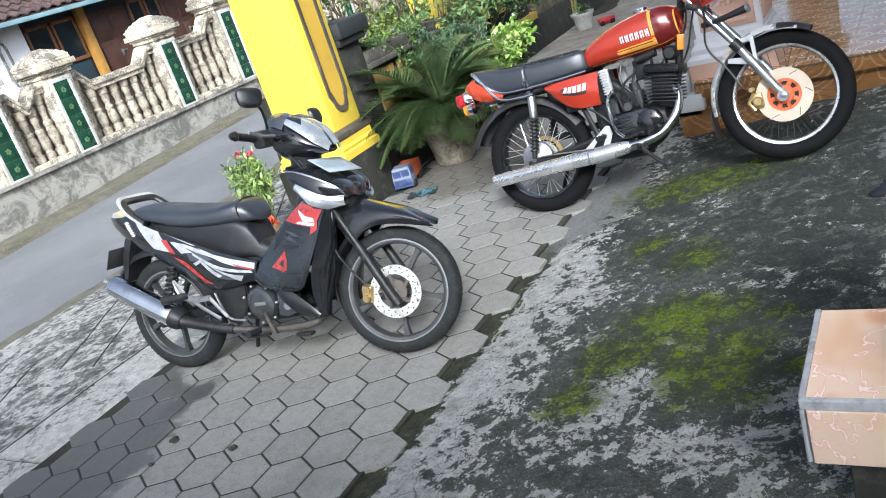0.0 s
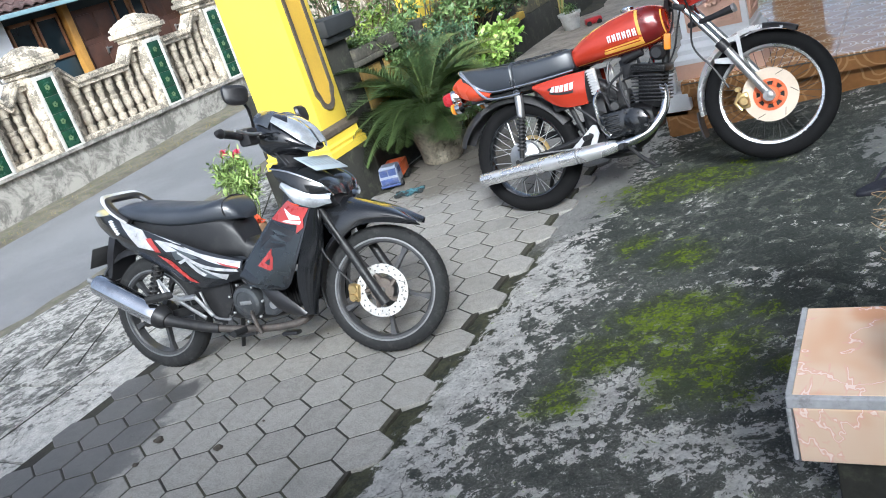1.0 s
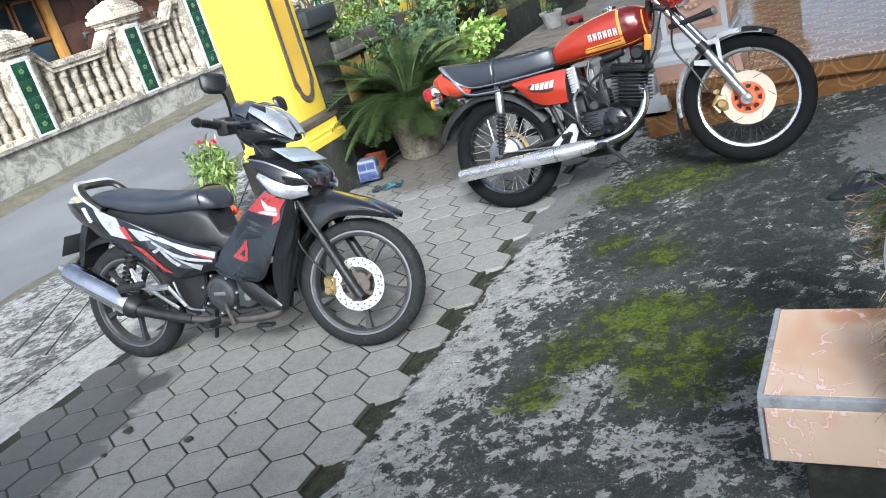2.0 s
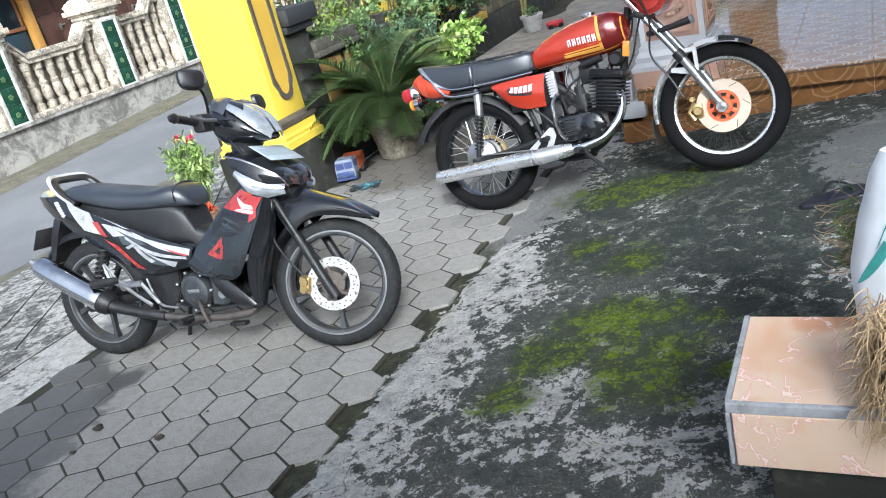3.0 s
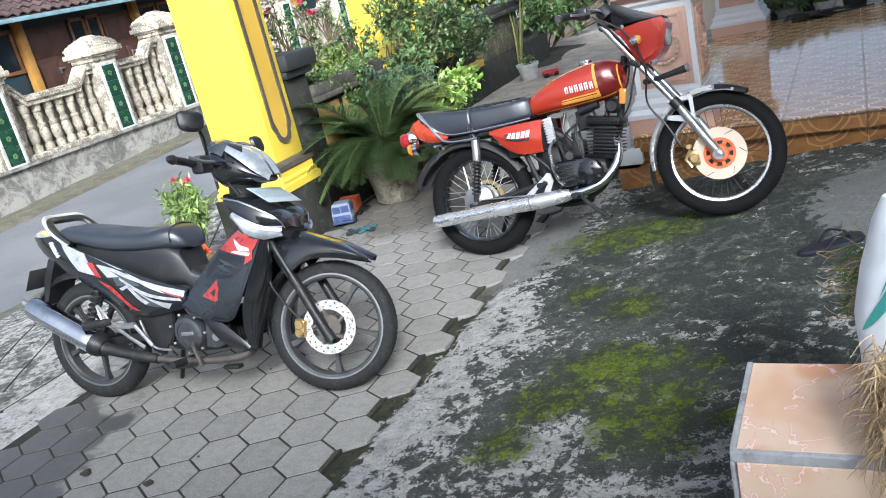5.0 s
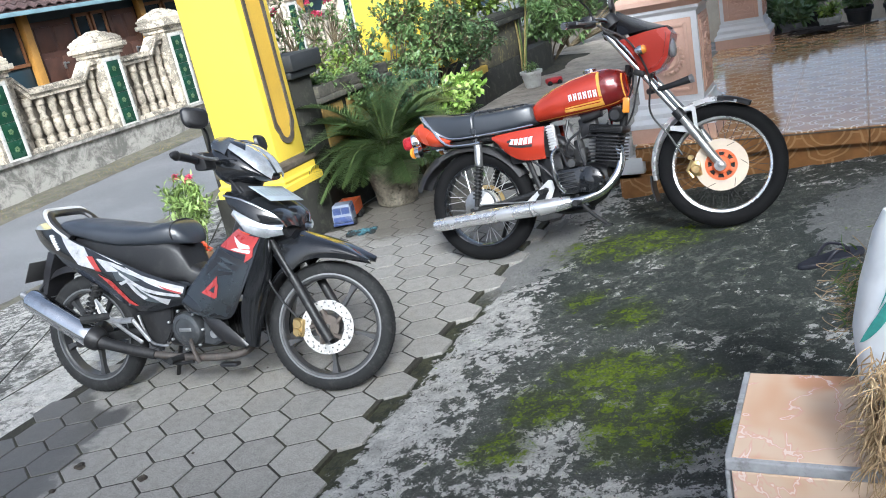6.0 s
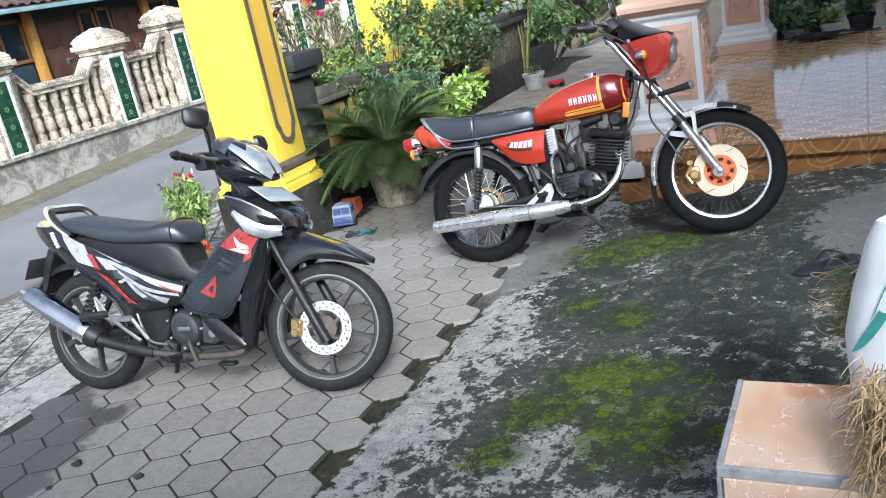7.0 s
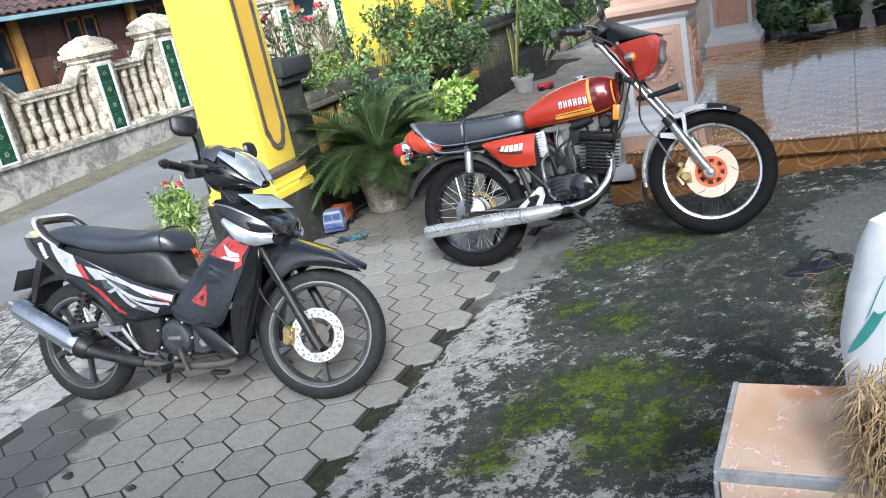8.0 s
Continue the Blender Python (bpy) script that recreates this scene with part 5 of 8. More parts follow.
            out.append((.060 * math.copysign(abs(c) ** .62, c) * (1 + .12 * d), .045 * math.copysign(abs(d) ** .62, d)))
        rings(bm, [[(-.004, x, z) for x, z in out], [(0, x * 1.04, z * 1.04) for x, z in out], [(.014, x * .98, z * .98) for x, z in out], [(.024, x * .7, z * .7) for x, z in out]])
        mm = Matrix.Translation((1.022, -.283, 1.158)) @ Matrix.Rotation(math.radians(-30), 4, "Z") @ Matrix.Rotation(math.radians(-8), 4, "X") @ Matrix.Diagonal((1, .82, .84, 1))
        if s > 0:
            mm = Matrix.Translation((.962, .20, 1.060)) @ Matrix.Rotation(math.radians(14), 4, "Z") @ Matrix.Rotation(math.radians(-10), 4, "Y") @ Matrix.Diagonal((.9, .82, .80, 1))
        part("mirror_shell", moved(bm, mm), M_BLACKP, mr)
        bm = bmesh.new()
        rings(bm, [[(-.0055, x * .9, z * .9) for x, z in out], [(-.004, x * .9, z * .9) for x, z in out]])
        part("mirror_glass", moved(bm, mm), M_MIRROR, mr)
    # legshield panels
    L = Sheet([(.990, -.105, .728), (.883, -.135, .656), (.752, -.150, .538), (.672, -.160, .464), (.690, -.165, .422)], [(1.122, -.175, .690), (1.064, -.195, .587), (.995, -.205, .481), (.925, -.20, .395), (.831, -.185, .388)], (0, -.018, 0), 24)
    for s in (-1, 1):
        bm = L.mesh(bmesh.new(), .005, m=10, side=1)
        if s > 0:
            for v in bm.verts:
                v.co.y = -v.co.y
        ls = part("legshield", bm, M_GLOSSB, t, "black legshield with red and grey decals")
        for name, mt, qs in (("grey_decal", M_SLATE, [((.255, .02), (.265, .95), (.99, .94), (.99, .06))]),
                             ("black_decal", M_BLACKP, [((.265, .06), (.25, .86), (.275, .82), (.331, .11)), ((.453, .09), (.313, .12), (.347, .33), (.56, .16)), ((.292, .28), (.255, .84), (.294, .79), (.348, .43)), ((.374, .29), (.308, .80), (.359, .76), (.426, .31)), ((.453, .31), (.387, .69), (.42, .67), (.526, .28))]),
                             ("pale_streak", M_STRIPE_G, [((.331, .16), (.308, .38), (.309, .72), (.335, .43)), ((.385, .23), (.354, .40), (.375, .68), (.391, .45))]),
                             ("red_decal", M_STRIPE_R, [((.25, .06), (.036, .03), (.008, .97), (.182, .87)), ((.182, .80), (.109, .90), (.188, .97), (.264, .84)), ((.490, .42), (.561, .50), (.683, .37), (.714, .30)), ((.714, .30), (.655, .37), (.650, .56), (.694, .59)), ((.545, .46), (.560, .53), (.676, .61), (.690, .55))]),
                             ("orange_decal", M_TAILOR, [((.036, .05), (.017, .06), (.004, .66), (.022, .60))]),
                             ("white_wing", M_STRIPE_W, [((.095, .18), (.10, .33), (.130, .74), (.168, .57)), ((.115, .51), (.105, .78), (.131, .84), (.165, .57)), ((.213, .38), (.180, .48), (.142, .87), (.172, .87))])):
            for q in qs:
                bm = L.quad(bmesh.new(), q, .001, 8, 4, {"grey_decal": .0052, "white_wing": .0075, "red_decal": .0066, "orange_decal": .0072, "pale_streak": .0064}.get(name, .0058), 1)
                if s > 0:
                    for v in bm.verts:
                        v.co.y = -v.co.y
                part(name, bm, mt, ls)
        F = Sheet([(1.122, -.175, .690), (1.064, -.195, .587), (1.0, -.205, .475), (.962, -.195, .39), (.938, -.17, .268)], [(1.118, -.11, .665), (1.092, -.11, .551), (1.040, -.11, .44), (.984, -.11, .327), (.956, -.11, .250)], (.014, -.010, 0), 22)
        bm = F.mesh(bmesh.new(), .005, m=8, side=-1)
        if s > 0:
            for v in bm.verts:
                v.co.y = -v.co.y
        part("legshield_wing", bm, M_GLOSSB, t)
        # lower engine cover
        C = Sheet([(.758, -.165, .420), (.843, -.18, .382), (.899, -.182, .336), (.950, -.172, .273)], [(.744, -.15, .405), (.788, -.16, .330), (.844, -.16, .283), (.925, -.15, .257)], (0, -.015, 0), 14)
        bm = C.mesh(bmesh.new(), .005, m=6, side=-1)
        if s > 0:
            for v in bm.verts:
                v.co.y = -v.co.y
        part("lower_cover", bm, M_BLACKP, t)
    # centre tunnel
    bm = body(bmesh.new(), [(.10, 0, .72, .085, .04, 5), (.22, 0, .672, .105, .07, 6), (.40, 0, .640, .112, .085, 6), (.54, 0, .622, .108, .088, 6), (.605, 0, .612, .098, .085, 6), (.645, 0, .596, .088, .080, 5), (.672, 0, .535, .072, .058, 4), (.76, 0, .505, .065, .050, 4), (.84, 0, .545, .06, .075, 3), (.91, 0, .65, .065, .085, 3), (.97, 0, .75, .075, .07, 3)], 36)
    part("centre_cover", bm, plain("matt_grey_black_plastic", (.014, .0145, .016), .48, var=.2, scale=7, bump=.2, fine=300, dirt=.2, dirt_col=(.07, .068, .065)), t)
    bm = boxes((.66, -.05, .560, .74, .05, .580), bevel=.008)
    part("bag_hook", moved(bm, Matrix.Translation((.02, 0, -.005))), M_BLACKP, t)
    # side covers with decals
    P = Sheet([(.045, -.105, .792), (.090, -.114, .764), (.199, -.132, .712), (.352, -.145, .650), (.517, -.15, .578), (.705, -.152, .517)], [(-.125, -.065, .800), (-.073, -.085, .727), (.067, -.118, .635), (.275, -.138, .513), (.438, -.146, .425), (.68, -.15, .447)], (0, -.014, 0), 28)
    for s in (-1, 1):
        def flip(bm):
            if s > 0:
                for v in bm.verts:
                    v.co.y = -v.co.y
            return bm
        sc = part("side_cover", flip(P.mesh(bmesh.new(), .005, m=10, side=-1)), M_GLOSSB, t, "black side cover with white and red flashes")
        for name, mt, qs in (("grey_flash", M_STRIPE_G, [((.50, .23), (.60, .16), (.70, .22), (.57, .50)), ((.65, .37), (.77, .43), (.88, .78), (.77, .68))]),
                             ("silver_flash", M_SILVER, [((.58, .07), (.99, .15), (.99, .40), (.66, .14))]),
                             ("white_flash", M_FLASH, [((.06, .07), (.26, .03), (.44, .50), (.33, .66)), ((.24, .02), (.31, .02), (.52, .07), (.57, .04)), ((.39, .20), (.43, .15), (.56, .24), (.50, .40)), ((.39, .18), (.50, .10), (.99, .10), (.99, .22)), ((.59, .52), (.63, .30), (.645, .32), (.61, .54)), ((.62, .38), (.64, .34), (.78, .60), (.76, .66)), ((.65, .33), (.92, .66), (.90, .86), (.80, .54)), ((.56, .25), (.97, .46), (.98, .58), (.57, .31))]),
                             ("red_flash", M_STRIPE_R, [((.46, .60), (.55, .58), (.73, .86), (.68, .88)), ((.33, .26), (.36, .18), (.47, .48), (.44, .54)), ((.82, .20), (.98, .36), (.98, .44), (.87, .30))])):
            for q in qs:
                part(name, flip(P.quad(bmesh.new(), q, .001, 8, 3, {"grey_flash": .0054, "silver_flash": .006, "white_flash": .0066, "red_flash": .0073}[name], -1)), mt, sc)
        bm = bmesh.new()
        for k in range(6):
            P.quad(bm, ((.045 + k * .022, .30 + k * .05), (.062 + k * .022, .27 + k * .05), (.068 + k * .022, .42 + k * .05), (.05 + k * .022, .44 + k * .05)), .001, 2, 2, .006, -1)
        part("model_marks", flip(bm), M_STRIPE_W, sc, "pale marks")
    # seat
    bm = bmesh.new()
    secs = []
    for x, zt, zb, hw in ((.015, .802, .786, .06), (.03, .816, .776, .095), (.08, .826, .764, .118), (.16, .814, .742, .132), (.26, .797, .712, .138), (.36, .782, .690, .136), (.47, .770, .682, .130), (.54, .770, .680, .124), (.59, .778, .680, .114), (.63, .778, .678, .104), (.655, .764, .677, .092), (.676, .738, .676, .076), (.692, .706, .677, .048)):
        secs.append((x, 0, (zt + zb) / 2, hw, (zt - zb) / 2, 3.2))
    body(bm, secs, 32)
    seat = part("seat", bm, M_VINYL, t, "black vinyl seat")
    bm = bmesh.new()
    x0 = .632
    tube(bm, [(x0 + .012 * abs(math.cos(a)) - .006, .106 * math.cos(a), .728 + .053 * math.sin(a)) for a in [2 * math.pi * k / 40 for k in range(40)]], .0035, 6, loop=True)
    part("seat_seam", bm, M_BLACKP, seat)
    # tail
    bm = body(bmesh.new(), [(-.115, 0, .765, .045, .030, 2.6), (-.08, 0, .752, .075, .045, 2.6), (0, 0, .745, .10, .045, 2.8), (.10, 0, .73, .115, .04, 3)], 24)
    tail = part("tail_cover", bm, M_GLOSSB, t)
    bm = body(bmesh.new(), [(-.148, 0, .805, .035, .016, 2.6), (-.125, 0, .775, .066, .048, 2.6), (-.085, 0, .742, .082, .045, 2.6)], 20)
    part("tail_lamp", bm, M_LENS, tail, "clear tail lamp lens")
    g = curve([(.12, -.126, .748), (.055, -.128, .800), (.012, -.118, .850), (-.006, -.095, .872), (-.030, -.05, .876), (-.038, 0, .876), (-.030, .05, .876), (-.006, .095, .872), (.012, .118, .850), (.055, .128, .800), (.12, .126, .748)], 6)
    part("grab_rail", tube(bmesh.new(), g, .0085, 10, flat=1.5), M_SILVER, t, "silver grab rail")
    g2 = curve([(.13, -.118, .752), (.068, -.118, .800), (.028, -.108, .840), (.008, -.088, .857), (-.014, -.045, .860), (-.02, 0, .860), (-.014, .045, .860), (.008, .088, .857), (.028, .108, .840), (.068, .118, .800), (.13, .118, .752)], 6)
    part("rail_liner", tube(bmesh.new(), g2, .013, 8, flat=1.4), M_BLACKP, t)
    # rear mudguard and flap
    bm = mudguard(bmesh.new(), .02, .285, .345, 60, 150, .06, .075, .03, 20, 8)
    part("rear_mudguard", bm, M_BLACKP, t)
    bm = bmesh.new()
    rings(bm, [[(x, -w, z), (x - d, -w * .9, z - d * .3), (x - d, w * .9, z - d * .3), (x, w, z)] for x, z, w, d in ((-.045, .71, .055, .06), (-.085, .62, .072, .06), (-.12, .55, .074, .045), (-.155, .49, .072, .025))])
    part("rear_flap", bm, M_BLACKP, t, "black rear mud flap")
    m = Matrix.Translation((-.175, .0, .612)) @ Matrix.Rotation(math.radians(-58), 4, "Y")
    part("rear_number_plate", moved(boxes((-.052, -.125, -.001, .052, .125, .001), bevel=.0007), m), plain("dark_plate", (.045, .045, .045), .5, var=.2), t, "dark rear number plate")
    # suspension and swingarm
    for s in (-1, 1):
        bm = tube(bmesh.new(), [(.235, s * .118, .60), (.16, s * .122, .46)], .016, 10)
        tube(bm, [(.165, s * .122, .47), (.06, s * .125, .31)], .0125, 10)
        sh = part("shock_absorber", bm, M_MATTB, t)
        part("spring", spring(bmesh.new(), (.232, s * .118, .585), (.118, s * .124, .390), .024, .0055, 9), M_MATTB, sh)
        part("swingarm", tube(bmesh.new(), [(.0, s * .10, .284), (.2, s * .10, .31), (.42, s * .085, .33)], [.022, .020, .022], 10, flat=.7), M_MATTB, t)
        bm = tube(bmesh.new(), curve([(.222, s * .165, .484), (.226, s * .165, .435), (.245, s * .165, .402), (.31, s * .163, .388), (.385, s * .155, .388)], 5), [.007] * 10 + [.010] * 6 + [.015] * 5, 8, flat=.6)
        tube(bm, curve([(.222, s * .165, .484), (.245, s * .165, .450), (.275, s * .165, .405), (.31, s * .163, .388)], 5), .008, 8, flat=.6)
        tube(bm, [(.29, s * .163, .388), (.345, s * .16, .340), (.41, s * .155, .290)], [.011, .009, .010], 8, flat=.6)
        tube(bm, [(.385, s * .155, .388), (.41, s * .15, .345), (.442, s * .145, .295)], .010, 8, flat=.6)
        part("footrest_hanger", bm, M_ALLOY, t, "silver footrest hanger")
        part("rear_footrest", tube(bmesh.new(), [(.275, s * .165, .412), (.24, s * .20, .412), (.190, s * .240, .412)], [.014, .018, .018], 8), M_RUBBER, t)
        part("footrest", tube(bmesh.new(), [(.60, s * .10, .225), (.60, s * .16, .225), (.60, s * .235, .228)], [.012, .014, .015], 8), M_RUBBER, t)
    # exhaust
    bm = tube(bmesh.new(), [(-.108, -.20, .510), (-.100, -.20, .506), (-.092, -.20, .501), (.02, -.20, .435), (.16, -.20, .354), (.205, -.20, .327), (.225, -.20, .315)], [.030, .046, .050, .053, .053, .052, .040], 24)
    mf = part("muffler", bm, M_CHROME, t, "chrome muffler with a dark end")
    part("muffler_tip", tube(bmesh.new(), [(-.145, -.20, .530), (-.10, -.20, .505)], .015, 14), M_ALLOY, mf)
    part("muffler_ring", tube(bmesh.new(), [(.196, -.20, .332), (.222, -.20, .317), (.240, -.20, .307)], [.0548, .050, .036], 24), M_MATTB, mf)
    part("heat_shield", tube(bmesh.new(), [(.235, -.20, .310), (.26, -.198, .300), (.40, -.185, .262), (.48, -.172, .242)], [.031, .025, .023, .020], 16), M_MATTB, mf)
    part("exhaust_pipe", tube(bmesh.new(), curve([(.46, -.172, .246), (.60, -.145, .222), (.78, -.12, .216), (.88, -.09, .235), (.905, -.05, .29), (.88, -.03, .35)], 6), .0165, 12), M_RUSTPIPE, t, "sooty brown exhaust pipe")
    # engine
    bm = body(bmesh.new(), [(.40, 0, .31, .07, .06, 4), (.43, 0, .305, .10, .085, 4), (.55, 0, .30, .115, .092, 4), (.68, 0, .30, .105, .085, 4), (.74, 0, .305, .08, .065, 4)], 28)
    en = part("engine", bm, M_MATTB, t, "dark grimy engine")
    bm = bmesh.new()
    lathe(bm, [(.074, -.11), (.074, -.135), (.066, -.146), (.05, -.150), (.048, -.146), (.03, -.147), (.002, -.148)], (.565, 0, .305), "y", 32)
    part("clutch_cover", bm, plain("grey_engine_paint", (.075, .08, .085), .38, .6, var=.25, scale=18, bump=.1, dirt=.4, dirt_col=(.16, .15, .14)), en)
    cyl = part("cylinder", boxes((.73, -.045, .28, .88, .045, .37), bevel=.01), M_MATTB, en)
    for k in range(9):
        part("fin", boxes((.735 + k * .014, -.062, .265, .742 + k * .014, .062, .385), bevel=.002), M_MATTB, cyl)
    for k in range(7):
        a = k * .9
        bm = bmesh.new()
        lathe(bm, [(.006, -.14), (.006, -.150), (.003, -.152)], (.565 + .085 * math.cos(a), 0, .305 + .082 * math.sin(a)), "y", 8)
        part("engine_bolt", bm, M_ALLOY, en)
    part("cover_badge", boxes((.535, -.1515, .298, .595, -.148, .314), bevel=.002), M_ALLOY, en)
    part("starter_motor", tube(bmesh.new(), [(.60, -.07, .40), (.72, -.07, .40)], .026, 14), M_MATTB, en)
    part("gear_cover", plate(bmesh.new(), [(.655, .36), (.72, .37), (.755, .33), (.745, .26), (.68, .235), (.63, .245)], -.135, -.10, .008), bpy.data.materials["grey_engine_paint"], en)
    part("oil_cap", tube(bmesh.new(), [(.70, -.13, .285), (.70, -.15, .285)], .017, 14), M_ALLOY, en)
    part("rear_hub_plate", plate(bmesh.new(), [(.39, .39), (.46, .42), (.50, .40), (.485, .31), (.44, .25), (.40, .29)], -.125, -.105, .005), M_MATTB, en)
    for ob in [en] + list(en.children_recursive):
        ob.data.transform(Matrix.Translation((.075, 0, .030)))
    part("frame_tube", tube(bmesh.new(), curve([(.46, -.085, .42), (.52, -.09, .44), (.62, -.1, .45), (.70, -.1, .44)], 5), .016, 8), M_MATTB, t)
    part("frame_plate", plate(bmesh.new(), [(.33, .40), (.47, .43), (.50, .30), (.46, .24), (.40, .26)], -.10, -.092, .003), M_MATTB, t)
    part("kick_starter", tube(bmesh.new(), curve([(.645, -.13, .295), (.668, -.165, .288), (.682, -.175, .255), (.695, -.175, .205)], 5), .0095, 8), M_RUSTPIPE, t, "worn kick lever")
    part("brake_pedal", tube(bmesh.new(), curve([(.47, -.13, .25), (.52, -.17, .215), (.60, -.18, .205), (.68, -.19, .215)], 5), .007, 8), M_MATTB, t)
    part("brake_arm", tube(bmesh.new(), curve([(.39, -.12, .40), (.41, -.125, .33), (.44, -.125, .28), (.52, -.125, .265)], 5), .006, 8), M_ALLOY, t)
    part("stand", tube(bmesh.new(), [(.40, .08, .22), (.30, .14, .08), (.24, .18, -.015)], .010, 8), M_MATTB, t)
    part("stand_foot", boxes((.73, -.10, .165, .81, -.06, .182), bevel=.006), M_BLACKP, t)
    for y in (-.05, -.075, .06):
        part("cable", tube(bmesh.new(), curve([(.95, y, .95), (1.02, y - .02, .86), (1.08, y - .01, .74), (1.07, y, .60)], 5), .0045, 6), M_BLACKP, t)
    steer(fw, fx, fr, 13.2)
    stance(t, (fw, rw), 1.0078, -.0967, .0036, -.0079, 1.0172, -.0352)
    return t


underbone()

# ---- red two-stroke motorcycle ----
def roadster():
    t = thing("classic_motorcycle", "classic red motorcycle with chrome guards standing by the porch", "motorcycle",
              pose(-1.829, 3.770, -.0017, 0, -5.54, 1.86) @ pose(0, 0, 0, -12.5, 0, 0))

    def spoked(cx, r, w, name, label, hub_r):
        rim = .221
        wh = part(name, torus(bmesh.new(), (cx, 0, r), rim, [(0, -.033), (.004, -.030), (.002, -.020), (-.004, -.012), (-.006, 0), (-.004, .012), (.002, .020), (.004, .030), (0, .033), (-.009, .030), (-.013, .012), (-.013, -.012), (-.009, -.030)], 80), M_MUFFLER if cx else M_GLOSSB, t, label)
        part("tyre", tyre_bm((cx, 0, r), r, w), M_NEWRUBBER, wh, "clean black tyre")
        for k in range(36):
            a = 2 * math.pi * k / 36
            sd = -1 if k % 2 else 1
            o = (.42 if (k // 2) % 2 else -.42)
            p0 = (cx + hub_r * math.cos(a + o), sd * .034, r + hub_r * math.sin(a + o))
            p1 = (cx + (rim - .010) * math.cos(a), sd * .006, r + (rim - .010) * math.sin(a))
            part("spoke", wire(bmesh.new(), p0, p1, .0013 if cx else .0017, 5), M_OLDALLOY if cx else M_SPOKE, wh)
        bm = bmesh.new()
        lathe(bm, [(.02, -.06), (hub_r + .006, -.042), (hub_r + .006, -.030), (hub_r - .012, -.026), (hub_r - .012, .026), (hub_r + .006, .030), (hub_r + .006, .042), (.02, .06)], (cx, 0, r), "y", 28)
        part("hub", bm, M_OLDALLOY if cx else M_ALLOY, wh)
        bm = bmesh.new()
        lathe(bm, [(.010, -.115), (.016, -.112), (.016, -.10), (.010, -.098), (.010, .098), (.016, .10), (.016, .112)], (cx, 0, r), "y", 12)
        part("axle", bm, M_ALLOY, wh)
        return wh

    fx, r, rf = 1.2375, .300, .2905
    fw = spoked(fx, rf, .082, "front_wheel", "spoked front wheel with a chrome rim", .040)
    rw = spoked(0, r, .086, "rear_wheel", "spoked rear wheel with a dark rim", .070)
    # painted front disc
    bm = torus(bmesh.new(), (fx, -.058, rf), .092, [(.028, -.003), (.028, .003), (-.028, .003), (-.028, -.003)], 64)
    part("brake_disc", bm, M_CREAM, fw, "cream painted brake disc")
    bm = torus(bmesh.new(), (fx, -.060, rf), .066, [(.006, -.005), (.006, .005), (-.006, .005), (-.006, -.005)], 48)
    part("disc_carrier", bm, M_ORANGE, fw, "orange painted disc carrier")
    for k in range(8):
        a = 2 * math.pi * k / 8 + .2
        part("carrier_arm", tube(bmesh.new(), [(fx + .03 * math.cos(a), -.060, rf + .03 * math.sin(a)), (fx + .066 * math.cos(a), -.060, rf + .066 * math.sin(a))], [.010, .011], 8, flat=.5), M_ORANGE, fw)
    # black disc stands in for the shade between the carrier arms
    bm = bmesh.new()
    lathe(bm, [(.058, -.050), (.058, -.046)], (fx, 0, rf), "y", 32)
    part("carrier_shade", bm, M_MATTB, fw, "dark disc drawn as the shade inside the carrier")
    bm = bmesh.new()
    lathe(bm, [(.036, -.072), (.042, -.066), (.042, -.045)], (fx, 0, rf), "y", 24)
    part("carrier_hub", bm, M_ORANGE, fw, "orange painted hub")
    for k in range(6):
        a = 2 * math.pi * k / 6 + .1
        part("disc_slot", tube(bmesh.new(), [(fx + .088 * math.cos(a), -.0608, rf + .088 * math.sin(a)), (fx + .116 * math.cos(a - .24), -.0608, rf + .116 * math.sin(a - .24))], .0016, 5), M_MATTB, fw)
    bm = bmesh.new()
    lathe(bm, [(.016, -.115), (.020, -.11), (.021, -.10), (.021, -.075)], (1.150, 0, .325), "y", 18)
    box(bm, 1.122, -.09, .292, 1.168, -.05, .362, .008)
    lathe(bm, [(.009, -.122), (.011, -.118), (.011, -.08)], (1.136, 0, .382), "y", 12)
    tube(bm, [(1.138, -.085, .366), (1.108, -.085, .326), (1.128, -.085, .288)], .008, 8)
    part("brake_caliper", bm, M_GOLD, t, "gold brake caliper")
    # rear drum
    bm = bmesh.new()
    lathe(bm, [(.020, -.085), (.030, -.078), (.085, -.058), (.088, -.050), (.088, -.036), (.07, -.03)], (0, 0, r), "y", 32)
    part("rear_drum", bm, M_ALLOY, rw, "grey alloy brake drum")
    bm = torus(bmesh.new(), (0, .055, r), .095, [(.008, -.003), (.008, .003), (-.012, .003), (-.012, -.003)], 40)
    part("sprocket", bm, M_GOLD, rw)
    # fork
    for s in (-1, 1):
        leg = part("fork_leg", tube(bmesh.new(), [(1.266, s * .088, .308), (1.252, s * .088, .335), (1.222, s * .088, .39), (1.129, s * .088, .575), (1.120, s * .088, .592)], [.016, .021, .0195, .0195, .021], 16), M_ALLOY, t, "polished fork leg")
        part("fork_tube", tube(bmesh.new(), [(1.124, s * .088, .585), (.862, s * .088, 1.028)], .0155, 14), M_CHROME, leg)
        part("dust_seal", tube(bmesh.new(), [(1.134, s * .088, .566), (1.110, s * .088, .606)], .026, 14), M_BLACKP, leg)
        part("axle_clamp", tube(bmesh.new(), [(1.254, s * .112, .324), (1.254, s * .07, .324)], .024, 14), M_ALLOY, leg)
    bm = bmesh.new()
    box(bm, -.025, -.12, -.014, .03, .12, .014, .008)
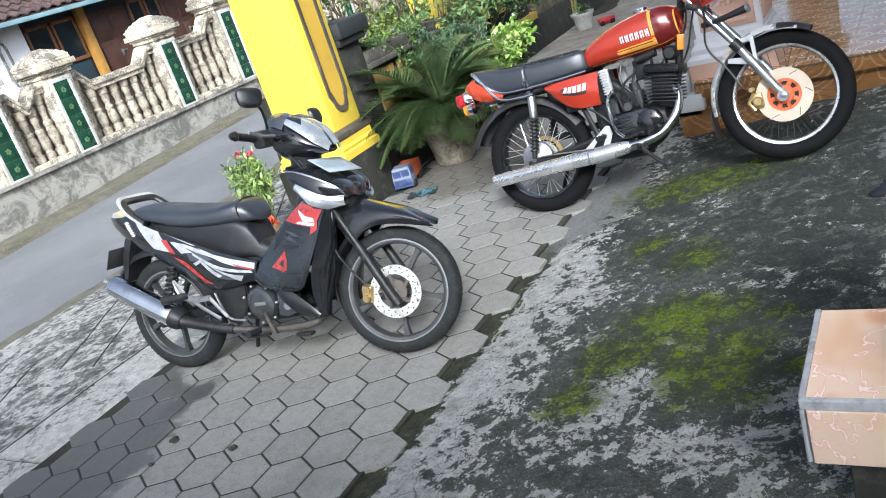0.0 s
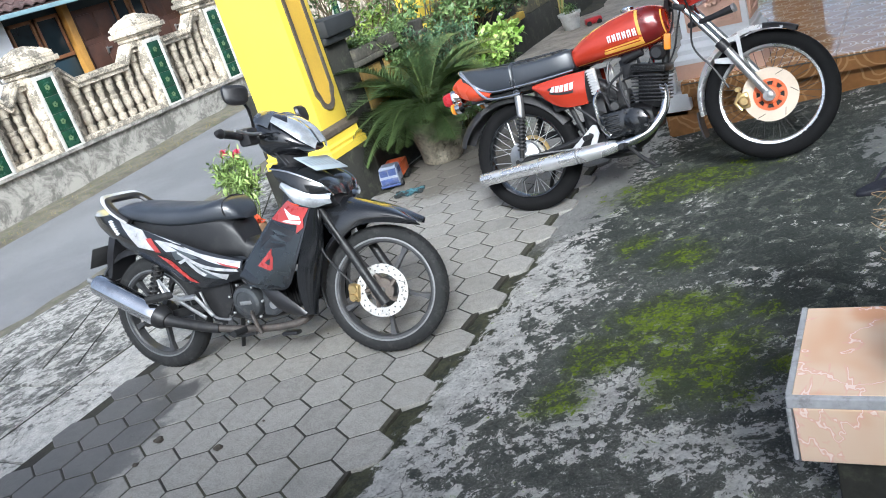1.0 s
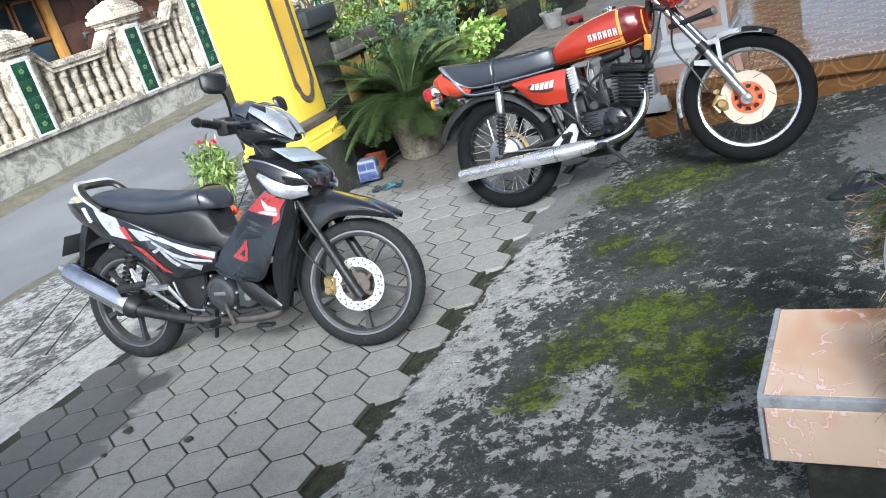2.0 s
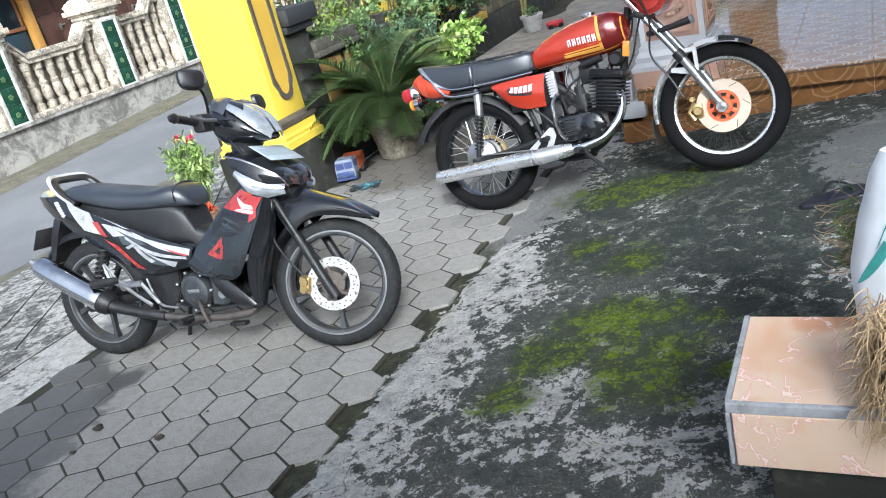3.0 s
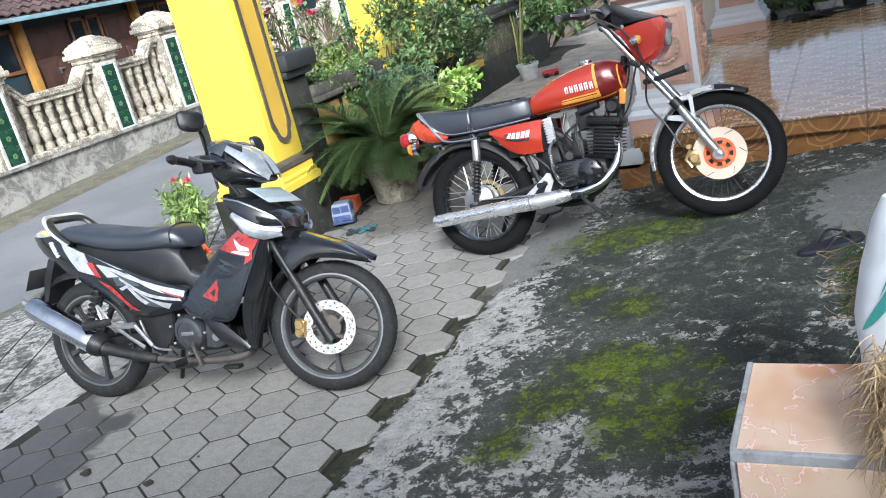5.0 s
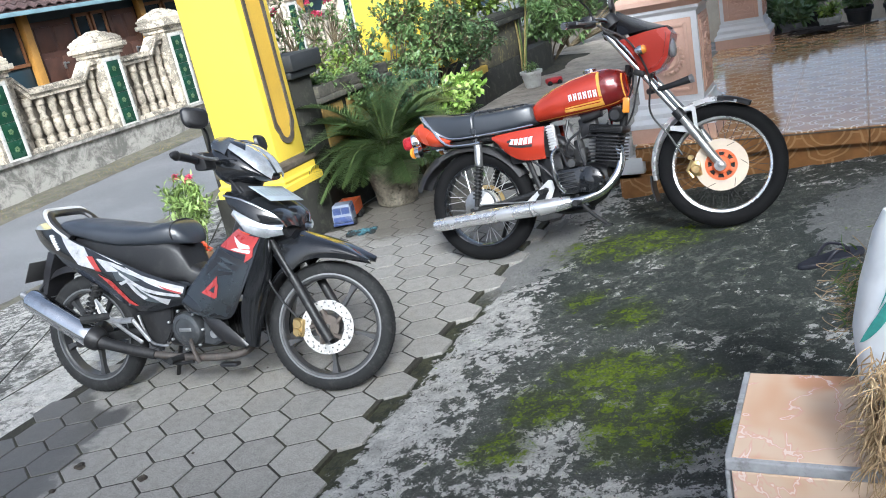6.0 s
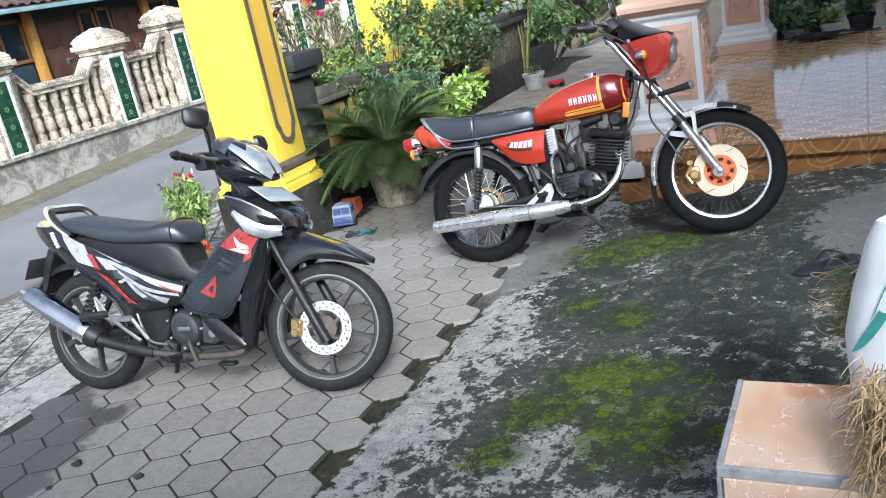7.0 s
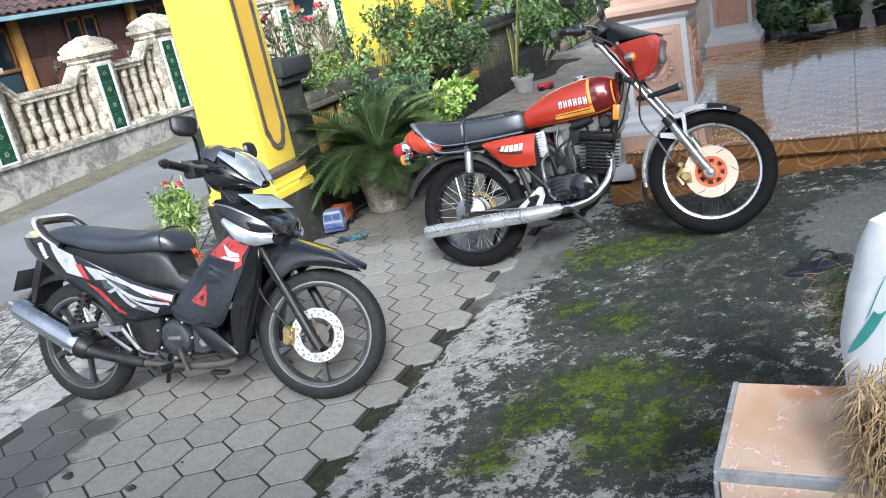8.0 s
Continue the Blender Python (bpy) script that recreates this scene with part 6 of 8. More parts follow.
    moved(bm, Matrix.Translation((.985, 0, .805)) @ Matrix.Rotation(math.radians(27), 4, "Y"))
    part("lower_yoke", bm, M_MATTB, t)
    bm = boxes((-.025, -.12, -.012, .03, .12, .012), bevel=.008)
    part("upper_yoke", moved(bm, Matrix.Translation((.885, 0, 1.015)) @ Matrix.Rotation(math.radians(27), 4, "Y")), M_MATTB, t)
    # front mudguard
    part("front_mudguard", mudguard(bmesh.new(), 1.248, .322, .314, 66, 184, .052, .058, .022, 30, 10), M_GUARD, t, "chrome front mudguard")
    bm = mudguard(bmesh.new(), 1.248, .322, .316, 56, 82, .046, .056, .022, 8, 8)
    part("guard_tip", bm, M_BLACKP, t, "black guard tip")
    bm = bmesh.new()
    rings(bm, [[(x, -w, z), (x + .006, -w, z), (x + .006, w, z), (x, w, z)] for x, z, w in ((.926, .325, .05), (.922, .265, .055), (.930, .200, .05))])
    part("guard_flap", bm, M_BLACKP, t, "black rubber flap")
    for o in ([(1.118, .590), (1.124, .612), (1.196, .612), (1.188, .486), (1.172, .486), (1.178, .594)], [(1.066, .520), (1.070, .540), (1.130, .530), (1.176, .512), (1.186, .488), (1.172, .486)]):
        for y in (-.080, .074):
            part("guard_stay", plate(bmesh.new(), o, y, y + .006, .0015), M_SILVER, t, "silver slotted guard stay", smooth=False)
    # tank
    T_ = [(.424, .715, .045, .030), (.440, .728, .080, .052), (.49, .740, .102, .066), (.57, .754, .117, .082), (.66, .764, .127, .094), (.76, .771, .130, .099), (.83, .772, .124, .094), (.874, .772, .108, .082), (.900, .772, .085, .064), (.913, .772, .05, .040)]
    bm = body(bmesh.new(), [(x, 0, z, hw, hh, 2.7) for x, z, hw, hh in T_], 36)
    tank = part("fuel_tank", bm, M_TANK, t, "metallic red fuel tank with yellow stripes")

    def tank_at(x, f, off=.0015):
        """A point of the tank's right side; f: -1 low .. 1 high."""
        for a, b in zip(T_, T_[1:]):
            if a[0] <= x <= b[0]:
                k = (x - a[0]) / (b[0] - a[0])
                z, hw, hh = (a[i] + (b[i] - a[i]) * k for i in (1, 2, 3))
                return Vector((x, -hw * (max(1 - abs(f) ** 2.7, 0.0)) ** (1 / 2.7) - off, z + hh * f))
        return None

    def tank_band(bm, x0, x1, lo, hi, n=16, m=4, off=.0012):
        g = [[bm.verts.new(tank_at(x0 + (x1 - x0) * i / n, lo(i / n) + (hi(i / n) - lo(i / n)) * j / m, off)) for j in range(m + 1)] for i in range(n + 1)]
        for i in range(n):
            for j in range(m):
                bm.faces.new((g[i][j], g[i + 1][j], g[i + 1][j + 1], g[i][j + 1]))
        return bm
    def both(make, name, mt, label=""):
        for s in (-1, 1):
            bm = make(bmesh.new())
            if s > 0:
                for v in bm.verts:
                    v.co.y = -v.co.y
            part(name, bm, mt, tank, label)
    both(lambda b: tank_band(b, .606, .800, lambda f: -.70 - .08 * f, lambda f: -.56 - .06 * f), "yellow_stripe", M_STRIPE_Y)
    both(lambda b: tank_band(b, .612, .800, lambda f: -.52 - .05 * f, lambda f: -.46 - .03 * f), "yellow_line", M_STRIPE_Y)
    both(lambda b: tank_band(b, .616, .800, lambda f: -.42 - .03 * f, lambda f: -.34 - .01 * f), "orange_stripe", M_TAILOR)
    both(lambda b: tank_band(b, .786, .800, lambda f: -.78, lambda f: .84, 4, 14), "upright_stripe", M_STRIPE_Y)
    both(lambda b: tank_band(b, .800, .908, lambda f: -.80, lambda f: .90, 12, 16), "dark_front", M_DEEPRED, "deep red front of the tank")
    both(lambda b: tank_band(b, .45, .898, lambda f: -.86, lambda f: -.82, 24, 1, .0018), "pinstripe", M_STRIPE_Y)
    both(lambda b: tank_band(b, .452, .79, lambda f: .80 + .06 * f, lambda f: .84 + .06 * f, 24, 1, .0018), "upper_pinstripe", M_STRIPE_Y)
    both(lambda b: tank_band(b, .893, .899, lambda f: -.80, lambda f: .80, 2, 12, .0022), "front_pinstripe", M_STRIPE_Y)
    for k in range(6):
        x0 = .640 + k * .0245
        for d0, d1, lo, hi in ((0, .0065, -.20, .14), (.0105, .017, -.20, .14), (.0055, .0115, -.05, .03) if k % 2 else (.0055, .0115, .06, .14)):
            both(lambda b: tank_band(b, x0 + d0, x0 + d1, lambda f: lo - .022 * k, lambda f: hi - .022 * k, 2, 4, .0022), "brand_bar", M_STRIPE_W, "white brand mark")
    bm = bmesh.new()
    lathe(bm, [(.03, .86), (.034, .868), (.034, .880), (.02, .886), (.001, .888)], (.735, 0, 0), seg=18)
    part("fuel_cap", bm, M_CHROME, tank, "chrome fuel cap")
    # seat
    bm = body(bmesh.new(), [(-.185, 0, .812, .06, .020, 4), (-.165, 0, .800, .10, .040, 4.5), (-.10, 0, .768, .122, .064, 5), (-.03, 0, .746, .129, .070, 5), (.05, 0, .736, .132, .066, 5), (.14, 0, .728, .132, .058, 5), (.24, 0, .724, .130, .054, 5), (.34, 0, .724, .124, .052, 5), (.42, 0, .726, .114, .054, 5), (.440, 0, .728, .095, .050, 4)], 40)
    seat = part("seat", bm, M_VINYL, t, "black ribbed vinyl seat")
    tr = curve([(.44, -.128, .672), (.30, -.134, .672), (.12, -.136, .676), (0, -.134, .686), (-.06, -.128, .715), (-.12, -.118, .765), (-.170, -.10, .825), (-.19, -.05, .836), (-.195, 0, .838)], 6)
    part("seat_trim", mirrored(tube(bmesh.new(), tr, .0065, 8)), M_CHROME, seat, "chrome seat trim")
    for y in (-.085, .085):
        part("seat_seam", tube(bmesh.new(), curve([(-.12, y, .826), (-.03, y * 1.1, .812), (.10, y * 1.15, .798), (.24, y * 1.15, .784), (.40, y, .784)], 5), .003, 6), M_BLACKP, seat)
    for k in range(9):
        x = .02 + k * .045
        part("seat_rib", tube(bmesh.new(), [(x, -.075, .806 - max(0, x) * .055), (x, 0, .809 - max(0, x) * .055), (x, .075, .806 - max(0, x) * .055)], .004, 6), M_VINYL, seat)
    bm = tube(bmesh.new(), curve([(.12, -.138, .69), (.128, -.14, .73), (.130, -.12, .785), (.13, 0, .796), (.130, .12, .785), (.128, .14, .73), (.12, .138, .69)], 5), .010, 6, flat=.35)
    part("seat_strap", bm, M_VINYL, seat)
    part("strap_buckle", tube(bmesh.new(), [(.122, -.142, .675), (.135, -.142, .69), (.135, -.142, .715), (.112, -.142, .715), (.110, -.142, .69)], .004, 6, loop=True), M_CHROME, seat)
    # tail
    Q = Sheet([(-.19, -.07, .80), (-.13, -.112, .755), (-.07, -.125, .705), (-.01, -.126, .680)], [(-.255, -.055, .765), (-.20, -.085, .705), (-.12, -.10, .670), (-.03, -.11, .664)], (0, -.014, 0), 14)
    tail = part("tail_cowl", mirrored(Q.mesh(bmesh.new(), .005, m=6, side=-1)), M_TAILOR, t, "orange tail cowl")
    bm = body(bmesh.new(), [(-.25, 0, .765, .05, .028, 3), (-.20, 0, .775, .075, .035, 3), (-.10, 0, .74, .10, .05, 3), (0, 0, .70, .10, .03, 3)], 20)
    part("tail_core", bm, M_TAILOR, tail)
    bm = body(bmesh.new(), [(-.335, 0, .715, .055, .030, 4), (-.325, 0, .715, .062, .038, 4), (-.27, 0, .715, .066, .042, 4)], 20)
    lamp = part("tail_lamp", bm, M_REDLENS, t, "red tail lamp")
    part("lamp_rim", body(bmesh.new(), [(-.275, 0, .715, .070, .046, 4), (-.262, 0, .715, .070, .046, 4), (-.23, 0, .71, .05, .035, 4)], 20), M_CHROME, lamp)
    for s in (-1, 1):
        st = part("rear_indicator_stem", tube(bmesh.new(), [(-.19, s * .05, .655), (-.19, s * .15, .655)], .008, 8), M_CHROME, t)
        bm = bmesh.new()
        lathe(bm, [(.012, -.03), (.028, -.015), (.030, .0), (.030, .012)], (-.19, s * .17, .655), "x", 16)
        part("indicator_body", bm, M_CHROME, st)
        bm = bmesh.new()
        lathe(bm, [(.029, -.016), (.027, -.028), (.01, -.036)], (-.20, s * .17, .655), "x", 16)
        part("indicator_lens", bm, M_AMBER, st, "amber lens")
    part("rear_mudguard", mudguard(bmesh.new(), 0, r, .345, 25, 128, .060, .066, .03, 30, 10), M_OLDALLOY, t, "grey rear mudguard")
    bm = mudguard(bmesh.new(), -.020, r, .345, 112, 152, .068, .060, .045, 14, 8)
    part("rear_guard_end", bm, M_BLACKP, t, "black rear guard end")
    for s in (-1, 1):
        part("grab_bar", tube(bmesh.new(), curve([(.151, s * .148, .638), (.07, s * .148, .642), (-.01, s * .146, .652), (-.062, s * .138, .684), (-.11, s * .122, .756), (-.160, s * .10, .830)], 5), .0075, 8), M_CHROME, t, "chrome grab bar")
    # side panels
    K = Sheet([(.215, -.125, .652), (.32, -.140, .656), (.42, -.146, .656), (.50, -.142, .652)], [(.222, -.122, .638), (.285, -.134, .560), (.36, -.142, .514), (.475, -.140, .502)], (0, -.018, 0), 16)
    for s in (-1, 1):
        def flip(bm):
            if s > 0:
                for v in bm.verts:
                    v.co.y = -v.co.y
            return bm
        sp = part("side_panel", flip(K.mesh(bmesh.new(), .006, m=8, side=-1)), M_TANK, t, "red side panel with dark marks")
        bm = bmesh.new()
        for k in range(5):
            K.quad(bm, ((.40 + k * .085, .30 - k * .01), (.465 + k * .085, .29 - k * .01), (.45 + k * .085, .50 - k * .01), (.385 + k * .085, .51 - k * .01)), .001, 2, 2, .0065, -1)
        part("model_bars", flip(bm), M_STRIPE_W, sp, "white and black model marks")
        bm = bmesh.new()
        K.quad(bm, ((.37, .52), (.80, .49), (.79, .57), (.36, .60)), .001, 6, 1, .0065, -1)
        K.quad(bm, ((.34, .38), (.42, .30), (.40, .42), (.33, .48)), .001, 2, 1, .0068, -1)
        part("model_underline", flip(bm), M_MATTB, sp)
        fc = part("finned_cover", boxes((.508, s * .135 - .012, .532, .545, s * .135 + .012, .655), bevel=.004), M_SILVER, t, "silver finned cover")
        for k in range(9):
            part("fin", boxes((.505, s * .145 - .012, .535 + k * .0135, .548 - k * .0008, s * .145 + .012, .5425 + k * .0135), bevel=.002), M_SILVER, fc)
    part("airbox", boxes((.27, -.10, .50, .50, .10, .66), bevel=.02), M_BLACKP, t)
    part("intake_boot", tube(bmesh.new(), curve([(.50, -.02, .58), (.54, -.02, .55), (.585, -.02, .49)], 5), [.034] * 6 + [.030] * 5, 12), M_BLACKP, t)
    part("battery_box", boxes((.40, -.075, .36, .53, .085, .52), bevel=.015), M_BLACKP, t)
    part("engine_mount", plate(bmesh.new(), [(.43, .26), (.43, .42), (.49, .46), (.54, .42), (.53, .28), (.48, .23)], -.10, -.085, .004), M_MATTB, t)
    part("head_stay", boxes((.63, -.025, .56, .72, .035, .66), bevel=.012), M_BLACKP, t)
    part("ignition_coil", tube(bmesh.new(), [(.66, -.04, .655), (.76, -.04, .67)], .022, 12), M_BLACKP, t)
    for p_ in ([(.50, -.105, .60), (.55, -.12, .52), (.57, -.13, .44), (.60, -.14, .42)], [(.66, -.09, .62), (.64, -.12, .55), (.645, -.13, .48), (.66, -.14, .43)], [(.40, -.13, .50), (.46, -.135, .44), (.50, -.13, .38)], [(.60, -.08, .66), (.58, -.10, .58), (.61, -.09, .52)]):
        part("hose", tube(bmesh.new(), curve(p_, 6), .0065, 8), M_BLACKP, t)
    part("brake_rod", tube(bmesh.new(), [(.50, -.125, .29), (.06, -.125, .33)], .004, 6), M_ALLOY, t)
    # frame
    fr = part("frame", tube(bmesh.new(), curve([(.925, 0, .86), (.885, 0, .74), (.838, 0, .58), (.772, 0, .42), (.695, 0, .29), (.60, 0, .235)], 6), .018, 10), M_MATTB, t, "black tube frame")
    part("top_tube", tube(bmesh.new(), [(.93, 0, .82), (.60, 0, .70), (.30, 0, .665), (-.12, 0, .66)], .017, 10), M_MATTB, fr)
    for s in (-1, 1):
        part("frame_rail", tube(bmesh.new(), curve([(.60, s * .05, .215), (.45, s * .09, .24), (.40, s * .10, .36), (.36, s * .10, .52), (.30, s * .10, .64)], 5), .013, 8), M_MATTB, fr)
        part("seat_rail", tube(bmesh.new(), [(.40, s * .095, .655), (.10, s * .10, .655), (-.15, s * .09, .665)], .012, 8), M_MATTB, fr)
        part("swingarm", tube(bmesh.new(), [(0, s * .095, r), (.20, s * .095, .315), (.42, s * .085, .345)], .017, 8), M_MATTB, t)
        sh = part("shock_absorber", tube(bmesh.new(), [(.132, s * .130, .645), (.128, s * .130, .63), (.112, s * .130, .53), (.110, s * .130, .525)], [.014, .021, .021, .016], 16), M_ALLOY, t, "chrome shock absorber")
        part("damper", tube(bmesh.new(), [(.112, s * .130, .54), (.05, s * .128, .325)], .013, 10), M_MATTB, sh)
        part("spring", spring(bmesh.new(), (.111, s * .130, .53), (.062, s * .128, .365), .020, .0050, 9), M_MATTB, sh)
        part("shock_mount", tube(bmesh.new(), [(.132, s * .10, .648), (.132, s * .152, .648)], .016, 12), M_CHROME, sh)
    # exhaust
    bm = tube(bmesh.new(), [(-.192, -.165, .262), (-.186, -.165, .262), (-.16, -.165, .2625), (.20, -.165, .266), (.40, -.165, .268), (.52, -.163, .272), (.56, -.16, .274)], [.018, .031, .034, .038, .038, .034, .026], 22)
    mf = part("muffler", bm, M_MUFFLER, t, "long chrome muffler")
    part("muffler_clamp", tube(bmesh.new(), [(.355, -.165, .268), (.362, -.165, .268)], .0395, 20), M_ALLOY, mf)
    part("exhaust_pipe", tube(bmesh.new(), curve([(.54, -.16, .273), (.64, -.15, .278), (.72, -.125, .305), (.785, -.09, .365), (.812, -.06, .43), (.805, -.04, .49), (.78, -.03, .52)], 6), .021, 14), M_CHROME, t, "chrome exhaust pipe")
    # engine
    bm = body(bmesh.new(), [(.49, 0, .355, .09, .05, 4), (.52, 0, .36, .13, .075, 4), (.60, 0, .365, .14, .085, 4), (.69, 0, .36, .135, .08, 4), (.745, 0, .36, .10, .055, 4)], 28)
    en = part("engine", bm, M_ENGBLK, t, "black engine with finned cylinder")
    bm = bmesh.new()
    box(bm, .505, -.163, .305, .690, -.12, .435, .024)
    for k in range(4):
        box(bm, .53, -.166, .345 + k * .019, .60, -.15, .351 + k * .019, .002)
    part("clutch_cover", bm, M_GLOSSB, en)
    bm = bmesh.new()
    lathe(bm, [(.062, -.12), (.062, -.158), (.052, -.166), (.004, -.168)], (.675, 0, .362), "y", 26)
    part("pump_cover", bm, M_GLOSSB, en)
    m = Matrix.Translation((.735, 0, .425)) @ Matrix.Rotation(math.radians(14), 4, "Y")
    bm = bmesh.new()
    box(bm, -.055, -.06, -.02, .055, .06, .15, .01)
    cyl = part("cylinder", moved(bm, m), M_ENGBLK, en, "finned cylinder")
    for k in range(8):
        g_ = .085 + .01 * math.sin(k)
        part("fin", moved(boxes((-.082, -g_, .012 + k * .0165, .075, g_, .0175 + k * .0165), bevel=.002), m), M_FIN, cyl)
    bm = bmesh.new()
    box(bm, -.085, -.088, .145, .082, .088, .185, .014)
    for k in range(5):
        box(bm, -.075, -.092, .15 + k * .007, .075, .092, .1525 + k * .007)
    part("cylinder_head", moved(bm, m), M_ENGBLK, cyl)
    bm = bmesh.new()
    lathe(bm, [(.012, .18), (.012, .20), (.008, .21), (.008, .235), (.014, .24), (.014, .262), (.004, .268)], (0, 0, 0), seg=12)
    part("spark_plug_cap", moved(bm, m), M_REDLENS, cyl, "red plug cap")
    bm = bmesh.new()
    box(bm, .585, -.055, .44, .645, .035, .52, .012)
    lathe(bm, [(.025, .50), (.028, .52), (.022, .56)], (.61, -.01, 0), seg=14)
    tube(bm, curve([(.585, -.02, .49), (.54, -.02, .52), (.50, -.02, .56)], 4), .028, 12)
    part("carburettor", bm, M_OLDALLOY, en, "grey carburettor")
    part("oil_pipe", tube(bmesh.new(), curve([(.60, -.10, .47), (.57, -.12, .50), (.60, -.13, .56), (.66, -.11, .60)], 5), .006, 8), M_BLACKP, en)
    part("oil_pump", tube(bmesh.new(), [(.60, -.13, .455), (.60, -.165, .455)], .020, 14), M_OLDALLOY, en)
    for k in range(5):
        part("cover_rib", boxes((.525, -.170, .338 + k * .018, .605, -.155, .344 + k * .018), bevel=.002), M_FIN, en)
    for x, z in ((.535, .325), (.64, .325), (.64, .415), (.53, .415), (.70, .40), (.72, .335)):
        part("cover_bolt", tube(bmesh.new(), [(x, -.155, z), (x, -.172, z)], .006, 8), M_OLDALLOY, en)
    part("head_bolt", tube(bmesh.new(), [(.79, -.05, .60), (.79, -.05, .625)], .007, 8), M_OLDALLOY, en)
    part("kick_lever", tube(bmesh.new(), curve([(.545, -.168, .325), (.525, -.185, .36), (.518, -.19, .42), (.52, -.185, .50), (.545, -.18, .535), (.575, -.20, .545)], 5), [.009] * 22 + [.012] * 4, 8), M_CHROME, t, "chrome kick lever")
    bm = bmesh.new()
    o, i_ = [(.455, .395), (.475, .39), (.48, .35), (.44, .28), (.30, .275), (.32, .305), (.42, .37)], None
    plate(bm, o, -.128, -.118, .004)
    part("footrest_plate", bm, M_SILVER, t, "silver triangular footrest plate")
    part("plate_gap", plate(bmesh.new(), [(.432, .362), (.452, .352), (.415, .296), (.355, .292)], -.1295, -.128), M_MATTB, t)
    for s in (-1, 1):
        part("footrest", tube(bmesh.new(), [(.60, s * .10, .265), (.60, s * .16, .265), (.60, s * .24, .268)], [.011, .014, .015], 10), M_RUBBER, t)
        part("rear_footrest", tube(bmesh.new(), [(.44, s * .12, .345), (.44, s * .17, .345), (.43, s * .21, .345)], [.009, .012, .012], 10), M_RUBBER, t)
    bm = tube(bmesh.new(), curve([(.588, -.14, .300), (.612, -.15, .250), (.655, -.155, .195), (.712, -.16, .142)], 5), .0095, 8)
    tube(bm, [(.612, -.152, .25), (.575, -.145, .262), (.525, -.13, .286)], .008, 8)
    part("brake_pedal", bm, M_MATTB, t)
    part("pedal_pad", boxes((.690, -.18, .130, .735, -.14, .142), bevel=.004), M_RUBBER, t)
    bm = tube(bmesh.new(), [(.12, .10, .24), (.03, .14, .10), (-.02, .17, .004)], .011, 8)
    part("side_stand", bm, M_MATTB, t)
    # fairing
    bm = plate(bmesh.new(), [(.928, .968), (.965, .925), (1.000, .885), (.994, .800), (1.03, .794), (1.078, .806), (1.120, .850), (1.155, .955), (1.140, .985), (1.04, .978)], -.142, .142, .018)
    for v in bm.verts:
        v.co.y *= 1 - .36 * max(0, (v.co.x - .95) / .2) ** 1.4 - .15 * max(0, (.88 - v.co.z) / .08)
    fairing = part("fairing", bm, M_FAIRING, t, "red headlamp fairing")
    W_ = Sheet([(.915, 0, 1.118), (.98, 0, 1.072), (1.07, 0, 1.022), (1.145, 0, .984)], [(.930, -.128, .985), (.985, -.140, .984), (1.06, -.122, .984), (1.14, -.088, .982)], (.0, -.008, .004), 14)
    part("windscreen", mirrored(W_.mesh(bmesh.new(), .003, m=8, side=-1)), M_SMOKE, fairing, "smoked windscreen")
    bm = bmesh.new()
    lathe(bm, [(.050, 1.120), (.052, 1.136), (.046, 1.145), (.03, 1.150), (.002, 1.153)], (0, 0, 0), "x", 28)
    part("headlamp", moved(bm, Matrix.Translation((0, 0, .90))), M_LENS, fairing, "round headlamp glass")
    for s in (-1, 1):
        st = part("front_indicator_stem", tube(bmesh.new(), [(1.005, s * .09, .90), (1.02, s * .16, .90)], .009, 8), M_CHROME, t)
        bm = bmesh.new()
        lathe(bm, [(.008, -.030), (.018, -.020), (.021, -.005), (.021, .004)], (1.032, s * .178, .898), "x", 18)
        part("indicator_body", bm, M_CHROME, st)
        bm = bmesh.new()
        lathe(bm, [(.020, .004), (.020, .012), (.014, .020), (.003, .023)], (1.032, s * .178, .898), "x", 18)
        part("indicator_lens", bm, M_AMBER, st, "amber lens")
        # handlebar
        bar = part("handlebar", tube(bmesh.new(), curve([(.885, s * .04, 1.05), (.885, s * .10, 1.07), (.86, s * .17, 1.075), (.80, s * .27, 1.062), (.762, s * .355, 1.058)], 6), .011, 10), M_CHROME, t, "chrome handlebar")
        part("grip", tube(bmesh.new(), [(.812, s * .248, 1.064), (.805, s * .26, 1.064), (.768, s * .345, 1.0585), (.765, s * .35, 1.0585)], [.020, .0165, .0165, .019], 14), M_BLACKP, bar, "black rubber grip")
        part("bar_end", tube(bmesh.new(), [(.765, s * .352, 1.058), (.757, s * .368, 1.057)], .016, 12), M_CHROME, bar)
        part("switch_box", moved(boxes((-.028, -.028, -.026, .028, .028, .026), bevel=.01), Matrix.Translation((.83, s * .21, 1.068))), M_BLACKP, bar)
        part("lever", tube(bmesh.new(), curve([(.86, s * .20, 1.065), (.865, s * .24, 1.06), (.845, s * .30, 1.055), (.82, s * .36, 1.055)], 5), .006, 8), M_ALLOY, bar, "alloy lever")
        mr = part("mirror_stem", tube(bmesh.new(), curve([(.84, s * .19, 1.08), (.845, s * .20, 1.12), (.83, s * .25, 1.155), (.825, s * .28, 1.17)], 5), .005, 8), M_MATTB, t)
        bm = bmesh.new()
        out = []
        for k in range(24):
            a = 2 * math.pi * k / 24
            c, d = math.cos(a), math.sin(a)
            out.append((.062 * math.copysign(abs(c) ** .5, c), .042 * math.copysign(abs(d) ** .5, d)))
        rings(bm, [[(-.004, x, z) for x, z in out], [(.012, x, z) for x, z in out], [(.022, x * .75, z * .75) for x, z in out]])
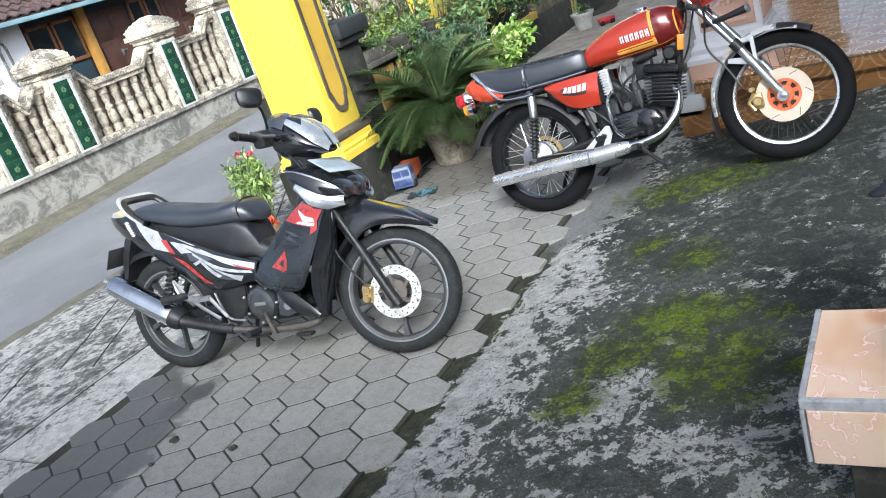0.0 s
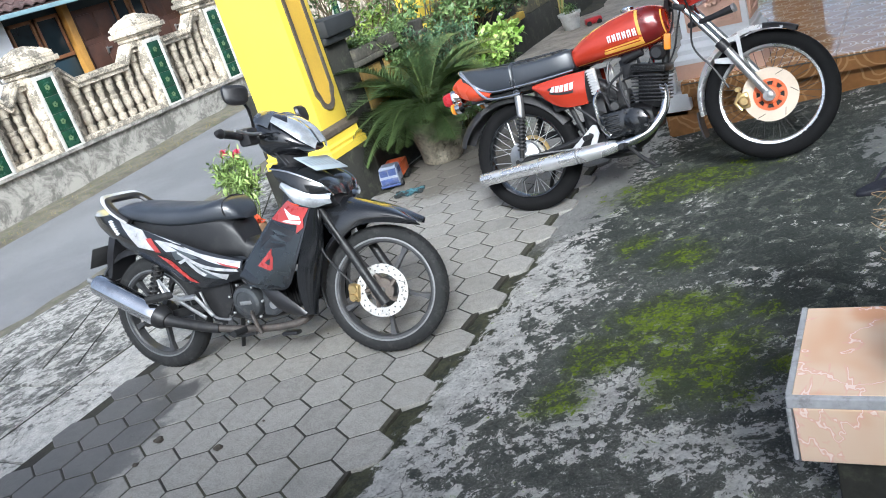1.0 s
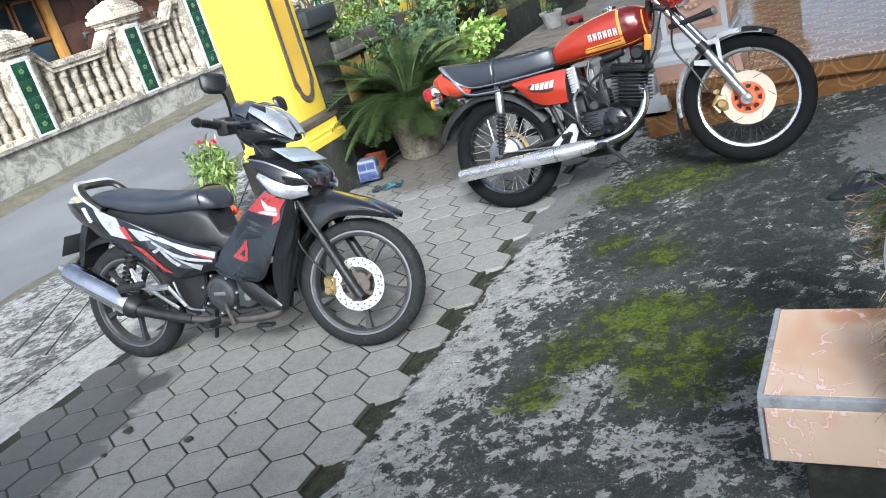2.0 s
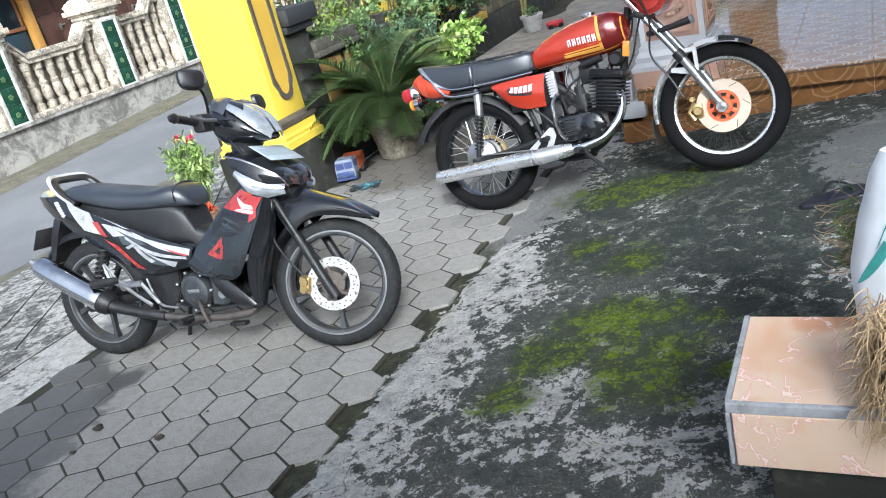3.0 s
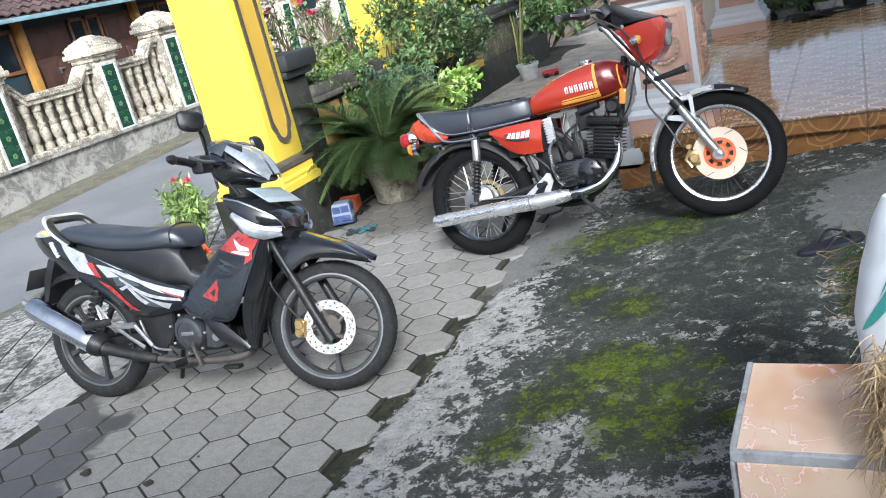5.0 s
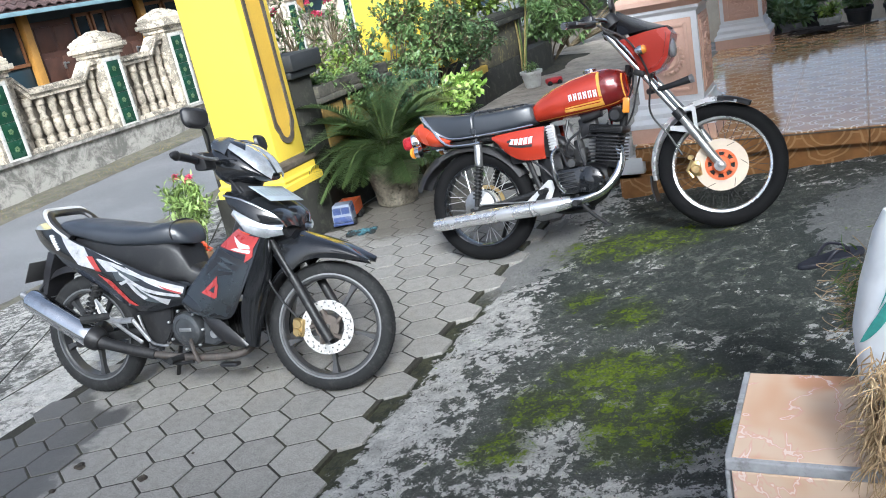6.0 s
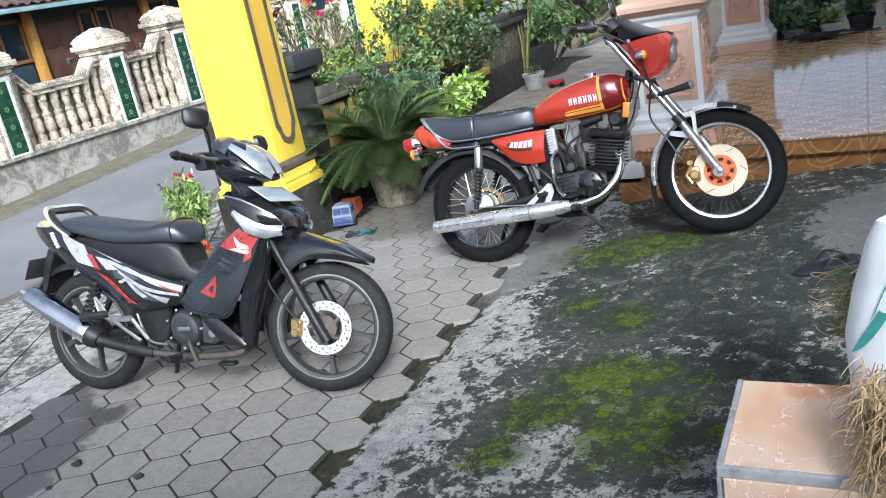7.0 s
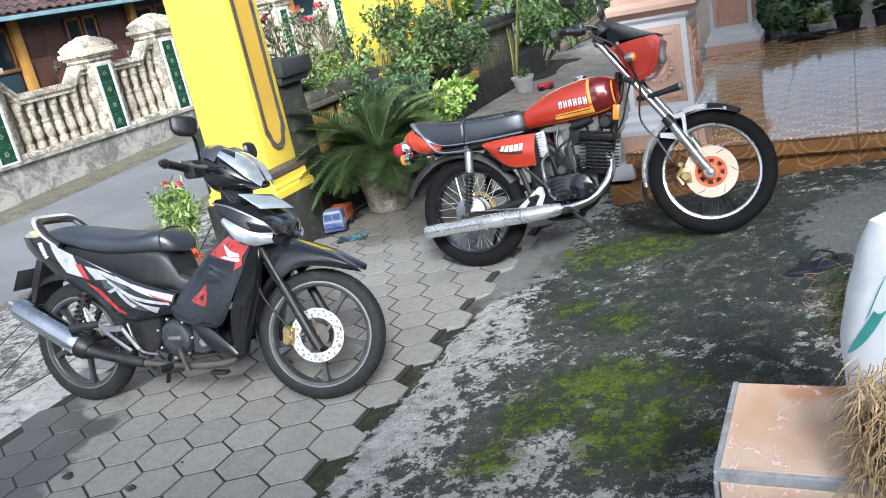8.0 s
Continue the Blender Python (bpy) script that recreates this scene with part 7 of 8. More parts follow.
        mm = Matrix.Translation((.825, s * .29, 1.205)) @ Matrix.Rotation(math.radians(s * 10), 4, "Z")
        part("mirror_shell", moved(bm, mm), M_BLACKP, mr)
        bm = bmesh.new()
        rings(bm, [[(-.0055, x * .9, z * .88) for x, z in out], [(-.004, x * .9, z * .88) for x, z in out]])
        part("mirror_glass", moved(bm, mm), M_MIRROR, mr)
    for s in (-1, 1):
        bm = bmesh.new()
        lathe(bm, [(.03, 0), (.04, .004), (.04, .045), (.034, .055), (.001, .056)], (0, 0, 0), seg=20)
        part("instrument_dial", moved(bm, Matrix.Translation((.905, s * .05, 1.045)) @ Matrix.Rotation(math.radians(-28), 4, "Y")), M_BLACKP, t)
    part("horn_bracket", tube(bmesh.new(), [(1.0, -.05, .715), (1.06, -.095, .713), (1.13, -.105, .72), (1.205, -.115, .728)], [.014, .013, .013, .018], 12), M_BLACKP, t)
    part("horn_face", tube(bmesh.new(), [(1.204, -.115, .728), (1.216, -.117, .730)], .019, 14), M_ALLOY, t)
    bm = boxes((-.016, -.012, -.036, .016, .006, .036), bevel=.005)
    part("side_reflector", moved(bm, Matrix.Translation((.892, -.075, .675)) @ Matrix.Rotation(math.radians(14), 4, "Y")), M_AMBER, t, "amber reflector")
    bm = bmesh.new()
    lathe(bm, [(.024, -.085), (.034, -.07), (.036, -.04), (.03, -.01)], (.83, 0, .642), "y", 18)
    part("horn", bm, M_BLACKP, t)
    for pts in ([(.86, -.18, 1.05), (.98, -.16, .95), (1.03, -.12, .78), (1.0, -.10, .62), (1.06, -.095, .50), (1.10, -.09, .40)],
                [(.86, -.15, 1.05), (.95, -.10, .90), (.93, -.07, .74), (.80, -.05, .62), (.63, -.03, .56)],
                [(.86, .15, 1.05), (.96, .08, .88), (.92, .04, .72), (.86, .04, .60), (.70, .02, .44)]):
        part("cable", tube(bmesh.new(), curve(pts, 6), .0045, 6), M_BLACKP, t)
    part("chain_guard", tube(bmesh.new(), [(-.04, .11, .40), (.2, .11, .39), (.46, .10, .41)], .018, 8, flat=.4), M_MATTB, t)
    steer(fw, fx, rf, 6.4)
    stance(t, (fw, rw), 1.0204, -.0298, -.0265, -.0081, 1.0201, -.0280)
    return t


roadster()

# ---- plants ----
def leafmat(name, a, b, rough=.45, tip=None):
    g = Nodes(name)
    c = g.mix(g.island(), a, b)
    c = g.shade(c, g.ramp(g.noise(3, 3, .6), .3, .7, .75, 1.25))
    g.p.inputs["Subsurface Weight"].default_value = 0.0
    return g.done(c, rough)


M_LEAF_DARK = leafmat("dark_green_leaf", (.055, .110, .040), (.155, .245, .100))
M_LEAF_MID = leafmat("green_leaf", (.075, .145, .045), (.205, .30, .110))
M_LEAF_LIGHT = leafmat("light_green_leaf", (.12, .21, .03), (.30, .40, .08))
M_LEAF_PALE = leafmat("variegated_leaf", (.16, .30, .04), (.42, .54, .16))
M_LEAF_PALE2 = leafmat("pale_green_leaf", (.13, .22, .05), (.32, .42, .14))
M_LEAF_BLUE = leafmat("blue_green_leaf", (.045, .105, .055), (.120, .205, .110))
M_CYCAD = leafmat("cycad_leaf", (.040, .080, .024), (.115, .165, .060), .4)
M_CYCAD_DRY = leafmat("dry_cycad_leaf", (.16, .14, .04), (.28, .24, .08), .5)
M_PETAL = leafmat("pink_petal", (.50, .03, .09), (.72, .10, .20), .6)
M_PETAL_W = leafmat("white_petal", (.80, .80, .72), (.85, .85, .80), .6)
M_STEM = plain("woody_stem", (.14, .11, .065), .85, var=.35, scale=14, bump=.4)
M_STEMG = plain("green_stem", (.10, .14, .04), .7, var=.3, scale=14, bump=.2)
M_DRYGRASS = leafmat("dry_grass_blade", (.20, .16, .05), (.36, .30, .12), .8)
M_GRASSB = leafmat("grass_blade", (.05, .11, .015), (.16, .22, .04), .6)


class Leaves:
    """Collects many small folded leaves into one mesh."""

    def __init__(self):
        self.v, self.f = [], []

    def leaf(self, p, d, up, length, width, fold=.25, droop=.2):
        d = d.normalized()
        s = d.cross(up)
        s = s.normalized() if s.length > 1e-4 else d.orthogonal().normalized()
        n = s.cross(d)
        b = len(self.v)
        a0 = p
        m = p + d * length * .5 - n * droop * length * .12
        t = p + d * length - n * droop * length * .45
        self.v += [a0, m + s * width * .5 + n * fold * width * .5, m, m - s * width * .5 + n * fold * width * .5, t]
        self.f += [(b, b + 2, b + 1), (b, b + 3, b + 2), (b + 1, b + 2, b + 4), (b + 2, b + 3, b + 4)]

    def blade(self, p, d, length, width, bend, n=4):
        """A narrow bending blade."""
        d = d.normalized()
        s = d.cross(Vector((0, 0, 1)))
        s = s.normalized() if s.length > 1e-3 else Vector((1, 0, 0))
        b = len(self.v)
        q = p.copy()
        for i in range(n + 1):
            w = width * (1 - (i / n) ** 2 * .9) * .5
            self.v += [q + s * w, q - s * w]
            q = q + d * (length / n)
            d = (d + Vector((0, 0, -bend / n))).normalized()
        for i in range(n):
            self.f.append((b + 2 * i, b + 2 * i + 1, b + 2 * i + 3, b + 2 * i + 2))

    def part(self, name, material, parent, label=""):
        me = bpy.data.meshes.new(name)
        me.from_pydata([tuple(v) for v in self.v], [], self.f)
        me.materials.append(material)
        ob = new(name, me)
        ob.parent = parent
        return tagged(ob, label)


def rnd(a, b):
    return random.uniform(a, b)


def rdir(up=0.0):
    v = Vector((random.gauss(0, 1), random.gauss(0, 1), random.gauss(0, 1) + up))
    return v.normalized() if v.length > 1e-3 else Vector((0, 0, 1))


def shrub(seed, base, blobs, label, material, leaf=(.05, .028), tips=60, per=14, stem=M_STEM, flowers=0, petal=None, name="shrub", group="", twig=.0035, spread=.07, stems_r=.010):
    """A branching shrub: limbs from the base to tips scattered through uneven blobs (centre, radii), leaves round each tip."""
    random.seed(seed)
    base = Vector(base)
    t = thing(name, label, name.replace("_", " "), Matrix.Translation(base), group)
    L, tips_at = Leaves(), []
    tot = sum(b[3] * b[4] * b[5] for b in blobs) ** 1
    for b in blobs:
        k = max(3, int(tips * (b[3] * b[4] * b[5]) / tot))
        for _ in range(k):
            q = rdir() * (rnd(.25, 1) ** .5) * rnd(.8, 1.12)
            tips_at.append(Vector((b[0] + q.x * b[3], b[1] + q.y * b[4], b[2] + q.z * b[5])) - base)
    bm = bmesh.new()
    hubs = []
    for b in blobs:
        c = Vector(b[:3]) - base
        for _ in range(3):
            h = c + Vector((rnd(-.4, .4) * b[3], rnd(-.4, .4) * b[4], -rnd(.2, .6) * b[5]))
            mid = h * .5 + Vector((rnd(-.05, .05), rnd(-.05, .05), .02))
            tube(bm, curve([Vector((rnd(-.02, .02), rnd(-.02, .02), 0)), mid, h], 4), [stems_r * (1 - .06 * i) for i in range(9)], 6)
            hubs.append(h)
    for p in tips_at:
        h = min(hubs, key=lambda q: (q - p).length)
        tube(bm, [h, h.lerp(p, .55) + Vector((rnd(-.02, .02), rnd(-.02, .02), rnd(0, .02))), p], [twig * 1.6, twig * 1.2, twig * .7], 4)
    part("branchwork", bm, stem, t)
    for p in tips_at:
        axis = (p - min(hubs, key=lambda q: (q - p).length)).normalized()
        for i in range(per):
            q = p - axis * rnd(0, spread) + rdir() * spread * .35
            d = (rdir(.25) + axis * .5).normalized()
            s = rnd(.7, 1.25)
            L.leaf(q, d, Vector((0, 0, 1)) + rdir() * .35, leaf[0] * s, leaf[1] * s, rnd(.1, .4), rnd(.1, .6))
    L.part("crown", material, t)
    if flowers:
        pts = sorted(tips_at, key=lambda q: -q.z - rnd(0, .25))[:flowers]
        for p in pts:
            F = Leaves()
            for i in range(26):
                F.leaf(p + rdir() * .008, rdir(.6), Vector((0, 0, 1)) + rdir() * .5, rnd(.022, .036), rnd(.018, .026), .5, .3)
            F.part("flower", petal, t, "open blossom")
    return t


# roses and shrubs in the planter
shrub(21, (-3.86, 5.1, .80), [(-3.88, 4.98, 1.22, .24, .32, .30), (-3.95, 5.45, 1.28, .25, .36, .28), (-3.80, 5.0, 1.55, .20, .26, .20), (-3.95, 5.9, 1.25, .30, .36, .34)], "sparse rose bush with green leaves and pink blooms in the planter", M_LEAF_MID, (.042, .028), 90, 9, flowers=15, petal=M_PETAL, name="rose_bush", stems_r=.007)
shrub(22, (-3.85, 5.5, .80), [(-3.9, 5.6, 1.05, .20, .22, .18), (-3.7, 5.62, .98, .16, .20, .14)], "light green leafy shrub growing in the planter", M_LEAF_LIGHT, (.045, .030), 44, 9)
shrub(23, (-3.85, 6.6, .34), [(-3.62, 6.5, .90, .26, .38, .30), (-3.62, 7.0, 1.00, .30, .42, .32), (-3.75, 6.85, 1.24, .32, .42, .22), (-3.42, 6.35, .78, .20, .36, .26), (-3.9, 6.2, 1.05, .24, .34, .24)], "dense green shrub spilling over the planter edge", M_LEAF_MID, (.052, .034), 290, 12, spread=.10)
shrub(24, (-3.8, 7.45, .34), [(-3.55, 7.4, .88, .28, .38, .28), (-3.55, 7.9, .80, .26, .36, .24), (-3.75, 7.6, 1.12, .26, .40, .20)], "green shrub behind the planter ledge", M_LEAF_DARK, (.052, .034), 240, 13, spread=.10)
shrub(25, (-3.25, 5.75, 0), [(-3.22, 5.5, .58, .18, .30, .24), (-3.25, 5.95, .62, .18, .30, .26), (-3.3, 5.4, .80, .12, .24, .12)], "feathery blue-green shrub rooted beside the planter", M_LEAF_BLUE, (.045, .016), 260, 18)
shrub(26, (-3.22, 6.45, 0), [(-3.15, 6.20, .52, .20, .28, .19), (-3.2, 6.65, .52, .18, .26, .20)], "variegated pale green and white leafed shrub", M_LEAF_PALE, (.070, .042), 90, 12, M_STEMG, flowers=4, petal=M_PETAL_W)
shrub(27, (-3.35, 6.15, 0), [(-3.22, 6.1, .34, .18, .34, .26), (-3.35, 6.7, .34, .18, .36, .26), (-3.3, 5.6, .3, .15, .3, .2)], "low mid-green foliage at the planter foot", M_LEAF_MID, (.05, .028), 220, 14)
shrub(28, (-4.08, 3.95, -.02), [(-4.10, 3.95, .30, .19, .13, .15), (-4.12, 3.97, .45, .20, .14, .16), (-3.98, 3.93, .38, .12, .10, .14)], "bright green flowering bush at the pillar foot", M_LEAF_PALE2, (.060, .017), 125, 9, M_STEMG, flowers=3, petal=M_PETAL, name="flower_bush", stems_r=.005)
shrub(29, (-3.7, 5.0, .8), [(-3.62, 4.9, .93, .14, .16, .06), (-3.66, 5.3, .93, .14, .24, .06)], "low fresh green ground cover in the planter", M_LEAF_LIGHT, (.024, .015), 150, 16, M_STEMG, stems_r=.003, twig=.002)
shrub(30, (-4.05, 11.6, 0), [(-3.95, 11.4, .62, .50, .40, .32), (-4.2, 11.8, .95, .45, .45, .28), (-3.6, 11.7, .7, .4, .4, .27)], "spreading bush with large divided leaves", M_LEAF_MID, (.12, .045), 170, 13, stems_r=.014)
shrub(31, (-4.4, 9.6, .34), [(-4.4, 9.2, 1.1, .35, .5, .32), (-4.4, 10.2, 1.2, .35, .5, .37), (-4.5, 9.8, 1.55, .3, .5, .27)], "tall bright green shrub behind the block wall", M_LEAF_LIGHT, (.08, .05), 200, 13)
shrub(32, (-4.3, 13.2, 0), [(-4.4, 13, 1.0, .8, .6, .9), (-3.2, 13.6, 1.1, .8, .6, .9), (-2.0, 14, 1.0, .9, .6, .9)], "overgrown hedge closing the far path", M_LEAF_MID, (.12, .06), 420, 15, stems_r=.02)

shrub(33, (-3.6, 5.1, .82), [(-3.45, 4.95, .97, .12, .20, .07), (-3.42, 5.4, .95, .11, .26, .08), (-3.36, 5.3, .74, .07, .26, .14)], "small leafed green plant trailing over the planter coping", M_LEAF_MID, (.036, .022), 120, 10, M_STEMG, stems_r=.003, twig=.002)

# verge grass
random.seed(60)
G = Leaves()
for _ in range(2600):
    v = rnd(2.5, 14)
    u = -8.40 - abs(random.gauss(0, .18))
    G.blade(Vector((u, v, road_z(v) + .005)), Vector((rnd(-.5, .5), rnd(-.5, .5), 1)), rnd(.02, .07), .004, rnd(.2, 1.2), 2)
_me = bpy.data.meshes.new("verge_grass")
_me.from_pydata([tuple(v) for v in G.v], [], G.f)
_me.materials.append(M_DRYGRASS)
tagged(new("verge_grass", _me), "short dry grass along the road verge", "grass", kind="stuff")


# cycad in an old cement pot
def cycad():
    random.seed(44)
    t = thing("potted_cycad", "cycad palm with arching fronds in a rough mossy pot", "potted plant", pose(-3.08, 4.98, 0))
    bm = bmesh.new()
    prof = [(.13, 0), (.15, .02), (.165, .12), (.185, .22), (.20, .30), (.205, .33), (.185, .335), (.17, .29)]
    lathe(bm, prof, seg=40)
    for v in bm.verts:
        n_ = noise.noise(v.co * 9) * .014 + noise.noise(v.co * 30) * .006
        v.co += Vector((v.co.x, v.co.y, 0)).normalized() * n_
    pot = part("pot", bm, plain("rough_mossy_pot", (.25, .225, .175), .95, var=.6, scale=14, bump=1.0, fine=40, dirt=.9, dirt_col=(.055, .055, .032)), t, "rough mossy cement pot")
    bm = bmesh.new()
    lathe(bm, [(.17, .27), (.15, .29), (.08, .30), (.075, .38), (.06, .44), (.02, .46)], seg=24)
    for v in bm.verts:
        v.co += Vector((v.co.x, v.co.y, 0)) * noise.noise(v.co * 40) * .25
    part("trunk", bm, plain("shaggy_trunk", (.09, .06, .035), .95, var=.5, scale=30, bump=1.0, fine=60), t)
    for k in range(78):
        a = k * 2.39996 + rnd(-.2, .2)
        el = math.radians(rnd(15, 66) if k > 12 else rnd(-12, 12))
        ln = rnd(.55, .86) if k > 12 else rnd(.36, .52)
        d = Vector((math.cos(a) * math.cos(el), math.sin(a) * math.cos(el), math.sin(el)))
        p = Vector((0, 0, .43)) + Vector((math.cos(a), math.sin(a), 0)) * .04
        pts, n = [p.copy()], 14
        for i in range(n):
            p = p + d * (ln / n)
            d = (d + Vector((0, 0, -.10))).normalized()
            pts.append(p.copy())
        bm = bmesh.new()
        tube(bm, pts, [.005 * (1 - i / (n + 3)) for i in range(n + 1)], 4)
        fr = part("frond", bm, M_STEMG, t)
        L = Leaves()
        m = 58
        for i in range(m):
            f = .14 + .86 * i / m
            x = f * n
            j = min(int(x), n - 1)
            q = pts[j].lerp(pts[j + 1], x - j)
            ax = (pts[j + 1] - pts[j]).normalized()
            side = ax.cross(Vector((0, 0, 1))).normalized()
            up = side.cross(ax)
            w = .17 * math.sin(math.pi * min(f * .92 + .06, 1)) ** .6
            for s in (-1, 1):
                L.blade(q, side * s + ax * .55 + up * .30 + rdir() * .06, w * rnd(.85, 1.1), .0085, .25, 2)
        L.part("foliage", M_CYCAD_DRY if k % 13 == 4 else M_CYCAD, fr)
    return t


cycad()


# pots and plants at the back of the porch
def flower_pot(seed, u, v, z, r, h, pm, label, lm, leaf, size, tips=26, name="potted_plant"):
    random.seed(seed)
    t = shrub(seed, (u, v, z), [(u, v, z + h + size * .55, size, size, size * .6)], label, lm, leaf, tips, 10, M_STEMG, name=name, group="pots behind the porch", stems_r=.005)
    bm = bmesh.new()
    lathe(bm, [(r * .68, 0), (r * .72, .01), (r * .95, h * .82), (r * 1.06, h * .84), (r * 1.08, h), (r * .95, h), (r * .9, h * .9)], seg=24)
    part("pot", bm, pm, t)
    bm = bmesh.new()
    lathe(bm, [(r * .92, h * .88), (r * .5, h * .92), (.002, h * .93)], seg=20)
    part("soil", bm, M_SOIL, t)
    return t


M_POT_W = plain("white_pot", (.55, .57, .56), .6, var=.2, scale=10, bump=.2, dirt=.5, dirt_col=(.3, .3, .27))
M_POT_B = plain("black_pot", (.03, .032, .036), .6, var=.3, scale=10, bump=.2)
M_POT_G = plain("grey_pot", (.20, .21, .23), .7, var=.3, scale=10, bump=.3)
_ledge = lone("back_ledge", boxes((-1.6, 8.46, -.3, 5, 9.7, .20), bevel=.02), M_PLINTH, "grey cement ledge behind the porch", "ledge", kind="structure")
flower_pot(51, -.62, 8.75, .20, .11, .20, M_POT_G, "green plant in a grey pot", M_LEAF_DARK, (.10, .05), .22)
flower_pot(52, -.30, 8.82, .20, .10, .20, M_POT_W, "bright green plant in a white pot", M_LEAF_LIGHT, (.05, .03), .13)
flower_pot(53, -.05, 9.05, .20, .12, .22, M_POT_B, "dark plant in a black pot", M_LEAF_DARK, (.08, .04), .16)
flower_pot(54, .28, 9.0, .20, .12, .22, M_POT_B, "leafy plant in a black pot", M_LEAF_MID, (.08, .04), .16)
flower_pot(55, -.85, 9.2, .20, .12, .22, M_POT_B, "tall dark plant in a black pot", M_LEAF_DARK, (.13, .05), .30, 36)
flower_pot(56, .62, 9.1, .20, .12, .22, M_POT_G, "green plant in a grey pot", M_LEAF_MID, (.08, .04), .18)
flower_pot(57, -.45, 9.35, .20, .12, .22, M_POT_B, "dark plant in a black pot", M_LEAF_DARK, (.10, .05), .25, 30)
flower_pot(58, -3.62, 9.5, 0, .13, .20, M_POT_W, "thin cane plant in a white pot", M_LEAF_MID, (.07, .02), .10, 8)
_dw = lone("wall_back", boxes((-2.5, 11.0, -.3, 6, 11.2, .95)), plain("dark_back_wall", (.36, .335, .29), .9, var=.4, scale=2, bump=.4), "weathered grey-brown wall behind the pots", "wall", kind="structure")

# young palm canes by the path
random.seed(71)
_t = thing("young_palm", "slender young palm with drooping leaflets by the path", "palm", pose(-3.85, 9.95, 0))
for _k in range(4):
    _a = rnd(0, 6.28)
    _h = rnd(.8, 1.3)
    _pts = curve([(rnd(-.05, .05), rnd(-.05, .05), 0), (.05 * math.cos(_a), .05 * math.sin(_a), _h * .5), (.16 * math.cos(_a), .16 * math.sin(_a), _h)], 6)
    part("cane", tube(bmesh.new(), _pts, .012, 6), M_DRYGRASS if _k % 2 else M_STEMG, _t)
    L = Leaves()
    for _j in range(7):
        _b = rnd(0, 6.28)
        _d = Vector((math.cos(_b), math.sin(_b), rnd(.2, 1)))
        _p = _pts[-1].copy()
        for _i in range(12):
            _d = (_d.normalized() + Vector((0, 0, -.12)))
            _p = _p + _d.normalized() * .04
            _s = _d.cross(Vector((0, 0, 1))).normalized()
            for s in (-1, 1):
                L.blade(_p, _s * s + _d * .5, .14, .012, .6, 2)
    L.part("foliage", M_LEAF_MID, _t)

# ---- small things ----
# toy truck by the pot
toy = thing("toy_truck", "blue and white toy truck with an orange bed", "toy", pose(-3.27, 4.56, 0, 0, 0, -72))
M_TOYB = plain("blue_toy_plastic", (.05, .075, .19), .35, var=.25, scale=20, bump=.1, dirt=.35, dirt_col=(.2, .2, .22))
M_TOYW = plain("white_toy_plastic", (.20, .23, .30), .4, var=.15, scale=20, bump=.1, dirt=.3, dirt_col=(.35, .34, .33))
M_TOYO = plain("orange_toy_plastic", (.60, .13, .04), .4, var=.2, scale=20, bump=.1)
bm = boxes((.0, -.07, .035, .12, .07, .085), bevel=.008)
cab = part("cab", bm, M_TOYW, toy, "pale cab")
rings(_bm := bmesh.new(), [prof_ring(.0, -.068, .12, .068, .085), prof_ring(.0, -.062, .10, .062, .150), prof_ring(.005, -.058, .095, .058, .156)])
part("cab_top", _bm, M_TOYW, cab)
for _y in (-.058, .003):
    part("windscreen", boxes((.106, _y, .092, .117, _y + .055, .14)), M_TOYB, cab, "dark blue windscreen")
part("grille", boxes((.118, -.062, .040, .124, .062, .078), bevel=.002), M_TOYB, cab)
part("bumper", boxes((.112, -.072, .018, .13, .072, .036), bevel=.004), M_TOYB, cab)
for _y in (-.0685, .063):
    part("side_window", boxes((.02, _y, .095, .09, _y + .0055, .138)), M_TOYB, cab)
part("bed", boxes((-.20, -.07, .045, -.01, .07, .06), (-.20, -.07, .06, -.01, -.06, .13), (-.20, .06, .06, -.01, .07, .13), (-.20, -.07, .06, -.19, .07, .13), (-.02, -.07, .06, -.01, .07, .15), bevel=.003), M_TOYO, toy, "orange tipping bed")
for _x in (.075, -.10, -.16):
    for _y in (-.068, .068):
        _b = bmesh.new()
        lathe(_b, [(.018, -.014), (.025, -.010), (.025, .010), (.018, .014)], (_x, _y, .025), "y", 16)
        part("wheel", _b, M_RUBBER, toy)

# dropped cloth on the paving
random.seed(81)
bm = bmesh.new()
N = 22
g = [[bm.verts.new(((i / N - .5) * .20, (j / N - .5) * .10 * (1 + .4 * math.sin(i * .7)), .012 + .022 * abs(noise.noise((i * .28, j * .33, 7))) + .012 * abs(noise.noise((i * .8, j * .8, 2))))) for j in range(N + 1)] for i in range(N + 1)]
for i in range(N):
    for j in range(N):
        if noise.noise((i * .22, j * .22, 3)) > -.18:
            bm.faces.new((g[i][j], g[i + 1][j], g[i + 1][j + 1], g[i][j + 1]))
bmesh.ops.delete(bm, geom=[v for v in bm.verts if not v.link_faces], context="VERTS")
bmesh.ops.solidify(bm, geom=bm.faces[:], thickness=.008)
_gm = Nodes("dark_teal_cloth")
lone("rag", bm, _gm.done(_gm.mix(_gm.ramp(_gm.noise(18, 4, .6), .45, .6), (.018, .022, .022), (.05, .14, .17)), .9), "crumpled dark teal rag on the paving", "rag", pose(-3.01, 4.31, -.004, 0, 0, 20))

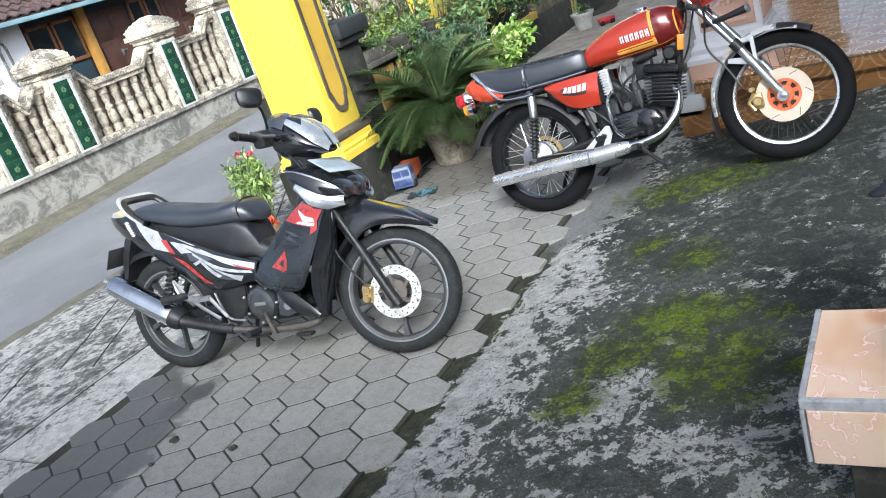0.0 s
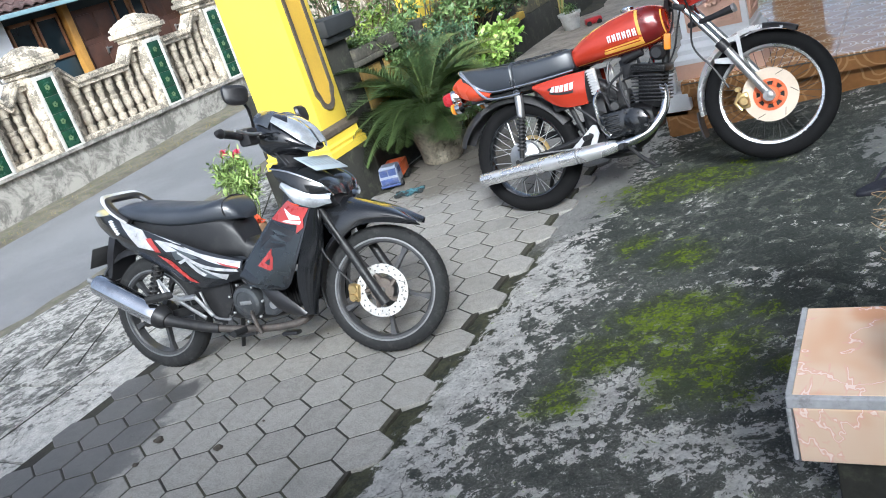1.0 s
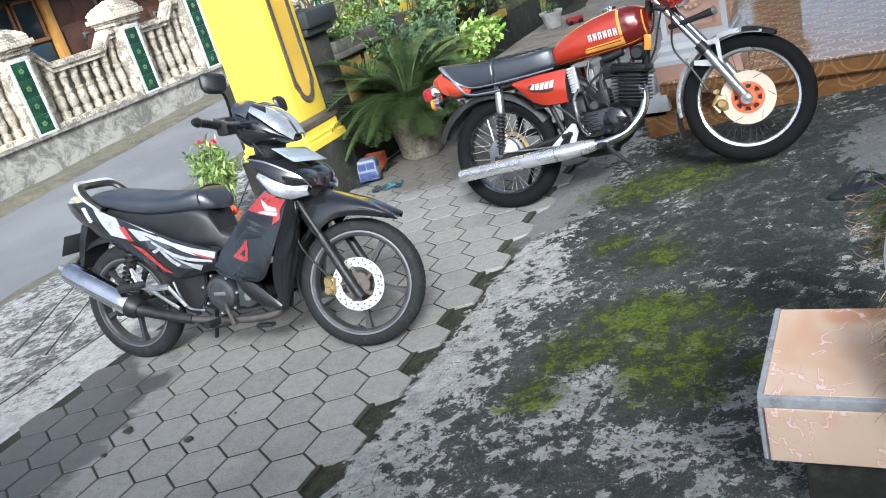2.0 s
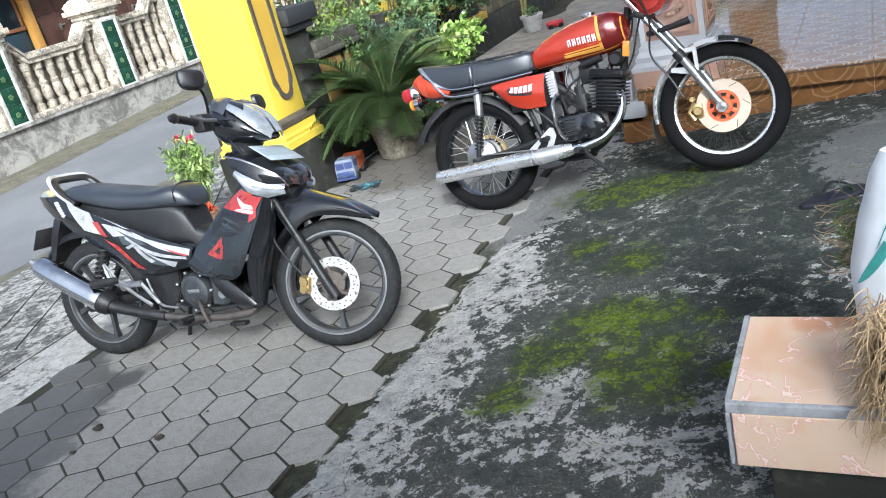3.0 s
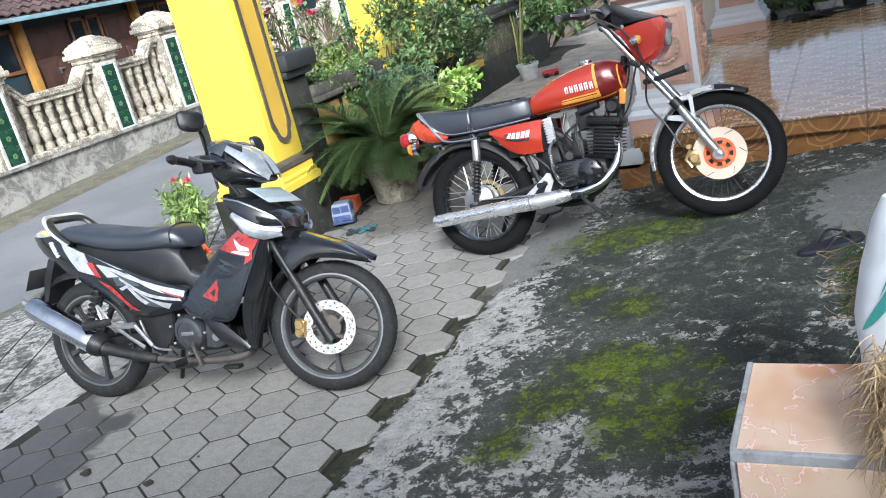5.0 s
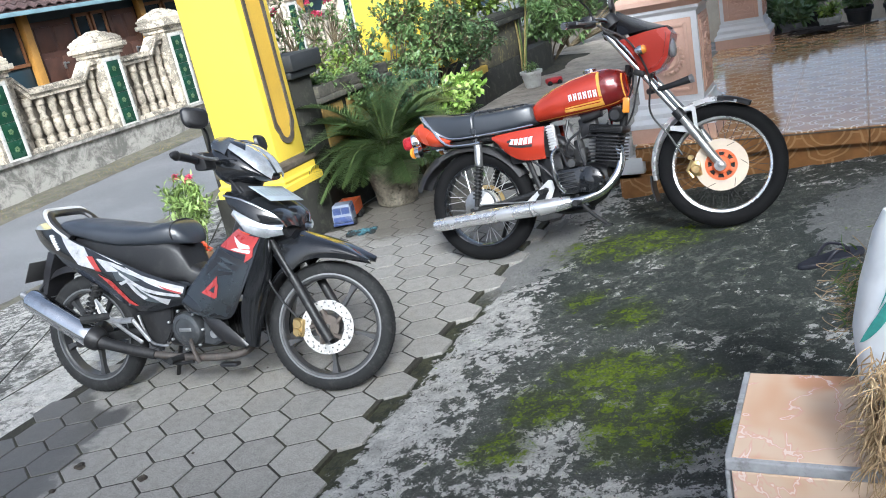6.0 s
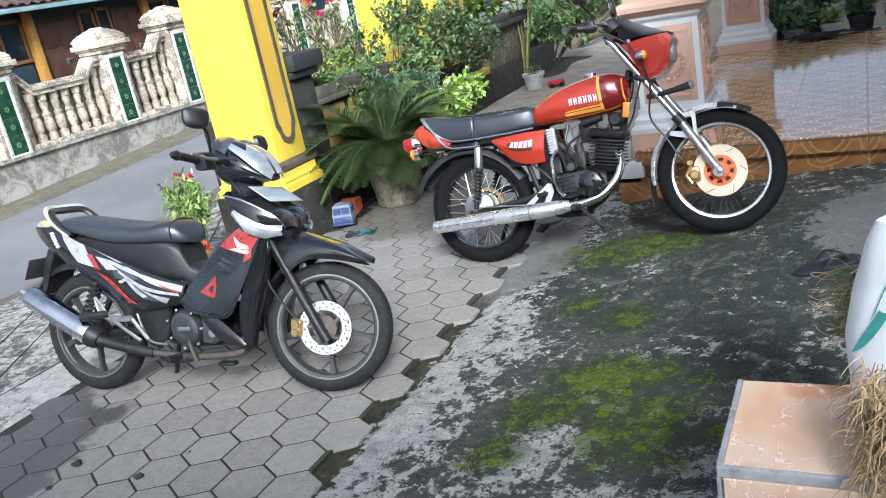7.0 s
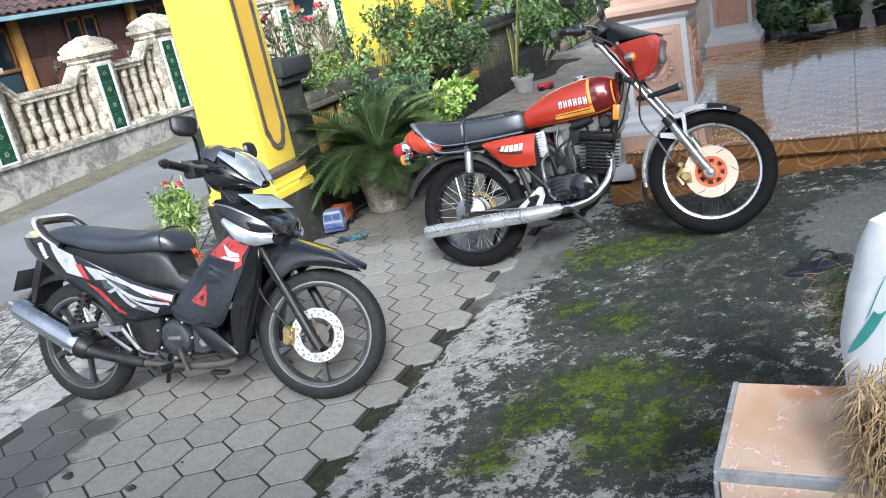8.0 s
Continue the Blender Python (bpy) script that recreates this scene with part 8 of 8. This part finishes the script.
# sandal
def sandal():
    t = thing("sandal", "dark navy rubber flip-flop lying on the yard", "sandal", pose(-.16, 3.25, .153, 0, -5.7, 24))
    out = []
    for k in range(32):
        a = 2 * math.pi * k / 32
        c, s = math.cos(a), math.sin(a)
        w = .046 + .010 * c - .012 * max(0, 1 - abs(c + .1) / .35)
        out.append((.13 * c, w * s + .006 * c))
    bm = bmesh.new()
    rings(bm, [[(x * k, y * k, z) for x, y in out] for k, z in ((.96, 0), (1, .004), (1, .016), (.97, .021))])
    part("sole", bm, plain("navy_rubber", (.010, .011, .018), .6, var=.25, scale=25, bump=.3), t)
    for s in (-1, 1):
        part("strap", tube(bmesh.new(), curve([(.075, 0, .02), (.06, s * .018, .045), (.01, s * .045, .055), (-.035, s * .045, .018)], 6), .007, 8, flat=.5), plain("navy_strap", (.012, .012, .02), .5, var=.2), t, "rubber strap")
    return t


sandal()

# red net on a brick by the pillar
lone("brick_block", boxes((-4.22, 3.79, -.05, -3.95, 3.92, .075), bevel=.008), plain("brown_brick", (.22, .13, .07), .9, var=.3, scale=12, bump=.5), "brown brick at the pillar foot", "brick")
random.seed(91)
bm = bmesh.new()
for _k in range(26):
    p = Vector((rnd(-.09, .09), rnd(-.05, .05), rnd(.0, .05)))
    tube(bm, curve([p, p + rdir() * .05, p + rdir() * .06 + Vector((0, 0, .01))], 4), .006, 5)
for v in bm.verts:
    v.co.z = max(v.co.z, .001)
lone("red_net", bm, plain("red_net", (.55, .07, .02), .6, var=.35, scale=30, bump=.2), "tangled red net lying on the brick", "net", pose(-4.06, 3.855, .075))

# sack of cut grass on the seat block
sack = thing("sack", "white woven sack with teal print stuffed with cut grass", "sack", pose(.13, 1.70, .48))
random.seed(101)
bm = bmesh.new()
rs = []
for k in range(19):
    f = k / 18
    z = -.03 + f * .42
    r = .185 * (1 - .45 * max(0, f - .55) ** 1.6 * 2.2) * (.90 + .1 * math.sin(f * 3.1))
    ring = []
    for i in range(36):
        a = 2 * math.pi * i / 36
        w = 1 + .10 * noise.noise((math.cos(a) * 1.4, math.sin(a) * 1.4, f * 2.3)) + .035 * noise.noise((math.cos(a) * 5, math.sin(a) * 5, f * 6))
        ring.append((r * w * math.cos(a), .80 * r * w * math.sin(a) + .05 * f, z + .02 * noise.noise((a, f * 3, 2))))
    rs.append(ring)
rings(bm, rs)
_g = Nodes("woven_sack")
_wv = _g.t.nodes.new("ShaderNodeTexChecker")
_wv.inputs["Scale"].default_value = 420
_g.link(_g.pos, _wv.inputs["Vector"])
_g.bump(_g.math("ADD", _wv.outputs["Fac"], _g.noise(20, 3, .5)), .2, .002)
body_sack = part("sack_body", bm, _g.done(_g.shade((.78, .80, .82), _g.ramp(_g.noise(7, 4, .6), .3, .7, .9, 1.08)), .5), sack)
M_TEALPRINT = plain("teal_print", (.06, .30, .26), .5, var=.25, scale=30, bump=.1)
M_GREYPRINT = plain("grey_print", (.14, .16, .19), .5, var=.2, scale=30, bump=.1)


def sack_pt(a, f, off=.004):
    k = min(max(f, 0), 1) * 18
    i = min(int(k), 17)
    b = (a % (2 * math.pi)) / (2 * math.pi) * 36
    j = int(b) % 36
    q = lambda m, n: Vector(rs[m][n % 36])
    p0 = q(i, j).lerp(q(i, j + 1), b - int(b))
    p1 = q(i + 1, j).lerp(q(i + 1, j + 1), b - int(b))
    p = p0.lerp(p1, k - i)
    return p + Vector((p.x, p.y, 0)).normalized() * off


def print_band(pts, w0, w1, mt, name):
    """A printed stroke along points of (angle, height)."""
    bm = bmesh.new()
    n = len(pts)
    row = []
    for i, (a, f) in enumerate(pts):
        w = (w0 + (w1 - w0) * i / (n - 1))
        row.append([bm.verts.new(sack_pt(a + s * w * .5, f + s * w * .35)) for s in (-1, -.5, 0, .5, 1)])
    for p, q in zip(row, row[1:]):
        for i in range(4):
            bm.faces.new((p[i], p[i + 1], q[i + 1], q[i]))
    part(name, bm, mt, body_sack)


_c = 3.75
print_band([(_c + .05 + .5 * f, .62 + .28 * math.sin(f * 2.0)) for f in span(0, 1, 12)], .05, .10, M_TEALPRINT, "teal_curve")
print_band([(_c - .02 + .55 * f, .55 + .33 * f * f) for f in span(0, 1, 12)], .30, .02, M_TEALPRINT, "teal_leaf")
print_band([(_c - .05 + .08 * math.cos(a), .20 + .04 * math.sin(a)) for a in span(0, 6.28, 16)], .03, .03, M_TEALPRINT, "teal_ring")
print_band([(_c + .5 + .05 * f, .28 + .1 * f) for f in span(0, 1, 4)], .22, .22, M_GREYPRINT, "grey_block")

# roots hanging at the front of the bundle
M_ROOT = leafmat("root_fibre", (.24, .16, .08), (.52, .38, .22), .9)


def fibres(name, label, cat, n, c, sx, sy, sz, ln, seed, mt, dirv, r=.0022, bend=.5):
    random.seed(seed)
    t = thing(name, label, cat, Matrix.Translation(c))
    bm = bmesh.new()
    for _ in range(n):
        p = Vector([min(max(random.gauss(0, w), -1.7 * w), 1.7 * w) for w in (sx, sy, sz)])
        d = (Vector(dirv) + rdir() * .9).normalized()
        pts = [p]
        for i in range(5):
            d = (d + rdir() * .45 + Vector((0, 0, -bend * .25))).normalized()
            pts.append(pts[-1] + d * ln * rnd(.5, 1.3) / 5)
        tube(bm, curve(pts, 2), [r * (1 - .07 * i) for i in range(11)], 4, cap=False)
    ob = part("fibre_tangle", bm, mt, t)
    tagged(ob, kind="stuff")
    return t


_root = fibres("root_bundle", "tangled brown root bundle resting on the seat block", "roots", 2600, (.085, 1.47, .56), .066, .055, .060, .085, 111, M_ROOT, (-.3, -.4, -.8), .0015, 1.0)
bm = body(bmesh.new(), [(-.095, 0, -.01, .045, .05, 2), (-.06, 0, -.005, .08, .078, 2), (.03, 0, .0, .09, .085, 2), (.10, 0, .0, .06, .06, 2)], 20)
part("core", bm, plain("root_core", (.12, .08, .04), .95, var=.5, scale=30, bump=.8, fine=60), _root)
_gr = fibres("grass_stalks", "green and straw grass stalks lying behind the sack", "grass", 60, (-.045, 1.84, .66), .018, .03, .05, .05, 112, M_GRASSB, (-.7, .5, .0), .0022)
random.seed(113)
bm = bmesh.new()
for _ in range(70):
    p = Vector((rnd(-.03, .04), rnd(-.04, .06), rnd(-.10, .07)))
    d = Vector((-.8, rnd(-.4, .6), rnd(-.6, .4)))
    pts = [p]
    for i in range(4):
        d = (d + rdir() * .5).normalized()
        pts.append(pts[-1] + d * rnd(.008, .026))
    tube(bm, curve(pts, 2), .0009, 4, cap=False)
tagged(part("straw", bm, M_ROOT, _gr), kind="stuff")

# rope heap on the porch floor
random.seed(121)
bm = bmesh.new()
for _ in range(34):
    tube(bm, curve([(random.gauss(0, .10), random.gauss(0, .05), rnd(.008, .06)) for _k in range(5)], 5), .006, 5)
tube(bm, curve([(.1, 0, .01), (.3, .06, .01), (.5, .16, .01)], 5), .008, 5)
for v in bm.verts:
    v.co.z = max(v.co.z, .001)
lone("rope", bm, plain("black_rope", (.035, .032, .03), .9, var=.4, scale=30, bump=.4), "heap of dark rope on the porch tiles", "rope", pose(-.40, 8.2, .341))

# small red toy on the path
_t = thing("red_toy", "small red plastic toy on the path", "toy", pose(-3.33, 9.45, 0, 0, 0, 30))
part("toy_body", boxes((-.10, -.05, .02, .10, .05, .09), bevel=.02), plain("red_toy_plastic", (.45, .02, .03), .4, var=.2), _t)
for _x in (-.06, .06):
    _b = bmesh.new()
    lathe(_b, [(.02, -.06), (.03, -.05), (.03, .05), (.02, .06)], (_x, 0, .03), "y", 14)
    part("wheel", _b, M_RUBBER, _t)


# crumbs of dirt dropped on the paving
def clod(seed, u, v, r, label, material):
    random.seed(seed)
    bm = bmesh.new()
    for k in range(3):
        c = Vector((rnd(-r, r), rnd(-r, r), 0)) * (.9 if k else 0)
        q = bmesh.ops.create_icosphere(bm, subdivisions=2, radius=r * rnd(.5, .9))
        for w in q["verts"]:
            w.co = w.co * (1 + .4 * noise.noise(w.co * 70 + Vector((seed, k, 0)))) + c
            w.co.z = max(w.co.z * .55 + r * .25, 0)
    lone("dirt_clod", bm, material, label, "dirt", pose(u, v, -.001), "clods on the paving")


M_CLOD = plain("dark_dirt", (.05, .042, .032), .95, var=.5, scale=40, bump=.8, fine=160)
clod(200, -2.731, 1.707, 0.022, "small dark clod of dirt on the paving", M_CLOD)
clod(201, -2.379, 1.683, 0.022, "small dark clod of dirt on the paving", M_CLOD)
clod(202, -2.710, 1.556, 0.014, "small dark clod of dirt on the paving", M_CLOD)
clod(203, -2.301, 1.866, 0.006, "small dark clod of dirt on the paving", M_CLOD)
clod(204, -2.439, 2.518, 0.005, "small dark clod of dirt on the paving", M_CLOD)

# ---- paving stones, one by one ----
random.seed(11)
HEX_MESH = hex_mesh("paving_stone")
_la = math.radians(.49)
_eu, _ev = (math.cos(_la) * HEX, math.sin(_la) * HEX), (math.cos(_la + 2 * math.pi / 3) * HEX, math.sin(_la + 2 * math.pi / 3) * HEX)
_c0 = (-2.6255 + .0988, 2.0166 + .057)
_rest = bmesh.new()
for _j in range(-16, 70):
    for _i in range(-30, 60):
        u, v = _c0[0] + _i * _eu[0] + _j * _ev[0], _c0[1] + _i * _eu[1] + _j * _ev[1]
        edge = -3.36 if v < 4.05 else -3.30
        if not (edge - .02 < u < -1.70 and -.6 < v < 8.2):
            continue
        tilt = pose(u, v, random.uniform(-.0006, .0008), random.uniform(-.18, .18), random.uniform(-.18, .18), .49 + random.uniform(-.8, .8))
        if 1.0 < v < 6.2:
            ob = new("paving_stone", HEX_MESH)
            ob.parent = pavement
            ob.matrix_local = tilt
        else:
            n0 = len(_rest.verts)
            _rest.from_mesh(HEX_MESH)
            _rest.verts.ensure_lookup_table()
            for vv in _rest.verts[n0:]:
                vv.co = tilt @ vv.co
part("far_paving_stones", _rest, M_PAVER, pavement, "grey hexagonal stones", smooth=False, kind="stuff")
